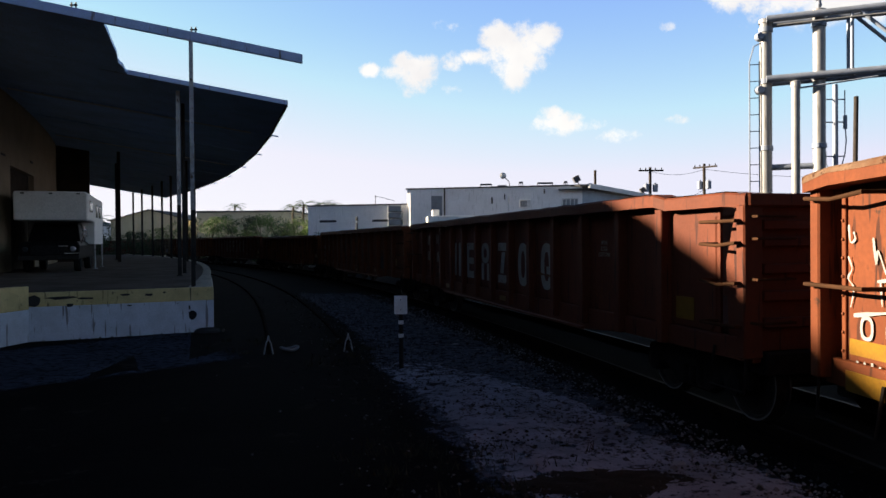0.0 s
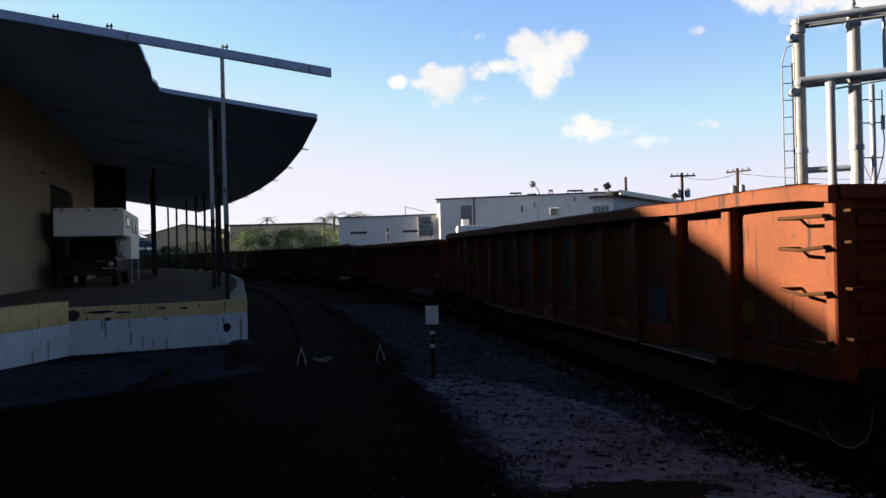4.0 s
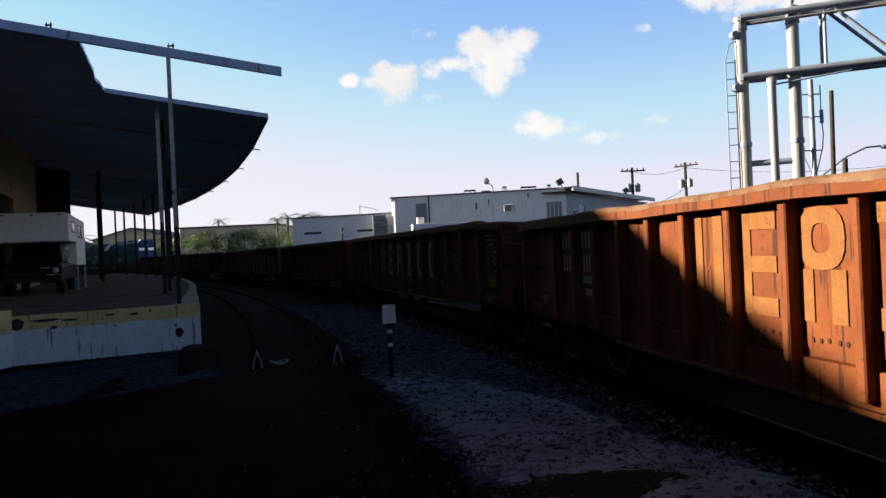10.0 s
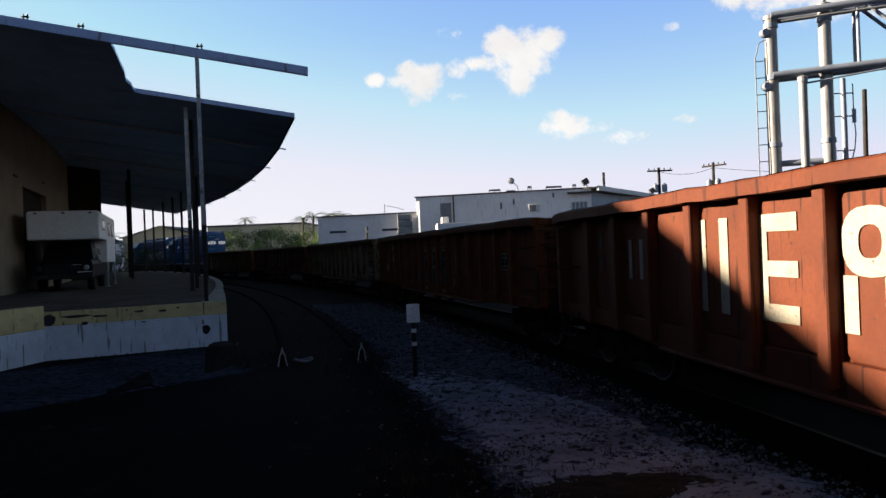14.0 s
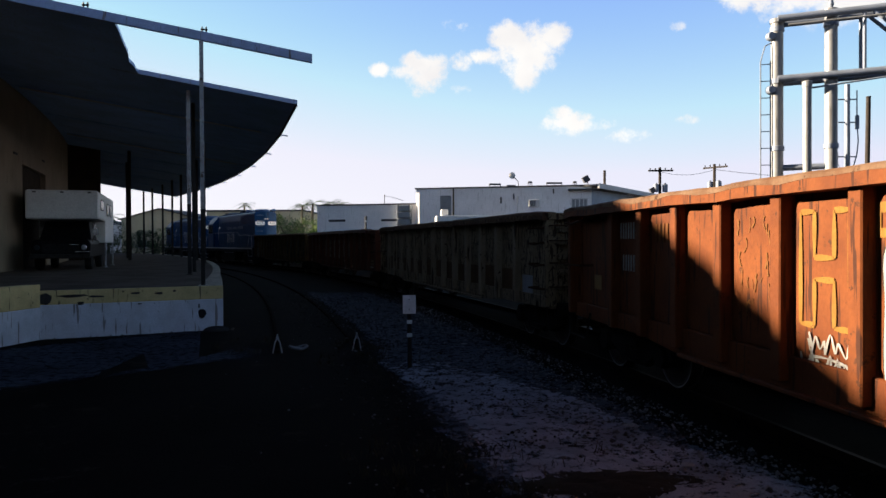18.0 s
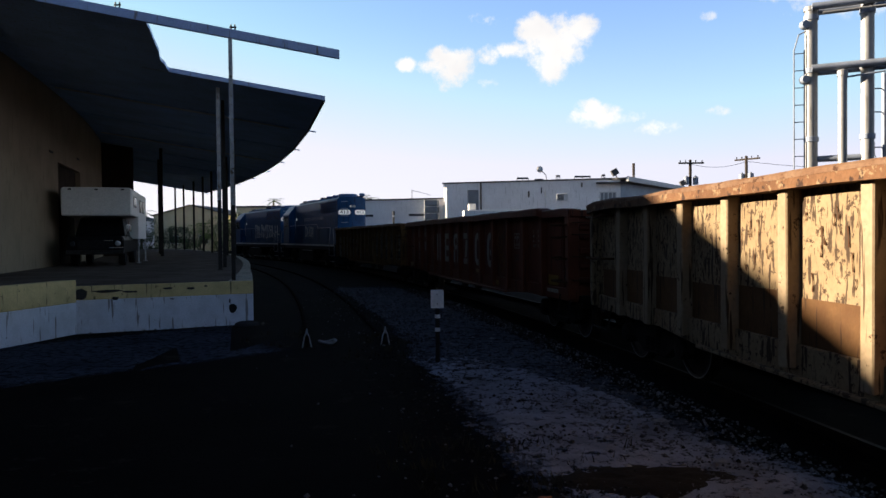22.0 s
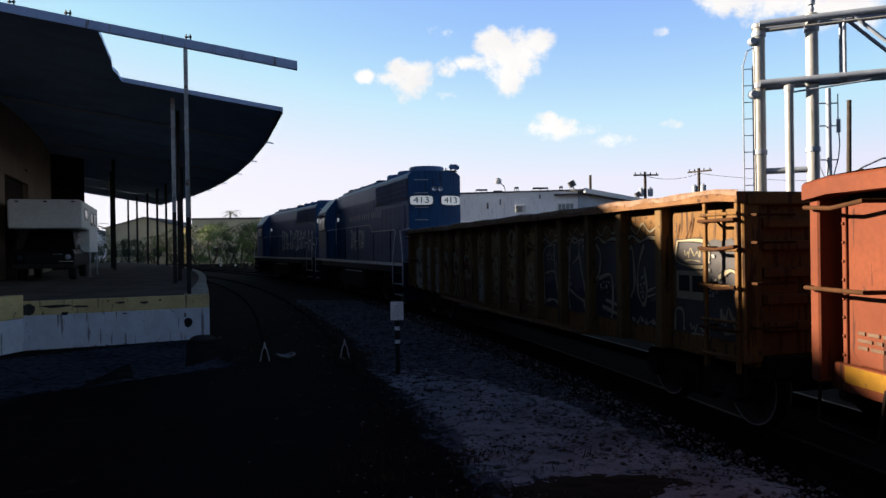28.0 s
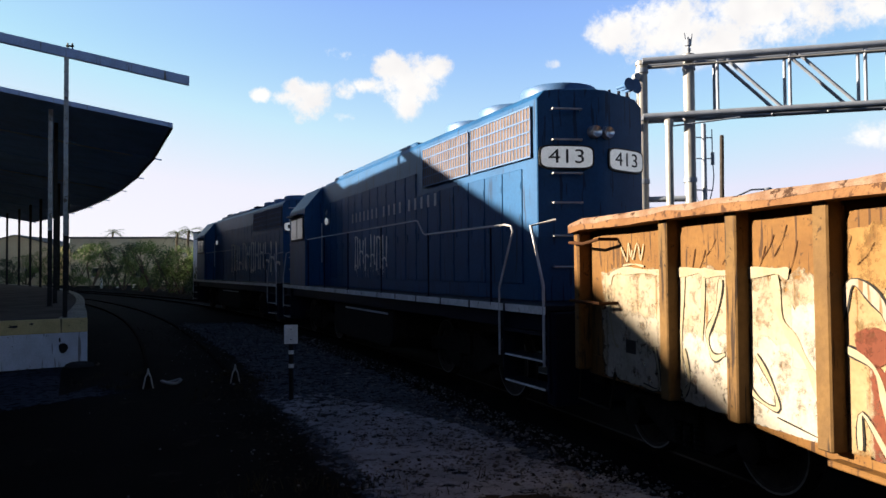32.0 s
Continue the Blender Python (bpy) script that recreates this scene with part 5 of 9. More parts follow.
def part_ladder(car, s, side, top):
    """Grab irons at a corner: on the side and round the end."""
    lad = new("ladder")
    lad.parent = car
    lad["label"] = "bent steel grab irons"
    bm_mat = M["car_inner"]
    x0, x1 = s * (BODY - 0.05), s * (BODY - (0.62 if s * side < 0 else 0.80))
    for i, z in enumerate((1.12, 1.55, 1.95, top - 0.30) if s * side < 0 else (1.60, top - 0.24)):
        bm = bmesh.new()
        y = side * 1.50
        sag = 0.03 * math.sin(i * 2.1)
        tube(bm, [(x0, y - side * 0.10, z), (x0, y + side * 0.07, z), ((x0 + x1) / 2, y + side * 0.08, z - abs(sag)), (x1, y + side * 0.07, z + sag * 0.4), (x1, y - side * 0.14, z + sag * 0.4)], 0.018, 8)
        part("rung", bm, M["car_inner"], lad)
        bm = bmesh.new()
        tube(bm, [(s * BODY - s * 0.02, side * 1.42, z + 0.04), (s * (BODY + 0.09), side * 1.42, z + 0.04), (s * (BODY + 0.09), side * 0.98, z + 0.04), (s * BODY - s * 0.06, side * 0.98, z + 0.04)], 0.014, 6)
        part("rung", bm, M["car_inner"], lad)
    bm = bmesh.new()
    tube(bm, [(x0, side * 1.44, 0.86), (x0, side * 1.47, 0.46), (x1, side * 1.47, 0.46), (x1, side * 1.40, 0.86)], 0.016, 6)
    part("stirrup", bm, M["under"], lad)
    return lad


def panel_x(j):
    return BAY[0] + BAY[1] * (j + 0.5) - HALF


def word_shapes(car, mat, z0=1.18, h=0.95, w=0.52, first=8):
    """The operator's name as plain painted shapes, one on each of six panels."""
    y, c = PANEL_Y + 0.008, z0 + h / 2
    a, b, k = w / 2, h / 2, 0.16
    lab = "white painted block, chipped" if mat is M["letter"] else "faded painted block"
    shift = (-0.05, 0.0, 0.08, 0.14, 0.20, 0.22) if first == 8 else (0.1,) * 6

    def put(outl, j, hole=None):
        shape(outl, panel_x(j) + shift[j - first + 5], c, mat, car, y, "painted_block", lab, hole)
    j = first
    put(rect(-a, -a + k, -b, b), j)
    put(rect(a - k, a, -b, b), j)
    j -= 1
    put(rect(-a, -a + k, -b, b), j)
    for v in (-b, -k / 2, b - k):
        put(rect(-a + k + 0.002, a, v, v + k * (1 if v != -k / 2 else 0.9)), j)
    j -= 1
    put([(u, v + b * 0.45) for u, v in oval(w, h * 0.55)], j, [(u, v + b * 0.45) for u, v in oval(w * 0.4, h * 0.26)])
    put(rect(-a, -a + k, -b, -0.04), j)
    put(rect(a - k, a, -b, -0.04), j)
    j -= 1
    put(rect(-a, a, b - k, b), j)
    put(rect(-a, a, -b, -b + k), j)
    put([(-0.16, -b + k + 0.03), (0.04, -b + k + 0.03), (0.16, b - k - 0.03), (-0.04, b - k - 0.03)], j)
    j -= 1
    put(oval(w, h), j, oval(w * 0.38, h * 0.62))
    j -= 1
    put(oval(w, h), j, oval(w * 0.38, h * 0.62))
    shape(rect(0.0, w * 0.20, -0.13, 0.0), panel_x(j) + shift[0], c, mat, car, y + 0.003, "painted_block", lab)


def stencil_block(car, x, z, rows, width, mat, y=PANEL_Y + 0.008, size=0.045, gap=0.03, seed=0):
    """Small stencilled writing that cannot be read, as plain bars."""
    r = random.Random(seed)
    for i in range(rows):
        u = -width / 2
        while u < width / 2 - 0.05:
            w = min(r.uniform(0.06, 0.18), width / 2 - u)
            shape(rect(u, u + w, -size / 2, size / 2), x, z - i * (size + gap), mat, car, y, "stencil_bar")
            u += w + 0.035


def yellow_marks(car, spots):
    for x, z, w, h in spots:
        shape(rect(-w / 2, w / 2, -h / 2, h / 2), x, z, M["reflective"], car, 1.388 if z < 0.95 else PANEL_Y + 0.006, "reflector", "yellow reflective sheet")


def data_frame(car, x, z, s=0.36, mat=None, squash=1.0):
    """A square white outline, split in two, with small marks in it."""
    mat, h, k = mat or M["letter"], s / 2 * squash, 0.018
    shape(rect(-s / 2, s / 2, -h, h), x, z, mat, car, PANEL_Y + 0.007, "data_frame", "stencilled square", rect(-s / 2 + k, s / 2 - k, -h + k, h - k))
    shape(rect(-0.008, 0.008, -h + 0.09, h - k), x, z, mat, car, PANEL_Y + 0.007, "stencil_bar")
    shape(rect(-s / 2 + k, s / 2 - k, -h + 0.07, -h + 0.085), x, z, mat, car, PANEL_Y + 0.007, "stencil_bar")
    for u in (-0.26, 0.2):
        shape(rect(u * s - 0.03, u * s + 0.03, 0.0, 0.05), x, z + h * 0.3, mat, car, PANEL_Y + 0.007, "stencil_bar")


def mark_bars(car, x, z, n, w, h, mat, y=PANEL_Y + 0.008):
    """Reporting marks and figures as plain upright bars."""
    gap = w * 0.35
    for k in range(n):
        u = (k - (n - 1) / 2) * (w + gap)
        if w < 0.1:
            shape(rect(u - w / 2, u + w / 2, -h / 2, h / 2), x, z, mat, car, y, "stencil_bar")
        else:
            for e in (-0.5, 0.18):
                shape(rect(u + w * e, u + w * (e + 0.32), -h / 2, h / 2), x, z, mat, car, y, "stencil_bar")


def scratches(car, n, panels, seed, mat=None, off=0.0):
    """Short bare scratches in the paint."""
    r = random.Random(seed * 31)
    for _ in range(n):
        x, z = panel_x(r.randint(*panels)) + off + r.uniform(-0.4, 0.4), r.uniform(1.2, 2.3)
        h = r.uniform(0.03, 0.16)
        stroke([(x, z), (x + r.uniform(-0.03, 0.03), z - h / 2), (x + r.uniform(-0.04, 0.04), z - h)], r.uniform(0.008, 0.022), mat or M["letter_faded"], car, PANEL_Y + 0.009, "paint_scratch", "bare scratch in the paint")


def ring_mark(car, x, z, w, h, mat):
    shape(oval(w, h), x, z, mat, car, PANEL_Y + 0.014, "spray_ring", "sprayed ring", oval(w - 0.06, h - 0.06))


def outlined(car, pts, width, mat, edge=True):
    """A sprayed line, edged in black."""
    if edge:
        stroke(pts, width + 0.028, M["tag_black"], car, PANEL_Y + 0.0155, "spray_edge", "black sprayed edge")
    stroke(pts, width, mat, car, PANEL_Y + 0.019)


def end_marks(car, j, seed, mat, big=True):
    """Reporting marks at the far end of a car, as bars."""
    x = panel_x(j)
    if big:
        for k in (0, 1):
            for u in (-0.22, 0.22):
                shape(rect(u - 0.10, u + 0.10, -0.12, 0.12), x, 2.02 - 0.34 * k, mat, car, PANEL_Y + 0.008, "stencil_bar")
    stencil_block(car, x, 1.38, 4, 0.5, mat, seed=seed)


def scribble(car, x, z, w, h, width, mat, seed, loops=4, y=PANEL_Y + 0.016):
    r = random.Random(seed)
    pts = []
    for i in range(loops * 3 + 1):
        pts.append((x + w / 2 - w * i / (loops * 3) + r.uniform(-0.05, 0.05), z + h / 2 * (1, -0.6, 0.3, -1)[i % 4] * r.uniform(0.5, 1)))
    stroke(pts, width, mat, car, y, "spray_tag", "sprayed scrawl")
    if r.random() < 0.7:
        stroke([(x + w * 0.4, z - h * 0.62), (x, z - h * 0.55), (x - w * 0.45, z - h * 0.66)], width, mat, car, y, "spray_tag", "sprayed underline")


cars = []

# car A: brick red, sprayed with thin white scrawls
c = gondola("orange-red open gondola car with sprayed white scrawls", M["car_orange"], M["chord_worn"], -0.05, 1)
e = BODY - 0.85                               # middle of the last panel
W = M["tag_white"]
scribble(c, e - 0.10, 1.86, 0.70, 0.34, 0.026, W, 3, 5)
stroke([(e + 0.52, 2.10), (e + 0.50, 1.96), (e + 0.44, 1.98), (e + 0.46, 2.04)], 0.024, W, c)
stroke([(e + 0.53, 1.84), (e + 0.48, 1.74), (e + 0.53, 1.66), (e + 0.46, 1.58), (e + 0.50, 1.42)], 0.022, W, c)
stroke([(e + 0.46, 1.36), (e + 0.10, 1.41), (e - 0.40, 1.47)], 0.035, W, c)
stroke([(e + 0.14, 1.64), (e + 0.12, 1.46)], 0.022, W, c)
stroke([(e + 0.20, 1.58), (e + 0.05, 1.60)], 0.018, W, c)
ring_mark(c, e + 0.30, 1.27, 0.16, 0.20, W)
ring_mark(c, e - 0.02, 1.26, 0.20, 0.22, W)
ring_mark(c, e - 0.05, 2.12, 0.24, 0.10, W)
yellow_marks(c, [(e + 0.05, 1.10, 0.95, 0.13), (e + 0.05, 0.82, 0.95, 0.17)])
r = random.Random(61)
for k in range(9):
    shape(oval(0.03, 0.05, 7), e + 0.42 - 0.09 * k, 0.96 + 0.03 * r.random(), W, c, PANEL_Y + 0.014, "spray_dot", "", thick=0.002)
cars.append(c)

# car B: brick red with white blocks
c = gondola("brick-red open gondola car with chipped white painted blocks", M["car_red"], M["car_red"], 0.0, 2, 0.05, stepped=0.05)
word_shapes(c, M["letter"], z0=1.14, h=0.81, w=0.54)
for k, words in enumerate(("W 9-6", "IL 52-6", "CU FT 2244")):
    lettering(words, 0.062, panel_x(1), 1.95 - 0.085 * k, M["letter"], c, label="stencilled dimensions")
for u in (0.16, -0.04):
    stroke([(panel_x(1) + u + 0.10, 1.08), (panel_x(1) + u + 0.09, 1.45), (panel_x(1) + u + 0.02, 1.66), (panel_x(1) + u - 0.06, 1.62), (panel_x(1) + u - 0.08, 1.40), (panel_x(1) + u - 0.05, 1.12)], 0.012, M["letter_ochre"], c, name="spray_tag", label="thin sprayed scrawl")
stroke([(panel_x(1) + 0.3, 1.22), (panel_x(1) + 0.1, 1.18), (panel_x(1) - 0.12, 1.26), (panel_x(1) - 0.26, 1.36)], 0.012, M["letter_ochre"], c, name="spray_tag", label="thin sprayed scrawl")
mark_bars(c, panel_x(11), 2.03, 2, 0.20, 0.26, M["letter"])
mark_bars(c, panel_x(11), 1.58, 2, 0.18, 0.26, M["letter"])
mark_bars(c, panel_x(10), 2.05, 2, 0.22, 0.26, M["letter"])
mark_bars(c, panel_x(10), 1.56, 2, 0.18, 0.26, M["letter"])
for q, z in ((11, 1.30), (11, 1.14), (10, 1.28), (10, 1.10)):
    mark_bars(c, panel_x(q), z, 5, 0.06, 0.07, M["letter_faded"])
lettering("10-75", 0.09, panel_x(9), 1.16, M["letter_faded"], c, label="stencilled date")
stroke([(panel_x(9) + 0.1, 2.0), (panel_x(9) + 0.3, 1.8), (panel_x(9) + 0.2, 1.5), (panel_x(9), 1.25)], 0.03, M["letter_faded"], c)
for j in (3, 4, 5):
    scribble(c, panel_x(j), 2.12, 0.7, 0.26, 0.014, M["letter_faded"], 8 + j, 4)
scratches(c, 8, (2, 9), 1)
stroke([(panel_x(3) + 0.42, 1.42), (panel_x(3), 1.40), (panel_x(3) - 0.44, 1.37)], 0.045, M["letter_ochre"], c)
yellow_marks(c, [(panel_x(0) - 0.9, 1.2, 0.36, 0.26), (panel_x(5), 0.84, 0.36, 0.1), (panel_x(9), 0.84, 0.36, 0.1)])
cars.append(c)

# car C: darker brick red, name nearly gone
c = gondola("brick-red open gondola car with faded painted blocks", M["car_orange"], M["car_orange"], 0.0, 3, 0.10)
word_shapes(c, M["letter_faded"], z0=1.25, h=0.9, w=0.54)
data_frame(c, panel_x(1) + 0.1, 1.45, 0.34, M["letter_faded"])
shape(rect(-0.24, 0.24, -0.25, 0.25), panel_x(1) + 0.1, 1.20, M["tag_grey"], c, PANEL_Y + 0.008, "patch", "grey painted patch")
shape(rect(-0.09, 0.09, -0.24, 0.24), panel_x(6), 1.25, M["letter_faded"], c, PANEL_Y + 0.008, "patch")
scribble(c, panel_x(12) + 0.4, 1.72, 0.55, 0.38, 0.025, M["tag_white"], 13, 4)
scribble(c, panel_x(12) + 0.4, 1.35, 0.4, 0.16, 0.02, M["tag_white"], 16, 3)
mark_bars(c, panel_x(11), 2.22, 4, 0.15, 0.25, M["letter"])
mark_bars(c, panel_x(11), 1.96, 3, 0.11, 0.16, M["letter_faded"])
mark_bars(c, panel_x(11), 1.73, 4, 0.12, 0.26, M["letter"])
mark_bars(c, panel_x(10) + 0.05, 2.04, 2, 0.17, 0.22, M["letter_ochre"])
stroke([(panel_x(10) + 0.3, 1.9), (panel_x(10), 1.72), (panel_x(10) - 0.35, 1.82)], 0.03, M["letter_ochre"], c)
stroke([(panel_x(10) + 0.45, 1.62), (panel_x(10), 1.58)], 0.06, M["letter_ochre"], c)
stroke([(panel_x(10) + 0.3, 1.72), (panel_x(10) - 0.3, 1.70)], 0.05, M["letter_ochre"], c)
stroke([(panel_x(10) + 0.4, 1.36), (panel_x(10), 1.44), (panel_x(10) - 0.42, 1.36)], 0.035, M["letter_ochre"], c)
stroke([(panel_x(10) + 0.42, 1.36), (panel_x(10) + 0.3, 1.1)], 0.02, M["letter_ochre"], c)
scratches(c, 6, (0, 10), 2)
yellow_marks(c, [(panel_x(0) - 0.65, 1.28, 0.42, 0.24), (panel_x(12) + 0.4, 0.98, 0.45, 0.2), (panel_x(2), 0.9, 0.24, 0.1), (panel_x(5), 0.8, 0.24, 0.1)])
cars.append(c)

# car D: bright rusty orange with many narrow bays and pale orange shapes
c = gondola("rusty orange open gondola car with pale orange painted blocks", M["car_rust"], M["chord_worn"], 0.13, 4, 0.0, 2.02, 0.808, 17, 0.05)
word_shapes(c, M["letter_ghost"], z0=1.27, h=0.92, w=0.52, first=10)
data_frame(c, panel_x(4), 1.86, 0.22, M["tag_grey"])
data_frame(c, panel_x(2) - 0.05, 1.52, 0.32, M["letter_faded"])
for j in (3, 4, 5, 6):
    scribble(c, panel_x(j), 1.55, 0.4, 0.4, 0.016, M["letter_ghost"], 300 + j, 3)
scratches(c, 16, (0, 14), 3, M["letter_ochre"])
r = random.Random(333)
for j in range(1, 13):
    for k in range(6):
        shape(oval(0.035, 0.045, 7), panel_x(j) - 0.25 + 0.1 * k + r.uniform(-0.02, 0.02), 1.12 + 0.02 * r.random(), M["car_inner"], c, PANEL_Y + 0.006, "rust_spot", "", thick=0.002)
for j in (14, 15):
    mark_bars(c, panel_x(j) + 0.04, 2.02, 2, 0.19, 0.25, M["letter"])
    mark_bars(c, panel_x(j) + 0.04, 1.68, 2, 0.16, 0.26, M["letter"])
mark_bars(c, panel_x(14) + 0.02, 1.44, 6, 0.06, 0.10, M["letter"])
mark_bars(c, panel_x(14) - 0.01, 1.26, 5, 0.06, 0.10, M["letter"])
mark_bars(c, panel_x(15) + 0.02, 1.46, 5, 0.06, 0.09, M["letter_faded"])
mark_bars(c, panel_x(15) + 0.02, 1.28, 4, 0.06, 0.09, M["letter_faded"])
yellow_marks(c, [(panel_x(0) - 0.95, 1.2, 0.5, 0.20), (panel_x(16) + 0.4, 1.05, 0.2, 0.12)])
cars.append(c)

# car E: brick red with bright white blocks and readable data
c = gondola("brick-red open gondola car with bright white painted blocks", M["car_red"], M["car_red"], 0.0, 5, -0.06, stepped=0.05)
word_shapes(c, M["letter"], z0=1.21, h=0.98, w=0.60)
data_frame(c, panel_x(1) + 0.13, 1.62, 0.40)
for i, line in enumerate(("DO NOT PUSH ON", "SIDEPOST WITH", "EQUIPMENT")):
    lettering(line, 0.055, panel_x(0) - 1.07, 2.20 - 0.09 * i, M["letter"], c, label="stencilled white words")
for i, (k, v) in enumerate((("L", "52-6"), ("W", "9-6"), ("H", "4-6"), ("CU FT", "2244"))):
    lettering(k, 0.075, panel_x(0) - 0.90 - (0.09 if i == 3 else 0), 1.87 - 0.13 * i, M["letter"], c, narrow=0.75, label="stencilled white letters")
    lettering(v, 0.075, panel_x(0) - 1.26, 1.87 - 0.13 * i, M["letter"], c, narrow=0.75, label="stencilled white figures")
yellow_marks(c, [(panel_x(0) - 1.05, 1.25, 0.44, 0.22), (panel_x(0) - 0.95, 0.90, 0.42, 0.13), (panel_x(2) + 0.2, 1.12, 0.28, 0.1), (panel_x(5), 1.08, 0.36, 0.12), (panel_x(5), 0.80, 0.36, 0.1)])
for u in (0.2, -0.15):
    shape(rect(-0.05, 0.05, -0.26, 0.26), panel_x(10) + u, 1.75, M["letter"], c, PANEL_Y + 0.008, "stencil_bar")
end_marks(c, 11, 34, M["letter_faded"])
scratches(c, 6, (0, 12), 5)
cars.append(c)

# car F: rusty orange with yellow outline shapes and black-and-white spray
c = gondola("rusty orange open gondola car with yellow outlines and black spray paint", M["car_rust"], M["chord_worn"], 0.0, 6, 0.0, 2.02, 0.98, 14)
for j in (3, 4):
    shape(oval(0.64, 0.98), panel_x(j), 1.75, M["letter_gold"], c, PANEL_Y + 0.008, "painted_ring", "yellow painted outline", oval(0.55, 0.88))
    shape(oval(0.36, 0.68), panel_x(j), 1.75, M["letter_gold"], c, PANEL_Y + 0.008, "painted_ring", "yellow painted outline", oval(0.28, 0.60))
for pts in (((0.3, 1.28), (0.3, 2.22), (0.12, 2.22), (0.12, 1.84), (-0.12, 1.84), (-0.12, 2.22), (-0.3, 2.22), (-0.3, 1.28), (-0.12, 1.28), (-0.12, 1.66), (0.12, 1.66), (0.12, 1.28), (0.3, 1.28)),):
    for p, q in zip(pts, pts[1:]):
        stroke([(panel_x(8) + p[0], p[1]), (panel_x(8) + q[0], q[1])], 0.05, M["letter_gold"], c, PANEL_Y + 0.012, "painted_line", "yellow painted outline")
for j in (5, 6, 7):
    x = panel_x(j) + 0.08
    shape(rect(-0.38, 0.38, 0.0, 0.26), x, 2.0, M["letter_gold"], c, PANEL_Y + 0.006, "painted_ring", "yellow painted outline", rect(-0.28, 0.28, 0.07, 0.18))
    x -= 0.10
    shape([(-0.34, -0.46), (-0.05, -0.52), (0.30, -0.48), (0.34, 0.1), (0.30, 0.48), (-0.05, 0.5), (-0.33, 0.46)], x, 1.45, M["tag_black"], c, PANEL_Y + 0.010, "spray_fill", "black sprayed fill")
    outlined(c, [(x + 0.31, 0.98), (x + 0.32, 1.5), (x + 0.30, 1.92), (x + 0.1, 1.95), (x - 0.28, 1.93), (x - 0.31, 1.5), (x - 0.29, 1.02)], 0.05, M["tag_white"])
    stroke([(x + 0.06, 0.99), (x + 0.10, 1.24), (x + 0.02, 1.40)] if j != 6 else [(x + 0.30, 1.42), (x + 0.05, 1.46), (x + 0.03, 1.0)], 0.05, M["tag_white"], c)
    for u, v in ((0.12, 1.72), (-0.12, 1.28)):
        shape(oval(0.07, 0.10, 9), x + u, v, M["tag_white"], c, PANEL_Y + 0.018, "spray_dot", "", thick=0.002)
for k in range(3):
    scribble(c, panel_x(4), 1.16 - 0.13 * k, 0.4, 0.14, 0.024, M["tag_white"], 50 + k, 4)
scribble(c, panel_x(8) - 0.02, 1.14, 0.5, 0.2, 0.026, M["tag_white"], 57, 4)
scribble(c, panel_x(8) - 0.02, 0.98, 0.6, 0.2, 0.026, M["tag_white"], 58, 5)
scratches(c, 26, (0, 3), 6, M["letter_ochre"])
scratches(c, 40, (9, 9), 7, M["letter_ochre"])
shape(rect(-0.26, 0.26, -0.18, 0.18), panel_x(0) + 0.1, 1.66, M["tag_black"], c, PANEL_Y + 0.004, "data_panel", "dark data panel")
data_frame(c, panel_x(0) + 0.1, 1.66, 0.44, squash=0.8)
mark_bars(c, panel_x(12) + 0.05, 2.12, 4, 0.13, 0.22, M["letter"])
mark_bars(c, panel_x(12) + 0.05, 1.68, 3, 0.13, 0.22, M["letter"])
mark_bars(c, panel_x(11) + 0.05, 2.08, 2, 0.15, 0.22, M["letter_ochre"])
yellow_marks(c, [(panel_x(5), 0.82, 0.36, 0.1), (panel_x(7), 0.82, 0.3, 0.1), (panel_x(13) + 0.3, 1.35, 0.3, 0.22)])
cars.append(c)

# car G: peeling cream
c = gondola("cream open gondola car with peeling, rusting paint", M["car_cream"], M["chord_worn"], 0.0, 7, 0.10, post_paint=M["cream_post"], slot=False, chord_paint=M["rusty_chord"])
r = random.Random(700)
for j in range(13):
    shape(rect(-0.45, 0.45, -0.27 - 0.05 * r.random(), 0.20 + 0.06 * r.random()), panel_x(j), 1.20, M["car_plate"], c, PANEL_Y + 0.005, "repaired_plate", "rust-brown welded repair plate")
    for k in range(20):
        x, z = panel_x(j) + r.uniform(-0.42, 0.42), r.uniform(1.45, 2.3)
        h = r.uniform(0.03, 0.20)
        stroke([(x, z), (x - 0.02 * r.random(), z - h / 2), (x + r.uniform(-0.05, 0.02), z - h)], r.uniform(0.007, 0.020), M["car_inner"], c, PANEL_Y + 0.010, "paint_flake", "dark rust under flaked paint")
yellow_marks(c, [(panel_x(0) - 0.75, 1.12, 0.4, 0.26)])
shape(rect(-0.26, 0.26, -0.2, 0.2), panel_x(0) - 1.0, 1.12, M["tag_white"], c, PANEL_Y + 0.012, "patch", "pale painted square")
cars.append(c)

# car H: brick red with white blocks
c = gondola("red-brown open gondola car with white painted blocks", M["car_red"], M["car_red"], 0.0, 8, -0.07, stepped=0.05)
word_shapes(c, M["letter"], z0=1.18, h=0.88, w=0.55)
data_frame(c, panel_x(1) + 0.1, 1.86, 0.34)
stencil_block(c, panel_x(1) + 0.1, 1.52, 2, 0.25, M["letter_faded"], seed=80)
for i, (k, v) in enumerate((("L", "52-6"), ("W", "9-6"), ("H", "4-6"), ("CU FT", "2244"))):
    lettering(k, 0.06, panel_x(0) + 0.10 - (0.06 if i == 3 else 0), 2.06 - 0.10 * i, M["letter"], c, narrow=0.75, label="stencilled white letters")
    lettering(v, 0.06, panel_x(0) - 0.20, 2.06 - 0.10 * i, M["letter"], c, narrow=0.75, label="stencilled white figures")
scratches(c, 14, (0, 3), 9)
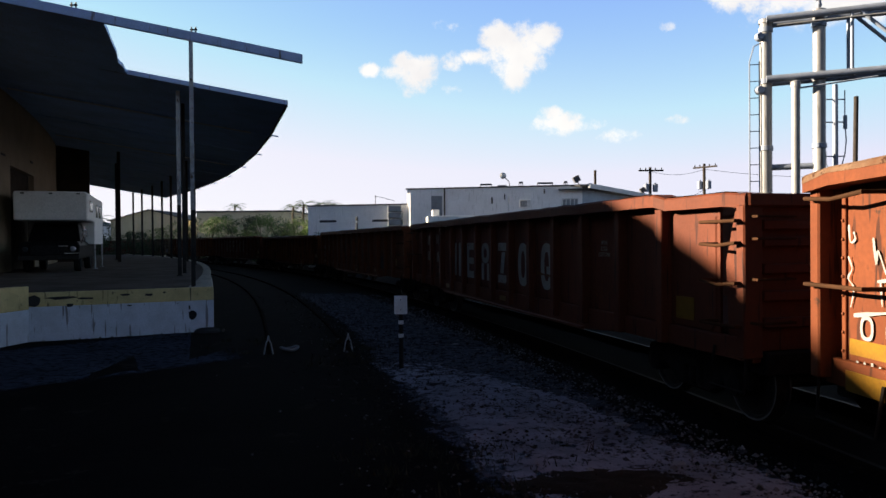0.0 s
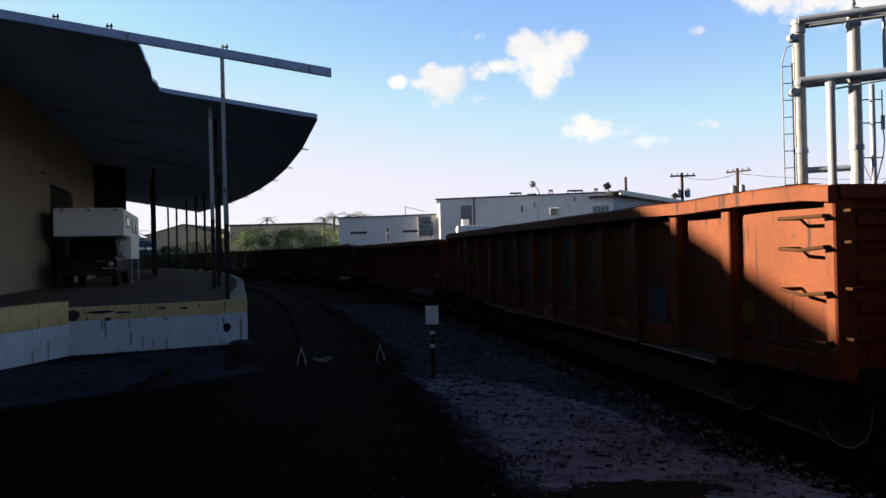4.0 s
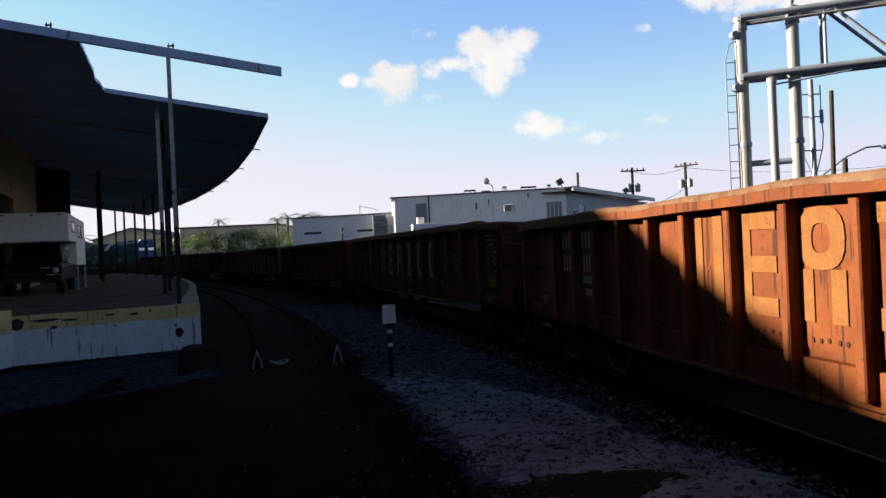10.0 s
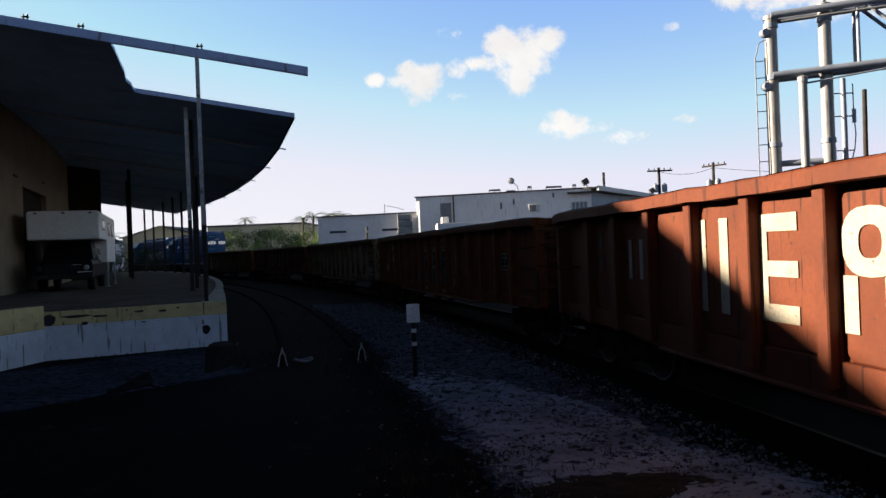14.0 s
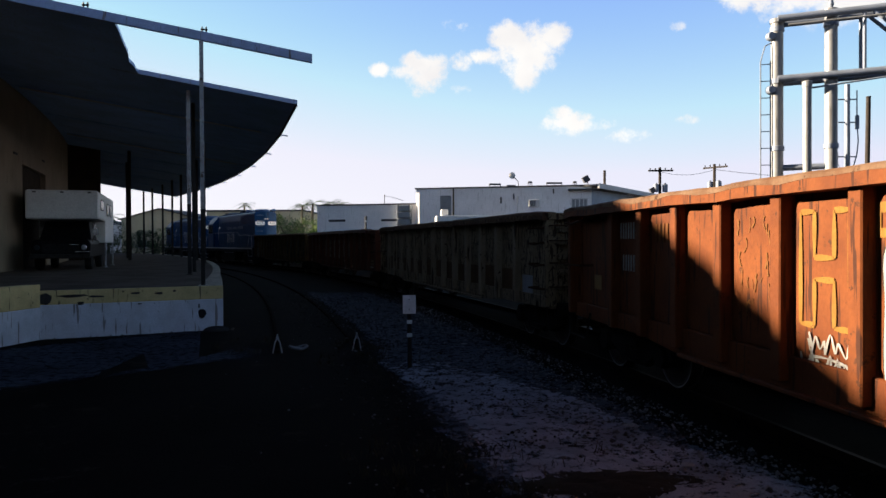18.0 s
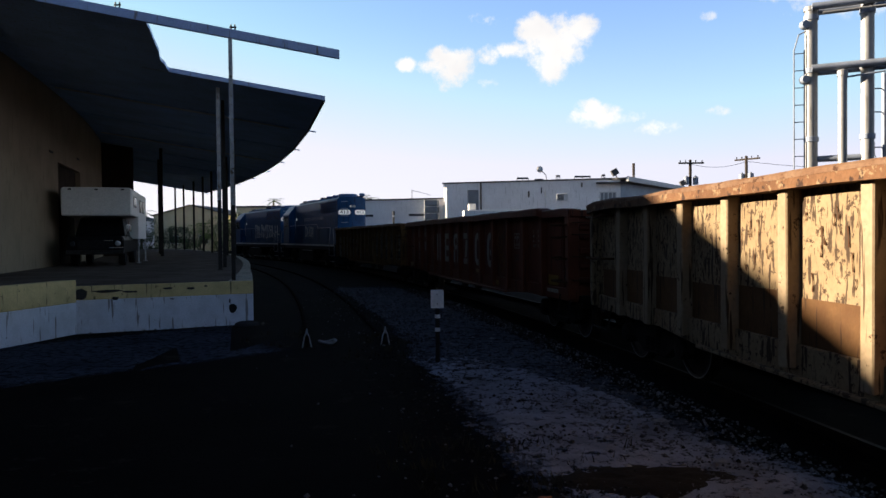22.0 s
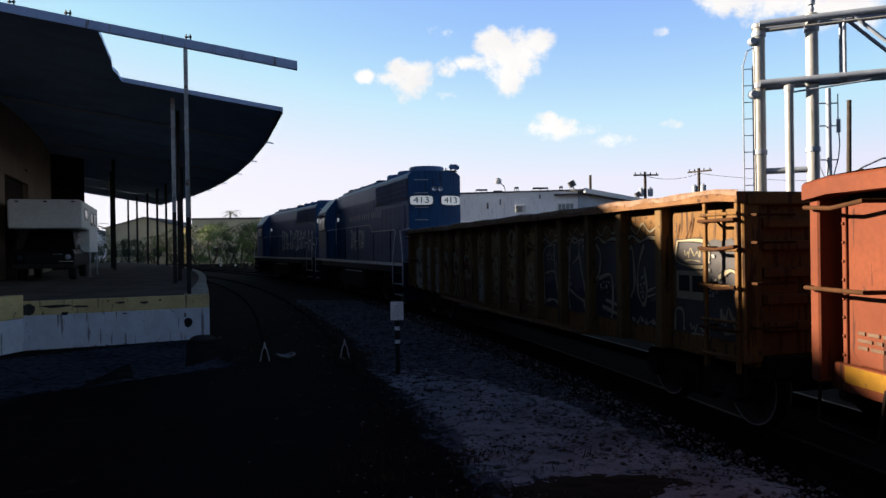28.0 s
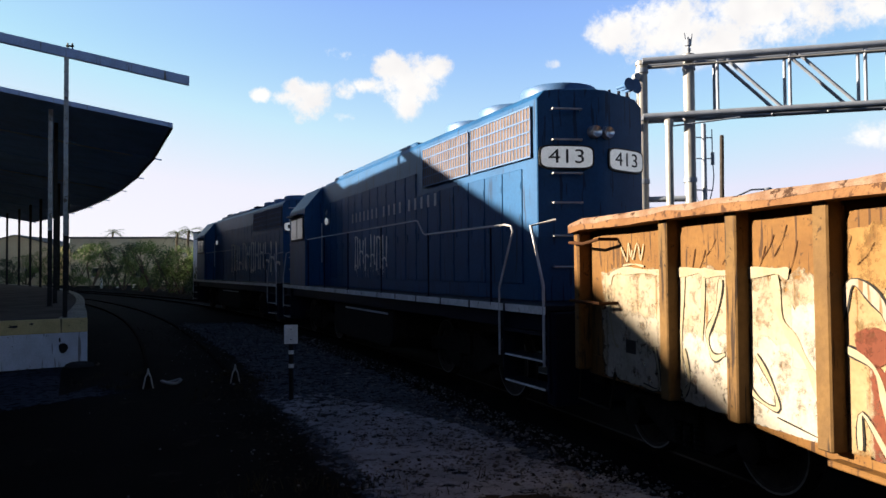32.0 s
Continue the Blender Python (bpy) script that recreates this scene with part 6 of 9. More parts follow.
for i in range(5):
    scratches(c, 4, (0, 0), 91 + i, M["letter_faded"], -1.05)
mark_bars(c, panel_x(11), 2.12, 2, 0.24, 0.30, M["letter"])
mark_bars(c, panel_x(11), 1.64, 2, 0.22, 0.30, M["letter"])
lettering("LD. LMT.", 0.085, panel_x(11), 1.32, M["letter"], c, label="stencilled white words")
lettering("LT. WT.", 0.085, panel_x(11), 1.16, M["letter"], c, label="stencilled white words")
mark_bars(c, panel_x(10), 2.12, 2, 0.24, 0.30, M["letter"])
mark_bars(c, panel_x(10), 1.64, 2, 0.22, 0.30, M["letter"])
r = random.Random(77)
for k in range(11):
    x, z, w, h = panel_x(2) + r.uniform(-0.22, 0.22), 1.15 + 0.095 * k, r.uniform(0.06, 0.15), r.uniform(0.07, 0.16)
    t0 = r.uniform(0, 6.28)
    stroke([(x + w * math.cos(t0 + 0.8 * q) + 0.02 * q, z + h * math.sin(t0 + 0.8 * q)) for q in range(r.choice((5, 6, 8)))], r.choice((0.02, 0.032, 0.045)), M["letter_ghost"] if k % 3 else M["letter_faded"], c, name="spray_tag", label="sprayed scrawl")
for k in range(2):
    scribble(c, panel_x(2) + 0.05 * (k % 3 - 1), 1.95 - 0.55 * k, 0.60, 0.34, 0.03, M["letter_ghost"] if k % 2 else M["letter_faded"], 95 + k, 5)
stroke([(panel_x(2) + 0.3, 1.3), (panel_x(2) + 0.25, 1.05), (panel_x(2) - 0.1, 0.98), (panel_x(2) - 0.4, 1.0)], 0.025, M["tag_cream"], c)
yellow_marks(c, [(panel_x(0) - 0.95, 1.10, 0.5, 0.2), (panel_x(12) + 0.3, 0.90, 0.6, 0.14), (panel_x(4), 1.05, 0.4, 0.1), (panel_x(2) + 0.5, 0.84, 0.5, 0.12)])
mark_bars(c, panel_x(0) - 1.0, 0.90, 7, 0.06, 0.07, M["letter"], 1.387)
stencil_block(c, panel_x(12) + 0.3, 1.25, 3, 0.36, M["letter_faded"], size=0.028, gap=0.03, seed=85)
cars.append(c)

# car I: weathered yellow, covered in spray paint
c = gondola("weathered yellow open gondola car covered in spray paint", M["car_yellow"], M["chord_pale"], 0.0, 9, 0.0, 2.14, 0.965, 14, 0.07, 1.340, post_paint=M["yellow_post"], slot=False, chord_paint=M["sandy_chord"], chord_h=0.105)
W = M["tag_ivory"]


def wavy(x, z0, z1, mat, label, seed, w=0.90, y=PANEL_Y + 0.004):
    """A sprayed field with an uneven upper edge."""
    r = random.Random(seed)
    n = 9
    pts = [(-w / 2, z0), (w / 2, z0)] + [(w / 2 - w * k / n, z1 + r.uniform(-0.06, 0.06)) for k in range(n + 1)]
    shape(pts, x, 0.0, mat, c, y, "spray_fill", label)


def dots(x0, x1, z0, z1, n, seed):
    r = random.Random(seed)
    for _ in range(n):
        q = r.uniform(0.022, 0.038)
        shape(oval(q, q, 7), r.uniform(x0, x1), r.uniform(z0, z1), M["tag_white"], c, PANEL_Y + 0.022, "spray_dot", "", thick=0.002)


def rust_runs(x, z0, z1, n, seed):
    r = random.Random(seed)
    for _ in range(n):
        q, z = x + r.uniform(-0.40, 0.40), r.uniform(z0 + 0.15, z1)
        h = r.uniform(0.12, 0.4)
        stroke([(q, z), (q + 0.05, z - h * 0.5), (q + 0.14, z - h)], r.uniform(0.006, 0.015), M["car_inner"], c, PANEL_Y + 0.006, "rust_run", "dark rust run")


D = M["tag_black"]
# a bolted ladder at the near end
lad = new("side_ladder")
lad.parent = c
lad["label"] = "bolted yellow steel ladder"
for u in (0.04, 0.56):
    bm = bmesh.new()
    box(bm, -BODY + u, -BODY + u + 0.05, 1.50, 1.535, 0.70, TOP - 0.10)
    part("ladder_rail", bm, M["car_yellow"], lad, bevel=0.005)
for z in (0.85, 1.20, 1.55, 1.92, 2.28):
    bm = bmesh.new()
    tube(bm, [(-BODY + 0.02, 1.545, z), (-BODY + 0.63, 1.545, z)], 0.018, 8)
    part("rung", bm, M["car_yellow"], lad)
# the near end: a white panel and scrawls by the ladder
x = 1.60 - HALF
wavy(x - 0.3, 0.98, 2.0, M["tag_grey"], "grey sprayed fill", 400, 1.3)
outlined(c, [(x + 0.30, 2.02), (x + 0.30, 1.78), (x - 0.24, 1.74), (x - 0.24, 2.0), (x + 0.30, 2.02)], 0.035, W)
scribble(c, x + 0.02, 1.88, 0.36, 0.14, 0.02, W, 440, 3)
shape(rect(-0.29, 0.29, -0.16, 0.16), x + 0.03, 1.52, W, c, PANEL_Y + 0.020, "data_panel", "white data panel")
for u in (-0.13, 0.13):
    shape(rect(u - 0.10, u + 0.10, -0.07, 0.11), x + 0.03, 1.52, D, c, PANEL_Y + 0.025, "data_field", "black data field")
dots(x - 0.44, x - 0.28, 1.4, 1.95, 14, 441)
outlined(c, [(x + 0.36, 0.98), (x + 0.34, 1.22), (x + 0.20, 1.22), (x + 0.18, 1.0)], 0.05, W)
scribble(c, x - 0.12, 1.05, 0.4, 0.12, 0.025, W, 442, 3)
scribble(c, x - 0.72, 1.2, 0.45, 0.26, 0.04, W, 401, 4)
outlined(c, [(x - 0.46, 1.62), (x - 0.7, 1.70), (x - 0.92, 1.5), (x - 0.9, 1.32)], 0.05, W)
rust_runs(x, 2.05, 2.3, 6, 402)
# grey and white lettering over four panels
for j in range(4):
    x = panel_x(j)
    wavy(x, 0.97, 2.02, M["tag_grey"], "grey sprayed fill", 410 + j, 0.86)
    wavy(x, 0.97, 1.32 + 0.06 * (j % 2), M["tag_navy"], "dark blue sprayed fill", 420 + j, 0.8, PANEL_Y + 0.009)
    rust_runs(x, 2.0, 2.32, 6, 430 + j)
    outlined(c, [(x + 0.45, 2.05), (x + 0.3, 2.10), (x + 0.12, 2.02), (x - 0.1, 2.07), (x - 0.45, 2.03)], 0.045, W)
    stroke([(x + 0.35, 2.22), (x + 0.2, 2.12), (x + 0.05, 2.25), (x - 0.12, 2.14), (x - 0.3, 2.22)], 0.025, W, c)
x = panel_x(0)
outlined(c, [(x + 0.38, 1.95), (x + 0.30, 1.9), (x + 0.26, 1.5), (x + 0.36, 1.3)], 0.06, W)
outlined(c, [(x + 0.02, 1.98), (x + 0.16, 1.7), (x + 0.18, 1.4), (x + 0.05, 1.22), (x - 0.04, 1.4), (x + 0.02, 1.7)], 0.055, W)
outlined(c, [(x - 0.05, 1.40), (x - 0.25, 1.46), (x - 0.40, 1.52)], 0.04, W)
outlined(c, [(x - 0.05, 1.33), (x - 0.25, 1.38), (x - 0.40, 1.43)], 0.03, W)
dots(x + 0.02, x + 0.12, 1.3, 1.6, 12, 443)
scribble(c, x, 1.02, 0.7, 0.12, 0.03, M["tag_pale"], 444, 5)
x = panel_x(1)
outlined(c, [(x + 0.38, 2.0), (x + 0.24, 1.85), (x + 0.28, 1.6), (x + 0.38, 1.5)], 0.06, W)
shape(rect(-0.20, 0.12, -0.14, 0.10), x + 0.10, 1.42, D, c, PANEL_Y + 0.014, "spray_fill", "black sprayed fill")
outlined(c, [(x + 0.32, 1.5), (x - 0.08, 1.56), (x - 0.10, 1.1), (x - 0.06, 0.98)], 0.06, W)
dots(x - 0.02, x + 0.26, 1.32, 1.5, 16, 445)
outlined(c, [(x - 0.34, 1.6), (x - 0.30, 1.2), (x - 0.36, 0.98)], 0.07, W)
outlined(c, [(x + 0.1, 1.22), (x - 0.28, 1.16)], 0.05, W)
outlined(c, [(x + 0.2, 1.12), (x - 0.28, 1.04)], 0.06, W)
x = panel_x(2)
outlined(c, [(x + 0.38, 1.98), (x + 0.32, 1.7), (x + 0.37, 1.3), (x + 0.32, 1.0)], 0.06, W)
outlined(c, [(x + 0.30, 1.75), (x + 0.26, 2.05), (x + 0.05, 2.08), (x - 0.02, 1.85), (x + 0.2, 1.7)], 0.05, W)
outlined(c, [(x - 0.02, 1.86), (x - 0.14, 1.5), (x - 0.24, 1.28), (x - 0.2, 1.1), (x - 0.28, 0.98)], 0.075, W)
outlined(c, [(x + 0.32, 1.30), (x + 0.1, 1.22), (x - 0.22, 1.14)], 0.05, W)
dots(x - 0.20, x - 0.02, 1.9, 2.05, 8, 446)
dots(x + 0.28, x + 0.36, 1.25, 1.5, 8, 447)
x = panel_x(3)
outlined(c, [(x + 0.36, 1.0), (x + 0.38, 1.5), (x + 0.36, 1.92), (x - 0.1, 2.0)], 0.05, W)
scribble(c, x + 0.12, 1.84, 0.36, 0.14, 0.018, W, 448, 3)
outlined(c, [(x + 0.34, 1.52), (x + 0.1, 1.56), (x - 0.08, 1.56)], 0.05, W)
outlined(c, [(x - 0.06, 2.0), (x - 0.08, 1.6), (x - 0.18, 1.25)], 0.05, W)
dots(x - 0.22, x - 0.12, 1.4, 1.95, 16, 449)
outlined(c, [(x + 0.3, 1.06), (x, 1.10), (x - 0.25, 1.04)], 0.06, W)
# figures on bare panels
C = M["tag_cream"]
for j, up in ((4, 0.0), (5, 0.28), (6, 0.25), (7, 0.25)):
    x = panel_x(j)
    wavy(x, 0.99, 2.30, M["wash_yellow"], "faded yellow paint", 540 + j, 0.82, PANEL_Y + 0.002)
    rust_runs(x, 1.1, 2.3, 7, 450 + j)
    for v in (1.56 - 0.05 * up, 1.32 - 0.05 * up) if j != 5 else ():
        shape(oval(0.34, 0.27), x + 0.05, v, C, c, PANEL_Y + 0.012, "painted_ring", "pale painted ring", oval(0.15, 0.11))
    if j == 5:
        outlined(c, [(x - 0.14, 2.12), (x, 2.28), (x + 0.18, 2.2), (x + 0.2, 1.95), (x + 0.04, 1.82), (x - 0.14, 1.9)], 0.11, C, False)
        shape(rect(-0.2, 0.2, -0.05, 0.05), x, 1.70, C, c, PANEL_Y + 0.012, "painted_mark")
        outlined(c, [(x + 0.14, 1.62), (x - 0.06, 1.58), (x - 0.16, 1.42), (x - 0.04, 1.28), (x + 0.16, 1.34)], 0.10, C, False)
    elif j > 5:
        # an open letter: two uprights joined below, with a smaller hook inside
        w = 0.045 if j == 6 else 0.035
        stroke([(x + 0.20, 2.26), (x + 0.22, 1.76), (x - 0.20, 1.72)], 0.09 * (1 if j == 6 else 0.8), C, c, PANEL_Y + 0.012)
        stroke([(x + 0.14, 2.10), (x + 0.02, 2.10), (x + 0.02, 1.92), (x - 0.14, 1.92), (x - 0.14, 2.06), (x + 0.02, 2.08)], w, C, c, PANEL_Y + 0.012)
        shape(rect(0.02, 0.22, 0, 0.12), x, 2.16, C, c, PANEL_Y + 0.012, "painted_mark", "pale painted mark")
    scribble(c, x + 0.05, 1.08, 0.5, 0.26, 0.02, M["tag_pale"], 460 + j, 3)
    scribble(c, x - 0.30, 1.30, 0.14, 0.5, 0.012, D if j == 6 else C, 464 + j, 4)
x = panel_x(4)
wavy(x - 0.40, 0.97, 1.9, M["tag_green"], "dark green sprayed fill", 466, 0.16)
dots(x - 0.46, x - 0.33, 1.0, 1.9, 26, 467)
outlined(c, [(x - 0.44, 2.0), (x - 0.30, 1.9), (x - 0.31, 1.6), (x - 0.26, 1.4), (x - 0.2, 1.15), (x - 0.28, 0.98)], 0.04, W)
x = panel_x(7)
wavy(x - 0.08, 0.77, 1.50, M["wash_white"], "whitewash sprayed fill", 468, 0.76, PANEL_Y + 0.008)
outlined(c, [(x + 0.44, 1.85), (x + 0.32, 1.5), (x + 0.25, 1.2), (x + 0.32, 0.92)], 0.035, W)
# pale lettering with red-brown eyes
for j in (8, 9, 10):
    x, k = panel_x(j), j - 8
    rust_runs(x, 1.75, 2.3, 7, 470 + j)
    wavy(x, 1.50, 2.28, M["wash_yellow"], "faded yellow paint", 540 + j, 0.78, PANEL_Y + 0.002)
    wavy(x, 0.76, 1.74 + 0.06 * k, M["wash_cream"], "cream sprayed fill", 480 + j, 0.94)
    wavy(x + 0.1 - 0.1 * k, 0.76, 1.36, M["wash_pale"], "whitewash sprayed fill", 484 + j, 0.70, PANEL_Y + 0.008)
    outlined(c, [(x + 0.46, 1.62), (x + 0.34, 1.78 + 0.05 * k), (x + 0.12, 1.74), (x + 0.0, 1.60 - 0.03 * k), (x - 0.16, 1.74), (x - 0.46, 1.80 - 0.06 * k)], 0.08, M["tag_pale"])
    shape([(-0.34, 0.02), (-0.20, 0.09), (-0.04, 0.04), (-0.02, -0.10), (-0.16, -0.18), (-0.30, -0.12)], x, 1.62 - 0.05 * k, M["wash_red"], c, PANEL_Y + 0.012, "spray_fill", "red-brown sprayed fill")
    shape([(0.12, -0.04), (0.24, 0.06), (0.42, 0.04), (0.43, -0.14), (0.30, -0.28), (0.16, -0.20)], x, 1.60 + 0.04 * k, M["wash_red"], c, PANEL_Y + 0.012, "spray_fill", "red-brown sprayed fill")
    wavy(x + 0.16 - 0.1 * k, 0.76, 1.24 + 0.06 * k, M["wash_red"], "red-brown sprayed fill", 486 + j, 0.52, PANEL_Y + 0.012)
    outlined(c, [(x - 0.1, 1.36), (x - 0.22, 1.46), (x - 0.36, 1.34), (x - 0.36 + 0.04 * k, 1.10), (x - 0.2, 1.06), (x - 0.12, 1.24)], 0.05, W)
    outlined(c, [(x + 0.40, 1.44), (x + 0.18, 1.34), (x + 0.22 - 0.06 * k, 1.10), (x + 0.05, 0.80)], 0.05, W)
    outlined(c, [(x + 0.30, 0.80), (x + 0.16 + 0.06 * k, 1.04), (x + 0.08, 0.80)], 0.04, W)
    scribble(c, x - 0.16, 1.0, 0.3, 0.3, 0.03, W, 488 + j, 3)
# whitewash at the far end
for j in (11, 12):
    x = panel_x(j)
    rust_runs(x, 1.95, 2.3, 5, 490 + j)
    wavy(x, 0.76, 1.96, M["wash_pale"], "whitewash sprayed fill", 500 + j, 0.96)
    wavy(x - 0.05, 0.76, 1.42, M["wash_white"], "white sprayed fill", 504 + j, 0.86, PANEL_Y + 0.008)
    stroke([(x + 0.48, 1.93), (x + 0.1, 1.95), (x - 0.05, 1.93)] + ([(x - 0.48, 1.94)] if j == 12 else []), 0.085, W, c, PANEL_Y + 0.018)
    rust_runs(x + 0.1, 1.35, 1.8, 6, 510 + j)
x = panel_x(11)
stroke([(x + 0.10, 1.92), (x + 0.04, 1.60), (x - 0.12, 1.42), (x - 0.28, 1.20), (x - 0.38, 0.95), (x - 0.46, 0.78)], 0.085, W, c, PANEL_Y + 0.018)
wavy(x - 0.24, 1.25, 1.72, M["wash_white"], "white sprayed fill", 530, 0.36, PANEL_Y + 0.010)
outlined(c, [(x + 0.42, 1.52), (x + 0.40, 1.10), (x + 0.34, 0.98), (x + 0.10, 0.92), (x + 0.14, 1.08), (x + 0.32, 1.30)], 0.04, W)
stroke([(x + 0.1, 0.86), (x - 0.3, 0.80)], 0.012, D, c)
x = panel_x(12)
stroke([(x + 0.32, 1.90), (x + 0.38, 1.30), (x + 0.34, 0.80)], 0.045, W, c, PANEL_Y + 0.018)
stroke([(x + 0.02, 1.90), (x + 0.06, 1.35)], 0.05, W, c, PANEL_Y + 0.018)
outlined(c, [(x - 0.22, 1.88), (x - 0.16, 1.62), (x - 0.02, 1.40), (x - 0.10, 1.22), (x - 0.26, 1.26)], 0.05, W)
outlined(c, [(x + 0.34, 1.24), (x + 0.26, 0.96), (x + 0.36, 0.82)], 0.05, W)
x = panel_x(13) + 0.3
wavy(x, 0.78, 1.95, M["wash_pale"], "whitewash sprayed fill", 520, 1.4)
wavy(x + 0.05, 0.78, 1.5, M["wash_white"], "white sprayed fill", 521, 1.1, PANEL_Y + 0.008)
stroke([(x + 0.5, 1.80), (x + 0.4, 1.92), (x, 1.95), (x - 0.62, 1.93)], 0.08, W, c, PANEL_Y + 0.018)
stroke([(x + 0.56, 1.70), (x + 0.40, 1.20), (x + 0.30, 1.14)], 0.04, W, c, PANEL_Y + 0.018)
outlined(c, [(x - 0.44, 1.2), (x - 0.50, 0.82), (x - 0.2, 0.80)], 0.03, W)
scribble(c, x - 0.02, 2.14, 0.5, 0.22, 0.02, W, 99, 4)
shape(rect(-0.14, 0.06, -0.07, 0.07), x, 1.16, D, c, PANEL_Y + 0.014, "spray_fill", "black sprayed fill")
cars.append(c)


# ---- the two locomotives ----
def hood_end(bm, x0, x1, w, z0, z1, apex):
    """A hood body with a shallow pointed end and rounded roof edges."""
    c = 0.16
    prof = [(-w, z0), (w, z0), (w, z1 - c), (w - c * 0.8, z1 - 0.03), (w - 2 * c, z1), (-w + 2 * c, z1), (-w + c * 0.8, z1 - 0.03), (-w, z1 - c)]
    rows = [[bm.verts.new((x1, y, z)) for y, z in prof], [bm.verts.new((x0, y, z)) for y, z in prof]]
    skin(bm, rows, caps=False)
    bm.faces.new(rows[0])
    tip = [(apex, 0.10, z0), (apex, -0.10, z0), (apex, 0.10, z1), (apex, -0.10, z1)]
    t = [bm.verts.new(p) for p in tip]
    q = rows[1]
    bm.faces.new((q[1], t[0], t[2], q[4], q[3], q[2]))
    bm.faces.new((t[0], t[1], t[3], t[2]))
    bm.faces.new((t[1], q[0], q[7], q[6], q[5], t[3]))
    bm.faces.new((t[2], t[3], q[5], q[4]))
    bm.faces.new((q[0], t[1], t[0], q[1]))


def locomotive(label, with_name=True):
    loco = thing("locomotive", label, "locomotive", "locomotives")
    Z = 1.50
    bm = bmesh.new()
    box(bm, -8.55, 8.55, -1.50, 1.50, Z - 0.07, Z)
    part("walkway", bm, M["loco_dark"], loco, "dark walkway deck", bevel=0.01)
    bm = bmesh.new()
    box(bm, -8.4, 8.4, -1.40, 1.40, Z - 0.36, Z - 0.07)
    part("frame", bm, M["loco_dark"], loco, "dark underframe", bevel=0.02)
    # white stripe along the sill, in lengths
    for side in (1, -1):
        for i in range(15):
            x = -8.5 + 1.135 * i
            bm = bmesh.new()
            box(bm, x, x + 1.06, side * 1.502, side * 1.512, Z - 0.115, Z - 0.01)
            part("sill_stripe", bm, M["white_stripe"], loco, "white reflective sill stripe")
    # long hood
    hood = loco
    bm = bmesh.new()
    hood_end(bm, -7.43, 5.1, 0.95, Z, 4.62, -7.66)
    part("long_hood", bm, M["loco_blue"], hood, "blue painted hood", bevel=0.012, smooth=0.5)
    # radiator section: screens and shutters
    for side in (1, -1):
        for a, b in ((-7.30, -5.30), (-5.20, -3.10)):
            bm = bmesh.new()
            box(bm, a, b, side * 0.951, side * 0.985, 3.62, 4.36)
            scr = part("radiator_screen", bm, M["grille"], hood, "rusty radiator screen")
            for i in range(21):
                x = a + (b - a) * i / 20
                bm = bmesh.new()
                box(bm, x - 0.008, x + 0.008, side * 0.986, side * 0.992, 3.60, 4.38)
                part("screen_bar", bm, M["fan"], scr)
            for i in range(5):
                z = 3.62 + 0.185 * i
                bm = bmesh.new()
                box(bm, a, b, side * 0.9921, side * 0.997, z - 0.01, z + 0.01)
                part("screen_bar", bm, M["fan"], scr)
        # doors along the hood
        for i, x in enumerate([-7.0 + 0.62 * k for k in range(19)]):
            top = 3.48 if x < -2.8 else 3.95
            bm = bmesh.new()
            box(bm, x, x + 0.595, side * 0.951, side * 0.968, 1.75, top)
            d = part("hood_door", bm, M["loco_blue"], hood, "", bevel=0.008)
            for z in (2.1, 2.75, top - 0.25):
                bm = bmesh.new()
                box(bm, x + 0.02, x + 0.07, side * 0.969, side * 0.976, z - 0.05, z + 0.05)
                part("hinge", bm, M["loco_blue"], d)
            bm = bmesh.new()
            box(bm, x + 0.46, x + 0.52, side * 0.969, side * 0.982, 2.55, 2.70)
            part("latch", bm, M["loco_blue"], d)
    # roof: fans, blister, exhaust
    for x, r in ((-6.55, 0.62), (-5.05, 0.62), (-3.55, 0.62), (1.7, 0.5), (3.0, 0.5)):
        f = thing_part("roof_fan", hood)
        bm = bmesh.new()
        lathe(bm, [(4.60, r * 0.98), (4.66, r), (4.80, r), (4.84, r * 0.95), (4.84, r * 0.86), (4.74, r * 0.84), (4.74, 0.001)], "z", 28, Matrix.Translation((x, 0, 0)))
        part("fan_ring", bm, M["fan"], f, "blue fan housing", smooth=0.7)
    bm = bmesh.new()
    prism(bm, [(-2.2, 4.60), (4.7, 4.60), (4.55, 4.72), (-2.05, 4.72)], -0.72, 0.72)
    part("dynamic_brake_blister", bm, M["loco_blue"], hood, "raised roof casing", bevel=0.03)
    for x0, x1, w, z in ((-0.8, -0.35, 0.28, 4.92), (3.8, 4.6, 0.45, 4.88)):
        bm = bmesh.new()
        box(bm, x0, x1, -w, w, 4.721, z)
        part("exhaust_stack", bm, M["loco_dark"], hood, "dark exhaust box", bevel=0.02)
    # pointed end: rungs, twin headlight, number boards
    for side in (1, -1):
        m_end = Matrix.Translation((-7.545, side * 0.525, 0)) @ Matrix.Rotation(-side * math.atan2(0.23, 0.85), 4, "Z")
        for z in (4.30, 3.85, 3.36, 2.93, 2.45, 2.0):
            if side < 0:
                continue
            bm = bmesh.new()
            tube(bm, [(0.02, -0.22, z), (-0.07, -0.22, z), (-0.07, 0.22, z), (0.02, 0.22, z)], 0.016, 6)
            part("rung", bm, M["handrail"], hood, "grab rung", m=m_end)
        bm = bmesh.new()
        out = oval(0.78, 0.31, 28, 5.0)
        a = [bm.verts.new((-0.028, u, 3.60 + v)) for u, v in oval(0.84, 0.36, 28, 5.0)]
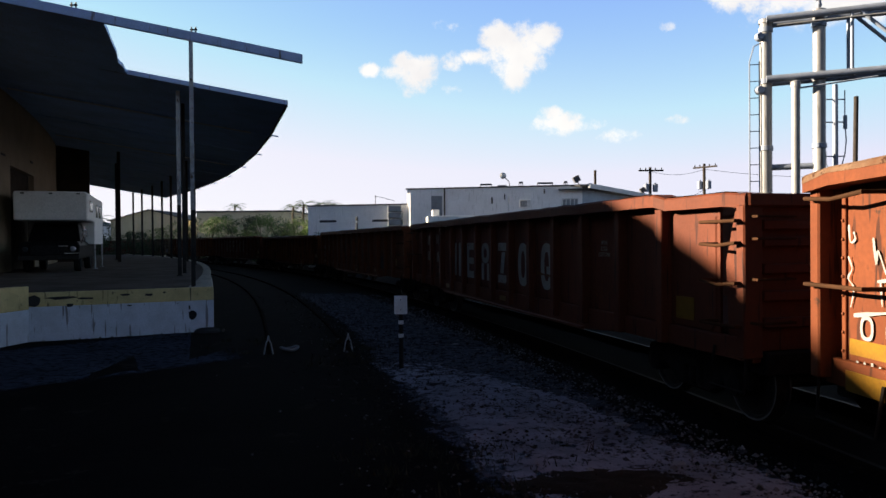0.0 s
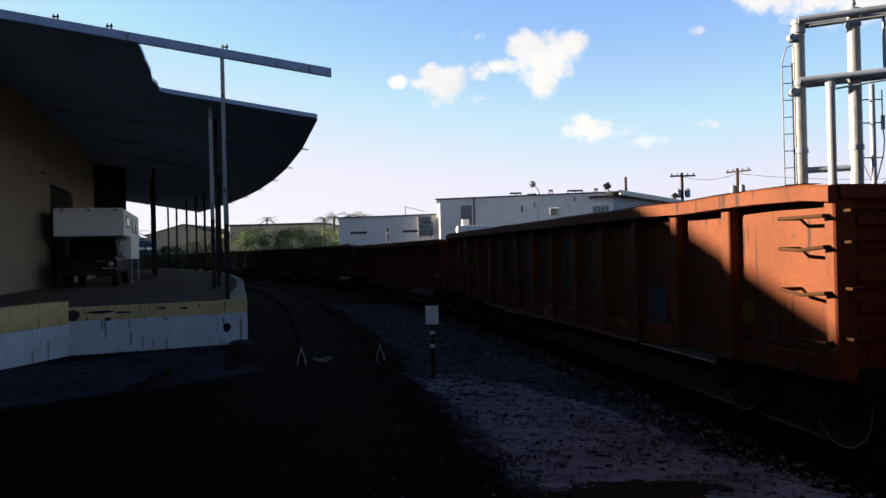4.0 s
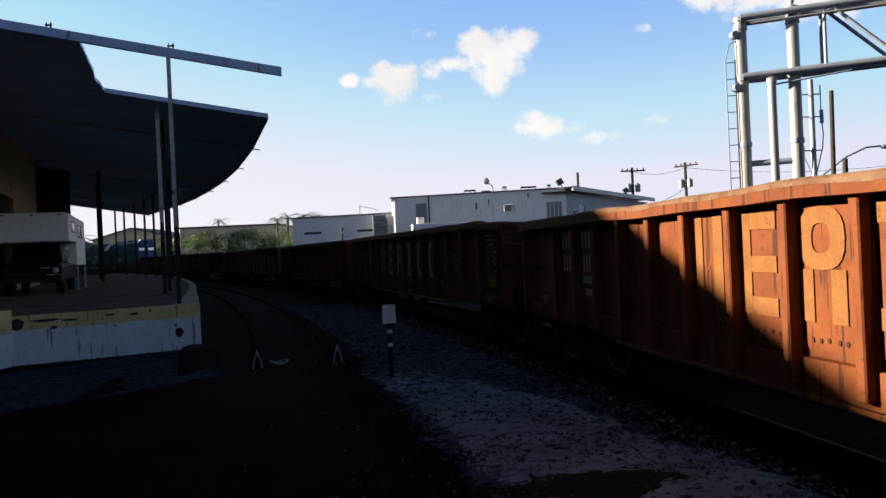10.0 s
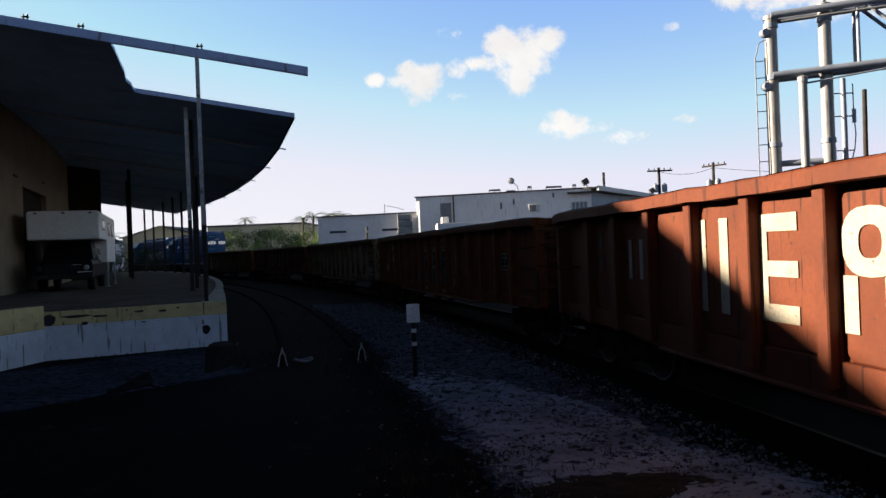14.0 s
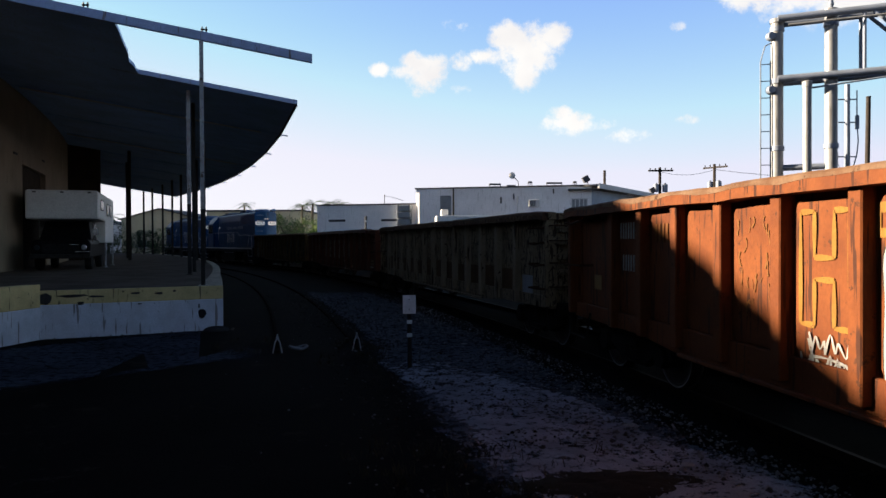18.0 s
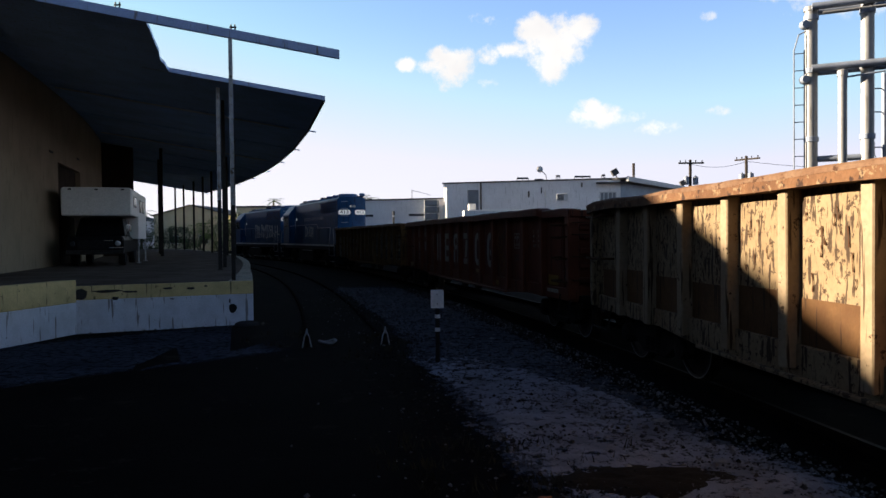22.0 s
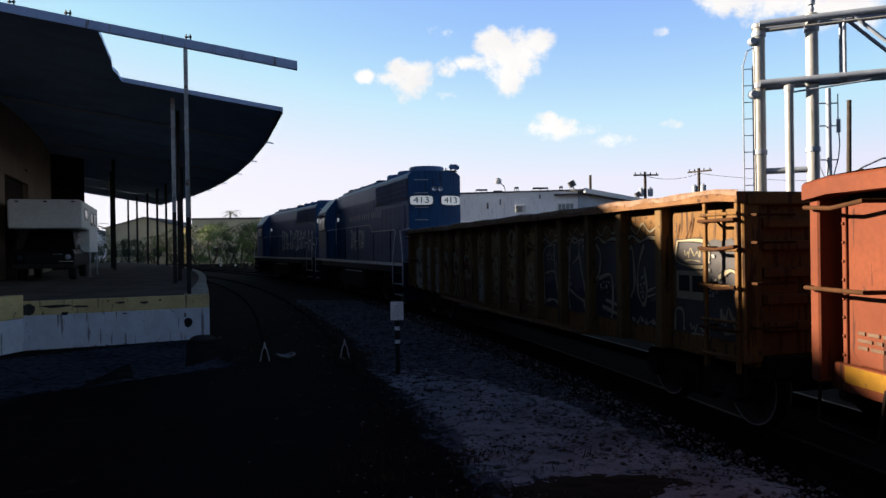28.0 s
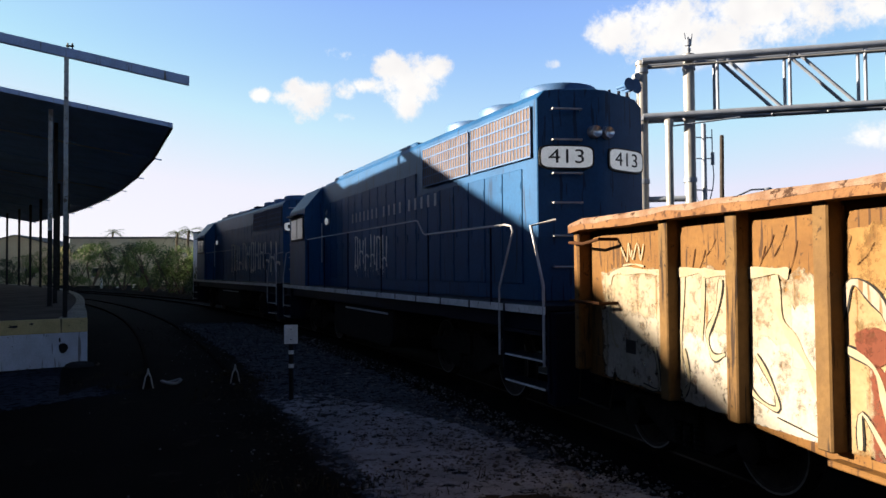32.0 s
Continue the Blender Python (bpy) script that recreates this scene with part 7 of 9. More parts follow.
        b = [bm.verts.new((0.02, u, 3.60 + v)) for u, v in oval(0.84, 0.36, 28, 5.0)]
        skin(bm, [a, b])
        nb = part("number_board", bm, M["number"], hood, "black rim of the number board", m=m_end)
        bm = bmesh.new()
        a = [bm.verts.new((-0.036, u, 3.60 + v)) for u, v in out]
        b = [bm.verts.new((-0.025, u, 3.60 + v)) for u, v in out]
        skin(bm, [a, b])
        part("number_panel", bm, M["numberboard"], nb, "white number board")
        if with_name:
            lettering("413", 0.21, 0, 0, M["number"], nb, label="black figures", m=Matrix(((0, 0, -1, -0.040), (-1, 0, 0, 0), (0, 1, 0, 3.60), (0, 0, 0, 1))) @ Matrix.Diagonal((1.3, 1, 1, 1)))
        else:
            bm = bmesh.new()
            for u in (-0.2, 0.0, 0.2):
                box(bm, -0.044, -0.038, u - 0.07, u + 0.07, 3.53, 3.67)
            part("figure_bars", bm, M["number"], nb, "black figures")
    for y in (0.11, -0.11):
        bm = bmesh.new()
        lathe(bm, [(-7.70, 0.001), (-7.72, 0.05), (-7.74, 0.085), (-7.70, 0.10), (-7.60, 0.10)], "x", 16, Matrix.Translation((0, y, 3.98)))
        part("headlight", bm, M["lamp_glass"], hood, "round headlight lens", smooth=0.8)
    # horns and bell at the end of the roof
    horn = thing_part("horn_cluster", hood)
    for y, x, l in ((-0.55, -7.35, 0.30), (-0.68, -7.30, 0.34), (-0.8, -7.25, 0.26)):
        bm = bmesh.new()
        lathe(bm, [(0.0, 0.02), (0.12, 0.028), (0.22, 0.05), (l, 0.095), (l - 0.005, 0.02)], "x", 14, Matrix.Translation((x, y, 4.76)) @ Matrix.Rotation(math.pi, 4, "Z"))
        part("horn", bm, M["fan"], horn, "air horn bell", smooth=0.8)
    bm = bmesh.new()
    tube(bm, [(-7.2, -0.45, 4.66), (-7.2, -0.9, 4.66)], 0.03, 8)
    for y in (-0.5, -0.68, -0.84):
        tube(bm, [(-7.22, y, 4.55), (-7.22, y, 4.76)], 0.025, 6)
    part("horn_bracket", bm, M["loco_dark"], horn)
    # cab
    bm = bmesh.new()
    prof = [(-1.50, Z), (1.50, Z), (1.50, 3.85), (0.95, 4.52), (0.55, 4.62), (-0.55, 4.62), (-0.95, 4.52), (-1.50, 3.85)]
    skin(bm, [[bm.verts.new((x, y, z)) for y, z in prof] for x in (5.12, 7.35)])
    cab = part("cab", bm, M["loco_blue"], loco, "blue painted cab", bevel=0.02)
    for side in (1, -1):
        for x0, x1 in ((5.35, 6.05), (6.15, 6.95)):
            bm = bmesh.new()
            box(bm, x0 - 0.05, x1 + 0.05, side * 1.501, side * 1.53, 2.88, 3.62)
            fr = part("window_frame", bm, M["loco_dark"], cab, "dark window frame", bevel=0.01)
            bm = bmesh.new()
            box(bm, x0, x1, side * 1.531, side * 1.536, 2.94, 3.56)
            part("pane", bm, M["glass"], cab, "dark glass")
        bm = bmesh.new()
        box(bm, 5.3, 7.0, side * 1.505, side * 1.70, 3.66, 3.70)
        part("sunshade", bm, M["loco_blue"], cab, "sun shade over the windows")
        bm = bmesh.new()
        lathe(bm, [(side * 0.955, 0.10), (side * 0.985, 0.10), (side * 0.99, 0.001)], "y", 16, Matrix.Translation((4.6, 0, 3.7)))
        part("round_light", bm, M["lamp_glass"], hood, "round marker light")
        bm = bmesh.new()
        tube(bm, [(5.05, side * 1.0, 2.2), (5.05, side * 1.0, 3.4)], 0.02, 6)
        part("grab_rail", bm, M["handrail"], cab)
    bm = bmesh.new()
    for s in (-1, 1):
        box(bm, 7.351, 7.37, s * 0.28, s * 1.30, 3.0, 3.66)
    part("windscreen", bm, M["glass"], cab, "dark windscreen")
    # short nose
    bm = bmesh.new()
    prism(bm, [(7.36, Z), (8.25, Z), (8.25, 2.75), (8.0, 2.95), (7.36, 3.0)], -0.92, 0.92)
    part("short_nose", bm, M["loco_blue"], loco, "short blue nose", bevel=0.04)
    # handrails
    for side in (1, -1):
        y = side * 1.50
        bm = bmesh.new()
        tube(bm, [(-7.25, y, 0.75), (-7.25, y, 1.70), (-7.66, y, 2.50), (-7.62, y, 2.57), (-7.45, y, 2.60), (-4.45, y, 2.60), (-4.35, y, 2.64), (-4.10, y, 2.86), (-4.0, y, 2.88), (4.8, y, 2.88)], 0.016, 8)
        part("handrail", bm, M["handrail"], loco, "pale tubular handrail")
        for x in (-7.0, -4.6, -2.0, 0.5, 2.8, 4.7):
            bm = bmesh.new()
            tube(bm, [(x, y, Z - 0.05), (x, y, 2.60 if x < -4.3 else 2.88)], 0.016, 6)
            part("stanchion", bm, M["loco_dark"], loco, "dark stanchion")
        for s in (-1, 1):
            bm = bmesh.new()
            tube(bm, [(s * 8.45, y, 0.72), (s * 8.45, y, 1.75), (s * 8.10, y * 0.98, 2.55), (s * 8.30, y * 0.8, 2.62)], 0.020, 8)
            part("corner_rail", bm, M["handrail"], loco, "pale corner handrail")
            bm = bmesh.new()
            for i, z in enumerate((0.42, 0.78, 1.12)):
                box(bm, s * 7.35, s * 8.5, side * 1.18, side * 1.48, z - 0.02, z + 0.02)
            box(bm, s * 7.30, s * 7.34, side * 1.15, side * 1.48, 0.38, 1.42)
            box(bm, s * 8.5, s * 8.54, side * 1.15, side * 1.48, 0.38, 1.42)
            st = part("corner_steps", bm, M["loco_dark"], loco, "dark step well")
            for z in (0.42, 0.78):
                bm = bmesh.new()
                box(bm, s * 7.4, s * 8.45, side * 1.481, side * 1.495, z - 0.012, z + 0.012)
                part("step_edge", bm, M["white_stripe"], st, "white step edge")
    # underbody
    bm = bmesh.new()
    prism(bm, [(-2.1, 0.32), (2.1, 0.32), (2.35, 0.55), (2.35, 1.12), (-2.35, 1.12), (-2.35, 0.55)], -1.35, 1.35)
    tank = part("fuel_tank", bm, M["under"], loco, "black fuel tank", bevel=0.04)
    bm = bmesh.new()
    box(bm, -2.0, 1.2, 1.351, 1.365, 1.02, 1.06)
    part("tank_trim", bm, M["handrail"], tank, "pale edge")
    for s in (-1, 1):
        bm = bmesh.new()
        prism(bm, [(s * 8.42, 0.25), (s * 8.62, 0.22), (s * 8.62, 1.42), (s * 8.42, 1.42)], -1.45, 1.45)
        part("pilot", bm, M["loco_dark"], loco, "dark pilot plate", bevel=0.02)
        coupler(loco, s * 8.4, s)
        truck(loco, s * 5.2, 1.37, 0.508, True)
    # the railway's name as a row of plain pale bars
    if with_name:
        x = 1.85
        for n, w in ((7, 0.33), (4, 0.36), (5, 0.35)):
            for k in range(n):
                shape(rect(-0.055, 0.055, -0.12, 0.12), x, 3.32, M["handrail"], loco, 0.974, "name_bar", "pale bar of painted lettering")
                x -= w
            x -= 0.2
    # tall sprayed letters with runs below them
    r = random.Random(41 if with_name else 42)
    x, last, low, high = (1.6, -1.0, 1.92, 2.86) if with_name else (1.0, -7.0, 1.85, 3.2)
    while x > last:
        w = r.uniform(0.20, 0.34) if with_name else r.uniform(0.42, 0.62)
        t = 0.09 if with_name else 0.16
        z1, z0 = high - r.uniform(0, 0.16), low + r.uniform(0, 0.18)
        zm = (z0 + z1) / 2 + r.uniform(-0.2, 0.2)
        kind = r.choice((0, 1, 2, 3))
        stroke([(x, z1), (x - 0.02, zm), (x + 0.02, z0)], t, M["loco_spray"], loco, 0.986, "spray_stroke", "pale sprayed letter stroke")
        if kind != 3:
            stroke([(x - w, z1 - 0.04), (x - w + 0.03, zm), (x - w, z0 + 0.05)], t, M["loco_spray"], loco, 0.990, "spray_stroke", "pale sprayed letter stroke")
        for zb in ((z1 - 0.06,), (zm,), (z0 + 0.08, z1 - 0.05), (zm - 0.1,))[kind]:
            stroke([(x + 0.02, zb), (x - w * 0.5, zb + 0.05), (x - w, zb - 0.02)], t * 0.8, M["loco_spray"], loco, 0.994, "spray_stroke", "pale sprayed letter stroke")
        for _ in range(2):
            q = x - w * r.random()
            stroke([(q, z0 + 0.05), (q + 0.005, z0 - r.uniform(0.08, 0.2))], 0.014, M["loco_spray"], loco, 0.998, "paint_run", "pale run of paint")
        x -= w + t + (0.06 if with_name else 0.10)
    bm = bmesh.new()
    lathe(bm, [(0.951, 0.10), (1.01, 0.10), (1.02, 0.08), (1.022, 0.001)], "y", 16, Matrix.Translation((4.55, 0, 3.42)))
    part("side_lamp", bm, M["numberboard"], loco, "round white side lamp", smooth=0.6)
    return loco


def thing_part(name, parent):
    ob = new(name)
    ob.parent = parent
    ob.empty_display_size = 0.1
    return ob


cars.append(locomotive("blue diesel locomotive with white number boards and roof fans"))
cars.append(locomotive("blue diesel locomotive coupled behind, sprayed with pale scrawls", False))


# ---- small things by the siding ----
def sign_post():
    t = thing("track_sign", "white square plate on a black banded post in gravel", "sign", m=Matrix.Translation((-0.58, 11.62, 0.03)))
    bm = bmesh.new()
    lathe(bm, [(0.0, 0.04), (0.93, 0.036)], "z", 12)
    part("post", bm, M["black"], t, "black post", smooth=0.8)
    for z in (0.52, 0.735):
        bm = bmesh.new()
        lathe(bm, [(z, 0.0425), (z + 0.06, 0.0425)], "z", 12)
        part("band", bm, M["white_paint"], t, "white band")
    bm = bmesh.new()
    box(bm, -0.105, 0.105, -0.05, -0.042, 0.90, 1.20)
    part("plate", bm, M["white_paint"], t, "blank white plate", bevel=0.003)
    bm = bmesh.new()
    for z in (0.97, 1.13):
        tube(bm, [(0, -0.056, z), (0, -0.03, z)], 0.010, 6)
    part("bolt", bm, M["dark_post"], t)


sign_post()


def wheel_stop(x, y, turn):
    """A small white bumping stop on a rail's end, like a narrow A."""
    t = thing("rail_stop", "white painted steel rail stop at the siding's end", "rail stop", "rail stops", Matrix.Translation((x, y, 0.0)) @ Matrix.Rotation(turn, 4, "Z"))
    for s in (-1, 1):
        bm = bmesh.new()
        tube(bm, [(s * 0.085, 0, 0.0), (s * 0.045, 0, 0.20), (s * 0.012, 0, 0.27), (0.0, 0.0, 0.36)], [0.013, 0.013, 0.015, 0.011], 8)
        part("leg", bm, M["worn_white"], t, "white leg")
    bm = bmesh.new()
    tube(bm, [(-0.045, 0, 0.2), (0.045, 0, 0.2)], 0.012, 6)
    tube(bm, [(0, 0.02, 0.26), (0, 0.42, 0.02)], 0.02, 8)
    part("brace", bm, M["rail"], t, "rusty brace behind")


wheel_stop(-3.17, 13.5, 0.24)
wheel_stop(-1.7, 13.75, 0.24)


def litter():
    r = random.Random(31)
    bm = bmesh.new()
    m = Matrix.Translation((-2.82, 13.72, 0.06)) @ Matrix.Rotation(0.3, 4, "Z")
    rows = []
    for i in range(18):
        a = 2 * math.pi * i / 18
        c = Vector((0.16 * math.cos(a), 0.11 * math.sin(a), 0.02 + 0.025 * math.sin(2 * a + 1)))
        d = Vector((math.cos(a), math.sin(a), 0))
        rows.append([bm.verts.new(m @ (c + d * u + Vector((0, 0, v)))) for u, v in ((0.035, 0), (0, 0.03), (-0.035, 0), (0, -0.03))])
    rows.append(rows[0])
    skin(bm, rows, caps=False)
    tagged(part("rope_loop", bm, M["litter"], smooth=2.0), "pale loop of old rope between the rails", "rope")
    for x, y, s, mat, lab in ((1.05, 9.35, 0.035, "litter", "crumpled pale paper on the gravel"), (1.35, 6.35, 0.035, "litter", "crumpled white cup on the gravel"), (2.05, 7.9, 0.055, "litter", "pale scrap of plastic on the ballast"), (2.2, 6.5, 0.05, "litter", "torn pale packaging by the track"), (0.55, 5.55, 0.04, "brick_red", "orange scrap of packaging on the ground"), (0.35, 14.2, 0.05, "litter", "pale flat stone on the ballast"), (-0.05, 10.2, 0.05, "black", "dark lump on the gravel")):
        bm = bmesh.new()
        bmesh.ops.create_icosphere(bm, subdivisions=2, radius=s)
        for v in bm.verts:
            k = 1 + 1.1 * noise.noise(v.co * 22 + Vector((x, y, 0)))
            v.co = Vector((v.co.x * k * 1.2 + x, v.co.y * k + y, max(-0.01, v.co.z * k * 0.35) + 0.06))
        tagged(part("litter_scrap", bm, M[mat]), lab, "litter", "litter")


litter()


def weeds():
    bm = bmesh.new()
    r = random.Random(41)
    spots = [(r.uniform(-2.2, -0.9), r.uniform(11.6, 15.0)) for _ in range(26)] + [(r.uniform(-1.0, 1.6), r.uniform(4.6, 7.2)) for _ in range(34)] + [(r.uniform(-4.6, -3.4), r.uniform(12.5, 15.5)) for _ in range(10)]
    for x, y in spots:
        for _ in range(r.randint(8, 18)):
            a, l = r.uniform(0, 6.28), r.uniform(0.05, 0.14)
            p = Vector((x + r.gauss(0, 0.07), y + r.gauss(0, 0.07), 0.03))
            d = Vector((math.cos(a), math.sin(a), 0))
            q = p + d * l * 0.6 + Vector((0, 0, l))
            n = Vector((-d.y, d.x, 0)) * 0.008
            vs = [bm.verts.new(v) for v in (p + n, p - n, q)]
            bm.faces.new(vs)
    tagged(part("weeds", bm, M["dry_weed"]), "sparse dry weeds on the gravel", "weeds", kind="stuff")


weeds()


# ---- the parked truck with its camper ----
def camper_truck():
    s = 17.6
    head = siding.heading(20)
    m = Matrix.Translation((-14.55, 27.1, DOCK_Z)) @ Matrix.Rotation(0.35, 4, "Z")
    t = thing("camper_truck", "dark pickup truck carrying a white camper, parked on the dock", "truck", m=m)
    # x across, y away from the camera (the truck's rear)
    bm = bmesh.new()
    prism(bm, [(-1.0, 0.5), (1.0, 0.5), (1.02, 1.0), (0.95, 1.18), (-0.95, 1.18), (-1.02, 1.0)], 0.0, 5.6)
    part("body", bm, M["truck_dark"], t, "dark truck body", bevel=0.05)
    bm = bmesh.new()
    rows = [[bm.verts.new((x, y, z)) for x, y, z in ((-0.92, y0, 1.18), (0.92, y0, 1.18), (0.78, y1, 1.92), (-0.78, y1, 1.92))] for y0, y1 in ((1.25, 1.75), (3.2, 3.1))]
    skin(bm, rows)
    cab = part("cab", bm, M["truck_dark"], t, "dark cab", bevel=0.03)
    bm = bmesh.new()
    a = [bm.verts.new(p) for p in ((-0.82, 1.30, 1.22), (0.82, 1.30, 1.22), (0.70, 1.71, 1.86), (-0.70, 1.71, 1.86))]
    bm.faces.new(a)
    part("windscreen", bm, M["glass"], cab, "dark windscreen")
    bm = bmesh.new()
    box(bm, -0.62, 0.62, -0.03, 0.02, 0.66, 1.02)
    for k in range(6):
        box(bm, -0.60, 0.60, -0.05, -0.031, 0.69 + 0.055 * k, 0.71 + 0.055 * k)
    part("grille", bm, M["black"], t, "black grille")
    for x in (-0.8, 0.8):
        bm = bmesh.new()
        lathe(bm, [(-0.05, 0.001), (-0.045, 0.08), (-0.02, 0.105), (0.03, 0.11)], "y", 16, Matrix.Translation((x, 0, 0.88)))
        part("headlight", bm, M["glass"] if x < 0 else M["lamp_glass"], t, "round headlight")
    bm = bmesh.new()
    box(bm, -1.02, 1.02, -0.14, -0.04, 0.46, 0.64)
    part("bumper", bm, M["dark_post"], t, "dull dark bumper", bevel=0.03)
    for x in (-0.86, 0.86):
        for y in (0.95, 4.4):
            w = thing_part("wheel", t)
            w.location = (x, y, 0.37)
            bm = bmesh.new()
            lathe(bm, [(-0.12, 0.22), (-0.12, 0.35), (-0.09, 0.37), (0.09, 0.37), (0.12, 0.35), (0.12, 0.22)], "x", 20)
            part("tyre", bm, M["rubber"], w, "black tyre", smooth=0.6)
            bm = bmesh.new()
            lathe(bm, [(-0.10, 0.001), (-0.10, 0.22), (0.10, 0.22), (0.10, 0.001)], "x", 16)
            part("rim", bm, M["chrome"], w, "steel rim")
    # camper: box over the bed and a bunk over the cab
    bm = bmesh.new()
    prism(bm, [(-1.25, 1.05), (1.25, 1.05), (1.25, 3.0), (1.2, 3.08), (-1.2, 3.08), (-1.25, 3.0)], 3.3, 6.9)
    shell = part("camper_shell", bm, M["camper_white"], t, "white ribbed camper box", bevel=0.03)
    bm = bmesh.new()
    prism(bm, [(-1.26, 1.98), (1.26, 1.98), (1.26, 3.02), (1.21, 3.09), (-1.21, 3.09), (-1.26, 3.02)], 0.45, 3.31)
    part("bunk", bm, M["camper_white"], t, "white sleeping bunk over the cab", bevel=0.05)
    for x in (-0.95, 0.0, 0.95):
        bm = bmesh.new()
        box(bm, x - 0.06, x + 0.06, 0.42, 0.47, 2.98, 3.03)
        part("marker_lamp", bm, M["black"], t, "small roof marker lamp")
    for y0, y1, z0, z1 in ((3.7, 4.4, 2.2, 2.75), (5.0, 5.8, 2.2, 2.75), (1.3, 2.3, 2.35, 2.8)):
        bm = bmesh.new()
        box(bm, 1.255 if y0 > 3 else 1.262, 1.275, y0, y1, z0, z1)
        w = part("window", bm, M["dark_post"], t, "dark-framed camper window", bevel=0.01)
        bm = bmesh.new()
        box(bm, 1.276, 1.28, y0 + 0.06, y1 - 0.06, z0 + 0.06, z1 - 0.06)
        part("pane", bm, M["glass"], w, "dark glass")
    bm = bmesh.new()
    tube(bm, [(1.05, 0.3, 1.1), (1.16, 0.32, 1.45), (1.16, 0.32, 1.75)], 0.02, 6)
    box(bm, 1.06, 1.26, 0.30, 0.36, 1.35, 1.62)
    part("mirror", bm, M["chrome"], t, "tall wing mirror")
    for y in (3.5, 6.7):
        bm = bmesh.new()
        tube(bm, [(1.22, y, 1.10), (1.22, y, 0.02)], 0.035, 8)
        tube(bm, [(1.22, y, 0.03), (1.22, y, 0.0)], 0.10, 10)
        part("jack_leg", bm, M["post"], t, "grey camper jack leg")
    bm = bmesh.new()
    box(bm, 0.50, 1.0, -0.062, -0.052, 0.70, 0.74)
    box(bm, 0.30, 0.62, -0.062, -0.052, 0.98, 1.01)
    part("grille_trim", bm, M["chrome"], t, "bright strips round the headlight")


camper_truck()


# ---- the signal gantry ----
def gantry():
    a, b = Vector((10.95, 23.65, 0)), Vector((12.40, 23.05, 0))
    way = Vector((7.3, -2.8, 0)).normalized()
    t = structure(new("signal_gantry"), "silver steel signal gantry with a truss arm over the tracks", "signal gantry")
    top, low = 9.25, 7.30

    def tube_part(nm, pts, r, mat, lab="", seg=14):
        bm = bmesh.new()
        tube(bm, pts, r, seg)
        return part(nm, bm, mat, t, lab, smooth=0.8)
    for p, z in ((a, 9.32), (b, 9.45)):
        tube_part("mast", [p, p + Vector((0, 0, z))], 0.19, M["galvanised"], "round silver mast", 22)
        bm = bmesh.new()
        lathe(bm, [(z - 0.12, 0.225), (z, 0.225), (z + 0.03, 0.17), (z + 0.05, 0.001)], "z", 20, Matrix.Translation(p))
        part("mast_cap", bm, M["galvanised"], t, "mast cap", smooth=0.6)
        for zz in (top - 0.35, low - 0.1, 5.0):
            bm = bmesh.new()
            lathe(bm, [(zz, 0.195), (zz + 0.01, 0.222), (zz + 0.16, 0.222), (zz + 0.17, 0.195)], "z", 20, Matrix.Translation(p))
            part("collar", bm, M["gantry_grey"], t, "bolted collar", smooth=0.6)
        bm = bmesh.new()
        box(bm, p.x - 0.5, p.x + 0.5, p.y - 0.5, p.y + 0.5, -0.1, 0.5)
        part("footing", bm, M["concrete"], t, "concrete footing", bevel=0.03)
    # finial lamp on the second mast
    bm = bmesh.new()
    lathe(bm, [(9.5, 0.05), (9.62, 0.09), (9.75, 0.05), (9.78, 0.11), (9.98, 0.11), (10.02, 0.04), (10.1, 0.001)], "z", 12, Matrix.Translation(b))
    for s in (-1, 1):
        tube(bm, [b + Vector((s * 0.10, 0, 9.9)), b + Vector((s * 0.14, 0, 10.2))], 0.025, 6)
    part("finial", bm, M["gantry_grey"], t, "small lamp on the mast", smooth=0.6)
    # chords of the truss, two planes
    depth = Vector((way.y, -way.x, 0)) * -0.75
    L = 15.0
    for k in (0, 1):
        o = depth * (k - 0.5) * 0.9
        for z, z2 in ((top, top + 0.15), (low, low + 0.15)):
            tube_part("chord", [a + o * (1 if k else 1) + Vector((0, 0, z)), a + o + way * L + Vector((0, 0, z2))], 0.115, M["gantry_grey"], "grey truss chord", 10)
        stations = (2.46, 4.75, 7.05, 7.95, 10.2, 12.5, 14.8)
        for d in stations:
            p = a + o + way * d
            tube_part("upright", [p + Vector((0, 0, low)), p + Vector((0, 0, top + 0.08))], 0.055, M["gantry_grey"], "truss upright", 8)
        for d, e in zip(stations, stations[1:]):
            if e - d > 1:
                tube_part("diagonal", [a + o + way * (d + 0.2) + Vector((0, 0, top)), a + o + way * (e - 0.25) + Vector((0, 0, low + 0.08))], 0.06, M["gantry_grey"], "truss diagonal", 8)
    p = a + depth * -0.62
    tube_part("conduit", [p + way * 0.3 + Vector((0, 0, top - 0.26)), p + way * L + Vector((0, 0, top - 0.11))], 0.035, M["galvanised"], "pale conduit along the truss", 8)
    for i in range(9):
        p = a + way * (0.8 + 1.75 * i)
        tube_part("cross_tie", [p - depth * 0.45 + Vector((0, 0, low)), p + depth * 0.45 + Vector((0, 0, low))], 0.04, M["gantry_grey"], "", 6)
    # lower ties between the masts
    for z in (4.45,):
        tube_part("tie_bar", [a + Vector((0, 0, z)), b + Vector((0, 0, z))], 0.10, M["gantry_grey"], "tie between the masts", 8)
    # bare pipe in front, from the ground to the lower chord
    p = a.lerp(b, 0.52) + Vector((-0.15, -0.45, 0))
    tube_part("pipe", [p, p + Vector((0, 0, 7.05))], 0.13, M["galvanised"], "slim silver pipe", 16)
    bm = bmesh.new()
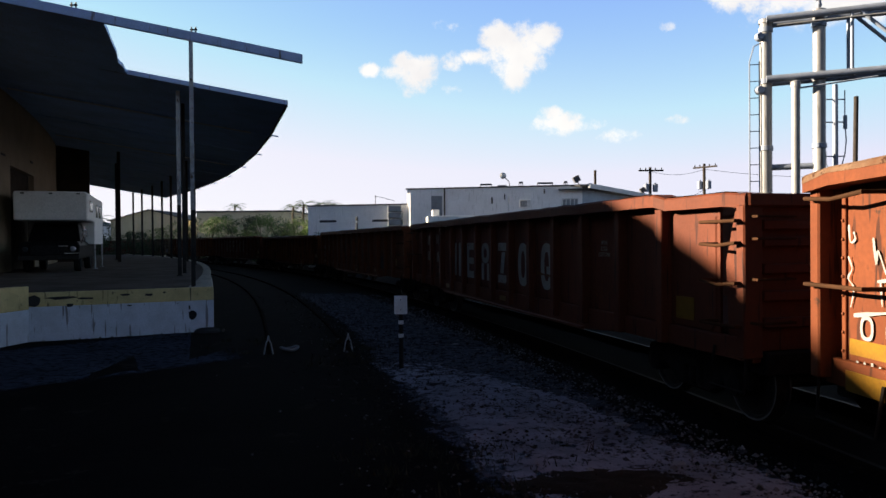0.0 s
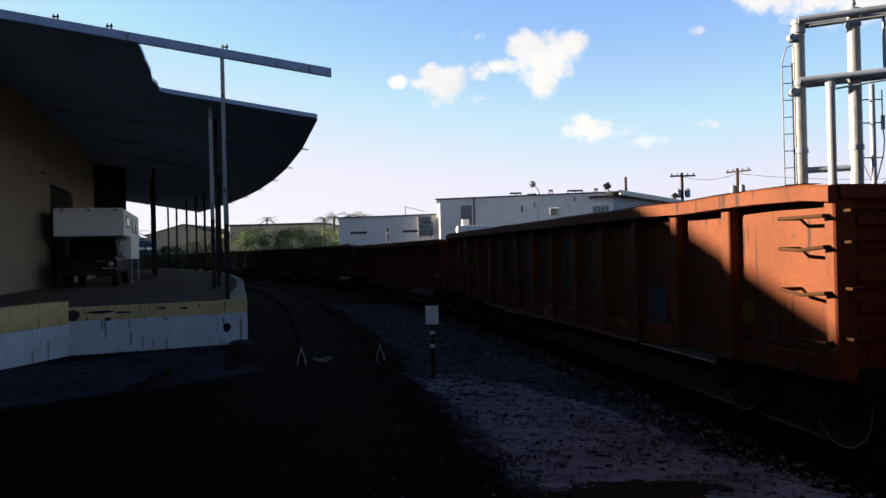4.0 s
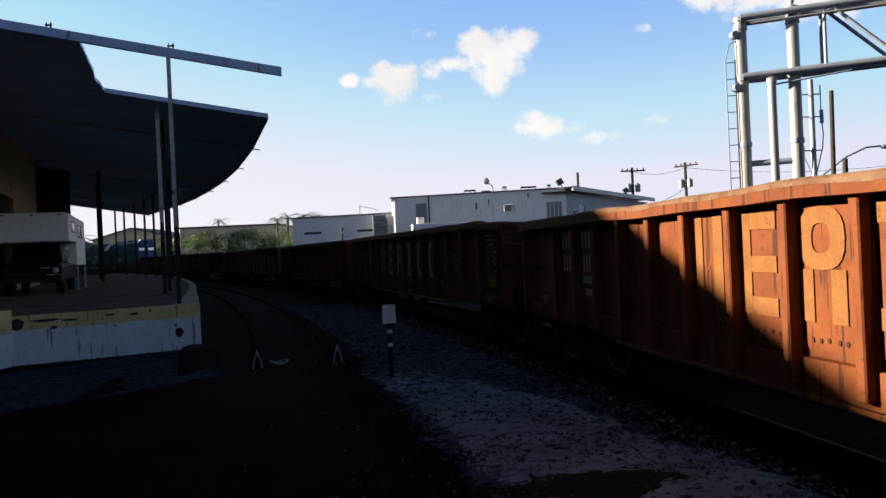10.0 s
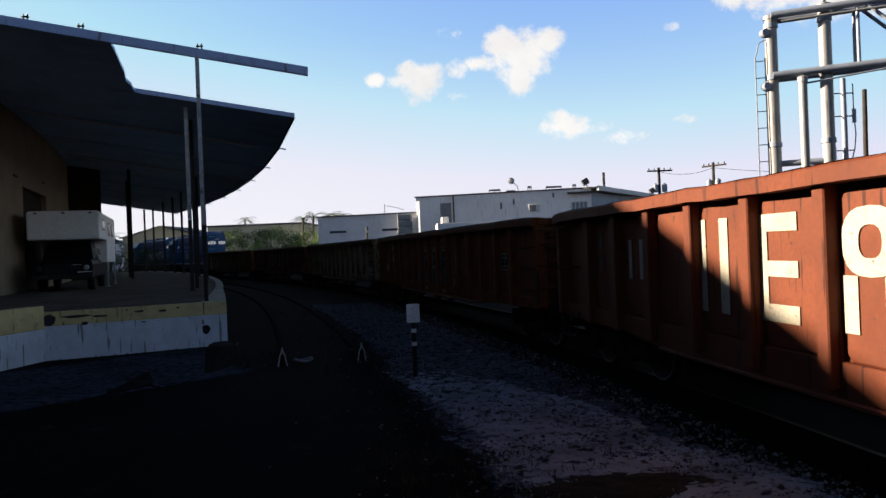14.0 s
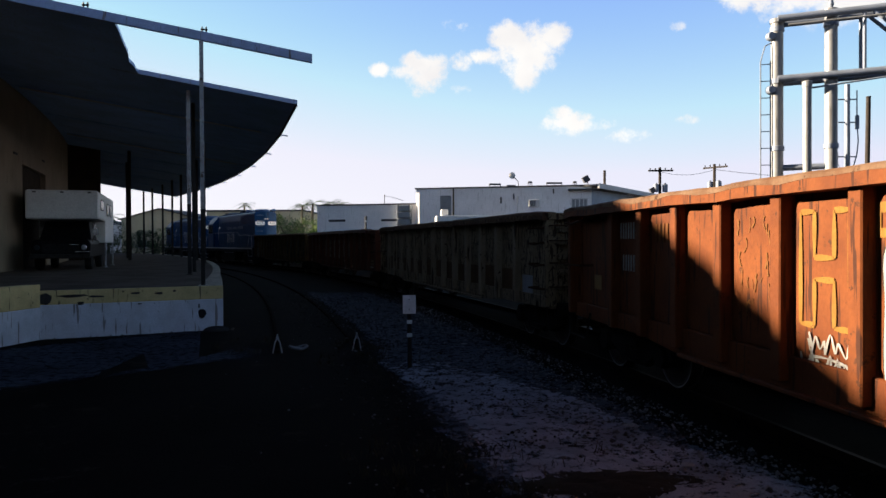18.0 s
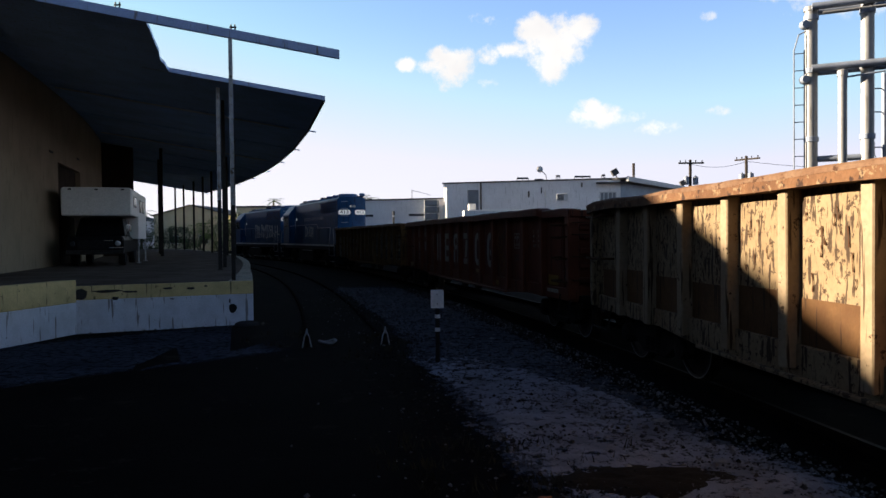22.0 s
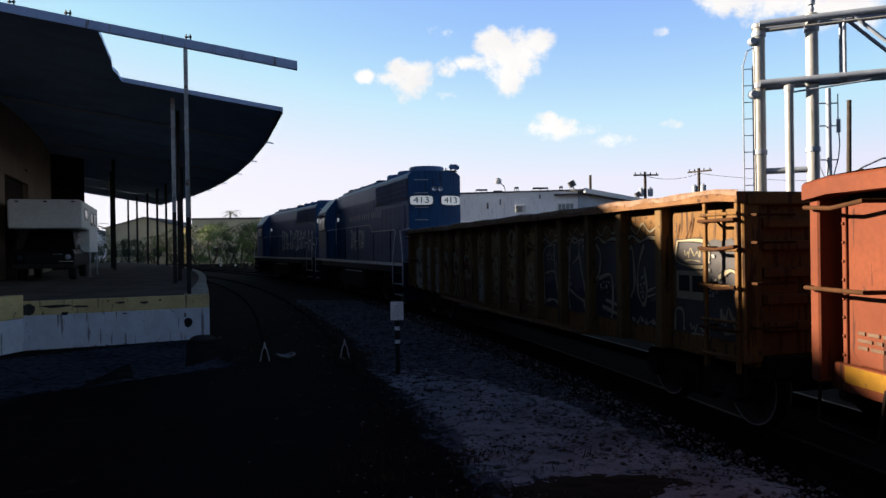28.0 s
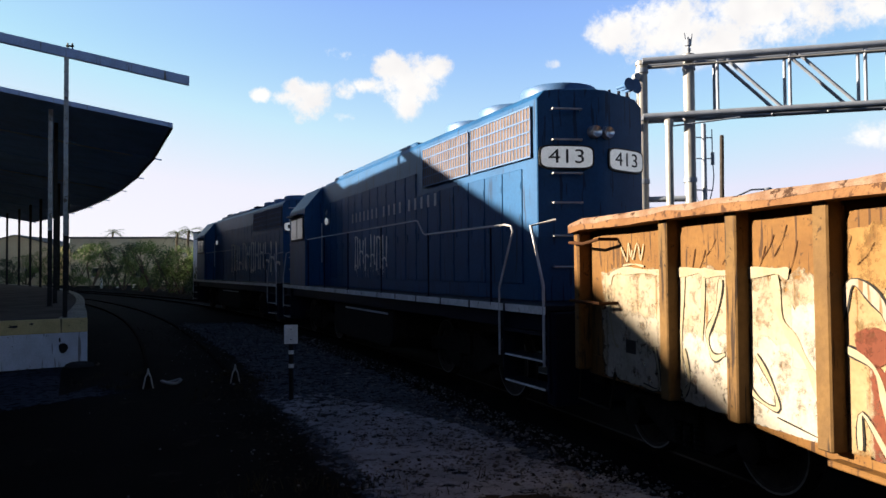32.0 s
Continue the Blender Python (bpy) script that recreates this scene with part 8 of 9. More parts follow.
    lathe(bm, [(6.95, 0.15), (7.12, 0.15), (7.18, 0.001)], "z", 14, Matrix.Translation(p))
    part("pipe_cap", bm, M["galvanised"], t, "pipe cap")
    tube_part("bracket_arm", [p + Vector((0, 0, 6.9)), p + way * 2.3 + Vector((0, 0, 7.1))], 0.03, M["gantry_grey"], "thin bracket arm", 6)
    # caged ladder on the left
    lad = new("ladder")
    lad.parent = t
    lad["label"] = "steel ladder up the mast"
    o = a + Vector((-0.24, -0.05, 0))
    for x in (0.0, -0.30):
        bm = bmesh.new()
        pts = [o + Vector((x, x * -0.2, 0.3)), o + Vector((x, x * -0.2, 7.95))]
        if x < 0:
            pts += [o + Vector((x * 0.55, 0.03, 8.45)), o + Vector((0.15, 0, 8.6))]
        tube(bm, pts, 0.022, 6)
        part("rail", bm, M["gantry_grey"], lad)
    for i in range(14):
        bm = bmesh.new()
        z = 0.7 + 0.55 * i
        tube(bm, [o + Vector((0, 0, z)), o + Vector((-0.30, 0.06, z))], 0.016, 6)
        part("rung", bm, M["gantry_grey"], lad)
    for z in (8.75, 7.0):
        bm = bmesh.new()
        lathe(bm, [(-0.09, 0.001), (-0.09, 0.12), (0.09, 0.15), (0.10, 0.001)], "y", 14, Matrix.Translation(a + Vector((-0.24, -0.1, z))))
        part("lamp_box", bm, M["gantry_grey"], t, "small round lamp box", smooth=0.6)


gantry()


def lattice_mast():
    base = Vector((17.6, 31.4, 0))
    t = thing("radio_mast", "slim grey ladder mast beside the gantry", "mast", m=Matrix.Translation(base))
    bm = bmesh.new()
    tube(bm, [(0, 0, 0), (0, 0, 8.85)], [0.13, 0.11], 10)
    part("pole", bm, M["gantry_grey"], t, smooth=0.8)
    for x in (-0.42, 0.42):
        bm = bmesh.new()
        tube(bm, [(x * 0.2, 0, 4.6), (x, 0, 5.4), (x, 0, 5.9)] if x < 0 else [(x * 0.2, 0, 4.6), (x, 0, 5.8), (x * 1.15, 0, 6.4), (x, 0, 7.2), (x, 0, 8.6)], 0.025, 6)
        part("stay", bm, M["gantry_grey"], t)
    for z in (5.7, 7.2, 8.2):
        bm = bmesh.new()
        tube(bm, [(-0.42, 0, z), (0.42, 0, z)], 0.03, 6)
        part("step", bm, M["gantry_grey"], t)
    bm = bmesh.new()
    box(bm, 0.36, 0.50, -0.06, 0.06, 6.9, 7.5)
    part("box", bm, M["gantry_grey"], t, bevel=0.01)


lattice_mast()


def lamp_and_poles():
    # street lamp with a long arm
    base = Vector((24.6, 44.0, 0))
    t = thing("street_lamp", "dark street lamp pole with a long curved arm", "street lamp", m=Matrix.Translation(base))
    bm = bmesh.new()
    tube(bm, [(0, 0, 0), (0, 0, 5.2)], 0.12, 10)
    part("pole", bm, M["dark_post"], t)
    bm = bmesh.new()
    tube(bm, [(0, 0, 5.0), (0.6, 0, 5.6), (2.0, 0, 6.6), (3.4, 0, 7.2), (4.4, -0.1, 7.25)], 0.06, 8)
    part("arm", bm, M["gantry_grey"], t)
    bm = bmesh.new()
    lathe(bm, [(-0.35, 0.02), (-0.25, 0.14), (0.15, 0.17), (0.35, 0.05)], "x", 12, Matrix.Translation((4.6, -0.1, 7.2)))
    part("lamp_head", bm, M["gantry_grey"], t, smooth=0.8)
    for x, y, h, w in ((22.92, 39.1, 9.85, 0.14), (28.6, 47.4, 6.9, 0.20)):
        t = thing("bare_pole", "plain dark pole behind the tracks", "pole", "bare poles", Matrix.Translation((x, y, 0)) @ Matrix.Rotation(0.015, 4, "Y"))
        bm = bmesh.new()
        tube(bm, [(0, 0, 0), (0, 0, h)], [w, w * 0.85], 10)
        part("shaft", bm, M["wood_pole"], t, smooth=0.8)
    for az, el, dist, turn in ((16.7, 5.4, 84.0, 0.3), (20.6, 5.5, 84.0, -0.5)):
        a = radians(az)
        h = 2.1 + dist * math.tan(radians(el))
        t = thing("utility_pole", "wooden utility pole with a crossarm and transformers", "utility pole", "utility poles", Matrix.Translation((dist * math.sin(a), dist * math.cos(a), 0)) @ Matrix.Rotation(-a + turn, 4, "Z"))
        bm = bmesh.new()
        tube(bm, [(0, 0, 0), (0, 0, h + 0.2)], [0.20, 0.15], 10)
        part("shaft", bm, M["wood_pole"], t)
        bm = bmesh.new()
        box(bm, -1.3, 1.5, -0.08, 0.08, h - 0.25, h - 0.08)
        part("crossarm", bm, M["wood_pole"], t)
        for x in (-1.1, -0.5, 0.6, 1.3):
            bm = bmesh.new()
            lathe(bm, [(h - 0.08, 0.04), (h + 0.05, 0.07), (h + 0.14, 0.05), (h + 0.16, 0.001)], "z", 8, Matrix.Translation((x, 0, 0)))
            part("insulator", bm, M["black"], t)
        for x in (-0.45, 0.55):
            bm = bmesh.new()
            lathe(bm, [(h - 2.6, 0.05), (h - 2.55, 0.30), (h - 1.75, 0.30), (h - 1.65, 0.12), (h - 1.55, 0.05)], "z", 12, Matrix.Translation((x, -0.1, 0)))
            part("transformer", bm, M["gantry_grey"], t, "grey transformer can", smooth=0.6)
    p = [Vector((84 * math.sin(radians(z)), 84 * math.cos(radians(z)), 9.8 if z < 30 else 9.0)) for z in (16.7, 20.6, 40.0)]
    q = Vector((20.8, 75.0, 5.6))
    for n, (a, b, sag) in enumerate(((p[0], p[1], 0.5), (p[1], p[2], 1.2), (p[1] - Vector((0, 0, 2.2)), q, 0.8), (p[0] - Vector((0, 0, 2.4)), q, 0.3))):
        bm = bmesh.new()
        tube(bm, [a.lerp(b, k / 10) - Vector((0, 0, sag * 4 * (k / 10) * (1 - k / 10))) for k in range(11)], 0.022, 5)
        tagged(part("overhead_wire", bm, M["black"]), "thin black overhead wire", "wire", "overhead wires")


lamp_and_poles()


# ---- buildings behind the train ----
def wall_run(bm, a, b, z0, z1, thick=0.3, holes=()):
    """A wall from a to b with rectangular openings (u0, u1, z0, z1) cut through it."""
    a, b = Vector((*a, 0)), Vector((*b, 0))
    d = (b - a).normalized()
    m = Matrix.Translation(a) @ Matrix.Rotation(math.atan2(d.y, d.x), 4, "Z")
    u, length = 0.0, (b - a).length
    for h in sorted(holes):
        box(bm, u, h[0], 0, thick, z0, z1, m)
        if h[2] > z0:
            box(bm, h[0], h[1], 0, thick, z0, h[2], m)
        box(bm, h[0], h[1], 0, thick, h[3], z1, m)
        u = h[1]
    box(bm, u, length, 0, thick, z0, z1, m)
    return m


def opening(house, m, u0, u1, z0, z1, kind, frame_mat=None):
    frame_mat = frame_mat or M["trim"]
    w = 0.07
    bm = bmesh.new()
    for x0, x1, a, b in ((u0, u0 + w, z0, z1), (u1 - w, u1, z0, z1), (u0 + w, u1 - w, z0, z0 + w), (u0 + w, u1 - w, z1 - w, z1)):
        box(bm, x0, x1, 0.02, 0.20, a, b, m)
    win = part(kind, bm, frame_mat, house, "framed " + kind)
    bm = bmesh.new()
    box(bm, u0 + w, u1 - w, 0.10, 0.13, z0 + w, z1 - w, m)
    part("pane" if kind == "window" else "door_leaf", bm, M["glass"] if kind == "window" else M["door_grey"], win)
    return win


def white_building():
    A, C, R = (-2.3, 58.0), (11.30, 55.15), (24.3, 76.0)
    top = 6.3
    house = structure(new("white_building"), "two-storey off-white building behind the train", "building")
    la = (Vector(C) - Vector(A)).length
    holes = [(1.98, 2.88, 3.9, 5.75), (9.15, 9.75, 4.75, 5.3), (12.35, 13.6, 2.95, 5.35)]
    bm = bmesh.new()
    m = wall_run(bm, A, C, -0.1, top, 0.3, holes)
    part("wall", bm, M["white_wall"], house, "off-white stained wall")
    opening(house, m, *holes[0], "doorway", M["door_grey"])
    opening(house, m, *holes[1], "window")
    w = opening(house, m, *holes[2], "doorway", M["trim"])
    bm = bmesh.new()
    for u in (12.66, 12.98, 13.29):
        box(bm, u - 0.04, u + 0.04, 0.05, 0.14, 3.0, 5.3, m)
    part("mullion", bm, M["trim"], w, "pale door mullions")
    # downpipe, landing rail, conduit, roof edge
    bm = bmesh.new()
    tube(bm, [m @ Vector((3.08, -0.06, 2.5)), m @ Vector((3.08, -0.06, top))], 0.06, 8)
    part("downpipe", bm, M["dark_post"], house, "dark downpipe")
    bm = bmesh.new()
    tube(bm, [m @ Vector((8.2, -0.06, 3.6)), m @ Vector((8.2, -0.06, 5.4)), m @ Vector((8.25, -0.06, 5.6))], 0.05, 6)
    tube(bm, [m @ Vector((8.2, -0.06, 4.0)), m @ Vector((13.3, -0.06, 3.75))], 0.035, 6)
    part("conduit", bm, M["trim"], house, "pale pipework on the wall")
    # a shallow porch roof over the double door at the corner
    bm = bmesh.new()
    box(bm, 12.1, la + 0.5, -0.55, -0.004, top - 0.34, top - 0.24, m)
    part("porch_roof", bm, M["roof_edge"], house, "thin dark porch roof")
    bm = bmesh.new()
    tube(bm, [m @ Vector((6.9, -0.05, 5.05)), m @ Vector((6.9, -0.05, 5.55))], 0.07, 8)
    tube(bm, [m @ Vector((7.9, -0.05, 5.35)), m @ Vector((7.9, -0.05, 5.8))], 0.05, 8)
    tube(bm, [m @ Vector((11.0, -0.05, 5.75)), m @ Vector((11.0, -0.05, 6.1))], 0.06, 8)
    part("wall_pipe", bm, M["roof_edge"], house, "short dark vent pipes on the wall")
    bm = bmesh.new()
    box(bm, -0.1, la + 0.1, -0.10, 0.40, top, top + 0.10, m)
    part("roof_edge", bm, M["roof_edge"], house, "thin dark parapet cap")
    # right-hand wing seen obliquely, with an overhanging fascia
    # this wing's unlit side is given by a blue-grey colour
    bm = bmesh.new()
    hs = [(1.4, 2.2, 3.9, 4.7), (3.0, 4.6, 3.6, 5.2), (6.6, 7.6, 4.0, 4.7), (9.5, 10.4, 3.6, 5.0), (13.0, 15.0, 3.9, 4.9), (18.0, 20.0, 3.9, 4.9)]
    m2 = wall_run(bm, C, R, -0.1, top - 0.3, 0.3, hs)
    part("side_wall", bm, M["grey_wall"], house, "side wall away from the sun, shade put into its blue-grey")
    for h in hs:
        opening(house, m2, *h, "window")
    lb = (Vector(R) - Vector(C)).length
    bm = bmesh.new()
    box(bm, -0.35, lb + 0.3, -0.75, -0.60, top - 0.22, top + 0.14, m2)
    part("fascia", bm, M["trim"], house, "pale overhanging fascia")
    bm = bmesh.new()
    box(bm, -0.3, lb + 0.3, -0.6, 9.0, top - 0.05, top + 0.08, m2)
    part("roof", bm, M["roof_edge"], house, "flat dark roof")
    bm = bmesh.new()
    wall_run(bm, R, (R[0] - 12, R[1] + 8), -0.1, top - 0.3)
    wall_run(bm, (R[0] - 12, R[1] + 8), A, -0.1, top - 0.3)
    part("rear_wall", bm, M["white_wall"], house)
    # things on the roof and the wall
    for u, k in ((la - 0.2, 1.0), (la + 15.0, 0.9)):
        p = m @ Vector((u, -0.3, top)) if u < la else m2 @ Vector((u - la, -0.65, top))
        t = thing("flood_lamp", "tilted flood lamp on the roof edge", "lamp", "flood lamps", Matrix.Translation(p) @ Matrix.Rotation(-0.5, 4, "Y"))
        bm = bmesh.new()
        box(bm, -0.22, 0.28, -0.2, 0.2, 0.30, 0.78)
        part("housing", bm, M["roof_edge"], t, bevel=0.03)
        bm = bmesh.new()
        tube(bm, [(0, 0, 0), (0, 0, 0.35)], 0.04, 6)
        part("bracket", bm, M["roof_edge"], t)
    p = m @ Vector((9.5, -0.02, 5.0))
    t = thing("wall_air_conditioner", "pale air conditioner in the wall", "air conditioner", m=Matrix.Translation(p) @ Matrix.Rotation(math.atan2(C[1] - A[1], C[0] - A[0]), 4, "Z"))
    bm = bmesh.new()
    box(bm, -0.42, 0.42, -0.12, 0.2, -0.28, 0.30)
    part("case", bm, M["trim"], t, bevel=0.02)
    bm = bmesh.new()
    for k in range(6):
        box(bm, -0.36, 0.14, -0.14, -0.121, -0.22 + 0.08 * k, -0.17 + 0.08 * k)
    part("grille", bm, M["roof_edge"], t)
    for u, w, h in ((6.3, 0.9, 0.35), (7.6, 0.7, 0.2), (9.1, 0.3, 0.45), (11.0, 1.2, 0.35), (12.6, 0.25, 0.4)):
        t = thing("roof_vent", "small vent on the flat roof", "vent", "roof vents", Matrix.Translation(m @ Vector((u, 0.9, top))))
        bm = bmesh.new()
        for k in range(3):
            tube(bm, [(-w / 2 + w / 2 * k, 0, 0), (-w / 2 + w / 2 * k, 0, h)], 0.03, 6)
        box(bm, -w / 2, w / 2, -0.12, 0.12, h - 0.08, h + 0.05)
        part("frame", bm, M["roof_edge"], t)
    t = thing("satellite_dish", "satellite dish on a bent pole", "dish", m=Matrix.Translation(m @ Vector((8.3, 0.3, top))))
    bm = bmesh.new()
    tube(bm, [(0, 0, 0), (-0.1, 0, 0.5), (-0.5, 0, 0.9)], 0.035, 6)
    part("pole", bm, M["roof_edge"], t)
    bm = bmesh.new()
    lathe(bm, [(0.0, 0.001), (0.02, 0.12), (0.07, 0.26), (0.09, 0.26), (0.04, 0.12), (0.03, 0.001)], "y", 16, Matrix.Translation((-0.55, 0, 0.95)))
    part("dish", bm, M["trim"], t)
    a = radians(12.57)
    t = thing("flag_pole", "bare thin pole behind the building", "pole", m=Matrix.Translation((62 * math.sin(a), 62 * math.cos(a), 0)))
    bm = bmesh.new()
    tube(bm, [(0, 0, 0), (0, 0, 8.0)], 0.11, 8)
    part("shaft", bm, M["wood_pole"], t)


white_building()


def white_trailer():
    t = thing("box_trailer", "sunlit white box trailer parked behind the train", "trailer", m=Matrix.Translation((2.1, 46.6, 0)) @ Matrix.Rotation(0.05, 4, "Z"))
    bm = bmesh.new()
    box(bm, -2.7, 2.8, -1.2, 1.2, 1.1, 3.72)
    body = part("body", bm, M["camper_white"], t, "white box body", bevel=0.04)
    bm = bmesh.new()
    for k in range(10):
        box(bm, -2.6 + 0.58 * k, -2.56 + 0.58 * k, -1.215, -1.2005, 1.2, 3.65)
    part("ribs", bm, M["trim"], body)
    bm = bmesh.new()
    box(bm, -2.5, 2.6, -0.5, 0.5, 0.85, 1.1)
    part("chassis", bm, M["under"], t)
    for x in (-1.9, 1.2, 2.1):
        bm = bmesh.new()
        lathe(bm, [(-1.15, 0.2), (-1.15, 0.5), (-0.85, 0.5), (-0.85, 0.2)], "y", 18, Matrix.Translation((x, 0, 0.5)))
        part("wheel", bm, M["rubber"], t)
        bm = bmesh.new()
        lathe(bm, [(0.85, 0.2), (0.85, 0.5), (1.15, 0.5), (1.15, 0.2)], "y", 18, Matrix.Translation((x, 0, 0.5)))
        part("wheel", bm, M["rubber"], t)
    bm = bmesh.new()
    box(bm, -2.35, -1.9, -0.5, 0.5, 3.721, 4.15)
    part("roof_unit", bm, M["camper_white"], t, "white roof unit", bevel=0.03)


white_trailer()


def low_building():
    A, B = (-10.74, 60.39), (-2.2, 58.6)
    top = 5.12
    house = structure(new("low_building"), "long low off-white building behind the train", "building")
    holes = [(1.0, 2.5, 3.75, 3.95), (5.6, 7.2, 3.75, 3.95)]
    bm = bmesh.new()
    m = wall_run(bm, A, B, -0.1, top, 0.3, holes)
    part("wall", bm, M["grey_block"], house, "off-white stained wall")
    for h in holes:
        opening(house, m, *h, "window", M["roof_edge"])
    length = (Vector(B) - Vector(A)).length
    bm = bmesh.new()
    box(bm, -0.1, length, -0.12, 8.0, top, top + 0.10, m)
    part("roof", bm, M["roof_edge"], house, "flat roof with a dark edge")
    bm = bmesh.new()
    box(bm, 0.0, 0.3, 0.31, 9.0, -0.1, top - 0.01, m)
    box(bm, 0.0, length, 9.0, 9.3, -0.1, top - 0.01, m)
    part("rear_wall", bm, M["grey_block"], house)
    p = m @ Vector((length - 1.0, -0.3, 4.2))
    t = thing("wall_unit", "grey mechanical unit on the wall", "air conditioner", m=Matrix.Translation(p) @ Matrix.Rotation(math.atan2(B[1] - A[1], B[0] - A[0]), 4, "Z"))
    for k in range(3):
        bm = bmesh.new()
        box(bm, -0.6, 0.5, -0.35, 0.3, -0.75 + 0.55 * k, -0.28 + 0.55 * k)
        part("unit", bm, M["door_grey"], t, bevel=0.03)
    bm = bmesh.new()
    for k in (-0.5, 0.45):
        tube(bm, [(k, -0.3, -0.9), (k, -0.3, 0.9)], 0.04, 6)
    part("frame", bm, M["roof_edge"], t)
    p = m @ Vector((4.3, 0.0, 3.6))
    t = thing("wall_pipe", "short dark pipe on the wall", "pipe", m=Matrix.Translation(p))
    bm = bmesh.new()
    tube(bm, [(0, -0.15, -0.6), (0, -0.15, 0.1)], 0.08, 8)
    tube(bm, [(0, -0.15, 0.25), (0, -0.15, 0.6)], 0.11, 8)
    part("pipe", bm, M["roof_edge"], t)
    p = m @ Vector((5.6, 1.0, top))
    t = thing("roof_antenna", "thin antenna on the low roof", "antenna", m=Matrix.Translation(p))
    bm = bmesh.new()
    tube(bm, [(0, 0, 0), (0, 0, 0.9)], 0.03, 6)
    tube(bm, [(0, 0, 0.8), (0.6, 0, 0.7), (1.6, 0, 0.4)], 0.02, 6)
    part("mast", bm, M["roof_edge"], t)


low_building()


def shed(name, label, az0, az1, dist, el, mat, gable=0.0, depth=12.0, roof="roof_edge"):
    """A plain far house seen from the front, with a wall, a roof and a few openings."""
    a, b = radians(az0), radians(az1)
    A, B = Vector((dist * math.tan(a), dist)), Vector((dist * math.tan(b), dist))
    top = 2.1 + dist * math.tan(radians(el))
    house = structure(new(name), label, "building")
    w = (B - A).length
    bm = bmesh.new()
    hs = [(w * 0.2, w * 0.2 + 1.6, 1.2, 2.6), (w * 0.6, w * 0.6 + 1.6, 1.2, 2.6)]
    m = wall_run(bm, A, B, -0.1, top, 0.3, hs)
    box(bm, 0, 0.3, 0.301, depth, -0.1, top, m)
    box(bm, w - 0.3, w, 0.301, depth, -0.1, top, m)
    box(bm, 0.3, w - 0.3, depth - 0.3, depth, -0.1, top, m)
    part("wall", bm, mat, house)
    for h in hs:
        opening(house, m, *h, "window")
    bm = bmesh.new()
    if gable:
        prism(bm, [(-0.3, top), (w + 0.3, top), (w / 2, top + gable)], 0.02, depth, m)
        part("gable", bm, mat, house)
        bm = bmesh.new()
        for s in (0, 1):
            o = [(-0.5, top - 0.05), (w / 2, top + gable + 0.15), (w / 2, top + gable + 0.02), (-0.4, top - 0.16)]
            prism(bm, o if not s else [(w - x, z) for x, z in o], -0.4, depth + 0.3, m)
    else:
        box(bm, -0.2, w + 0.2, -0.2, depth, top, top + 0.25, m)
    part("roof", bm, M[roof], house)
    return house


shed("grey_shed", "long pale shed with a flat roof far behind the bushes", -18.4, -11.2, 112.0, 2.45, M["beige_wall"], 0, 14)
shed("gabled_house", "pale yellow gabled building far beyond the dock", -24.3, -19.0, 118.0, 1.9, M["beige_wall"], 1.6, 14)
shed("far_house", "low pale house far beyond the dock", -30.0, -24.8, 130.0, 1.5, M["white_wall"], 1.2, 12)
shed("far_store", "low pale building far behind the tracks", 18.5, 34.0, 150.0, 1.4, M["white_wall"], 0, 20)
shed("far_depot", "low grey building far to the side", 36.0, 60.0, 120.0, 1.6, M["grey_wall"], 0, 20)


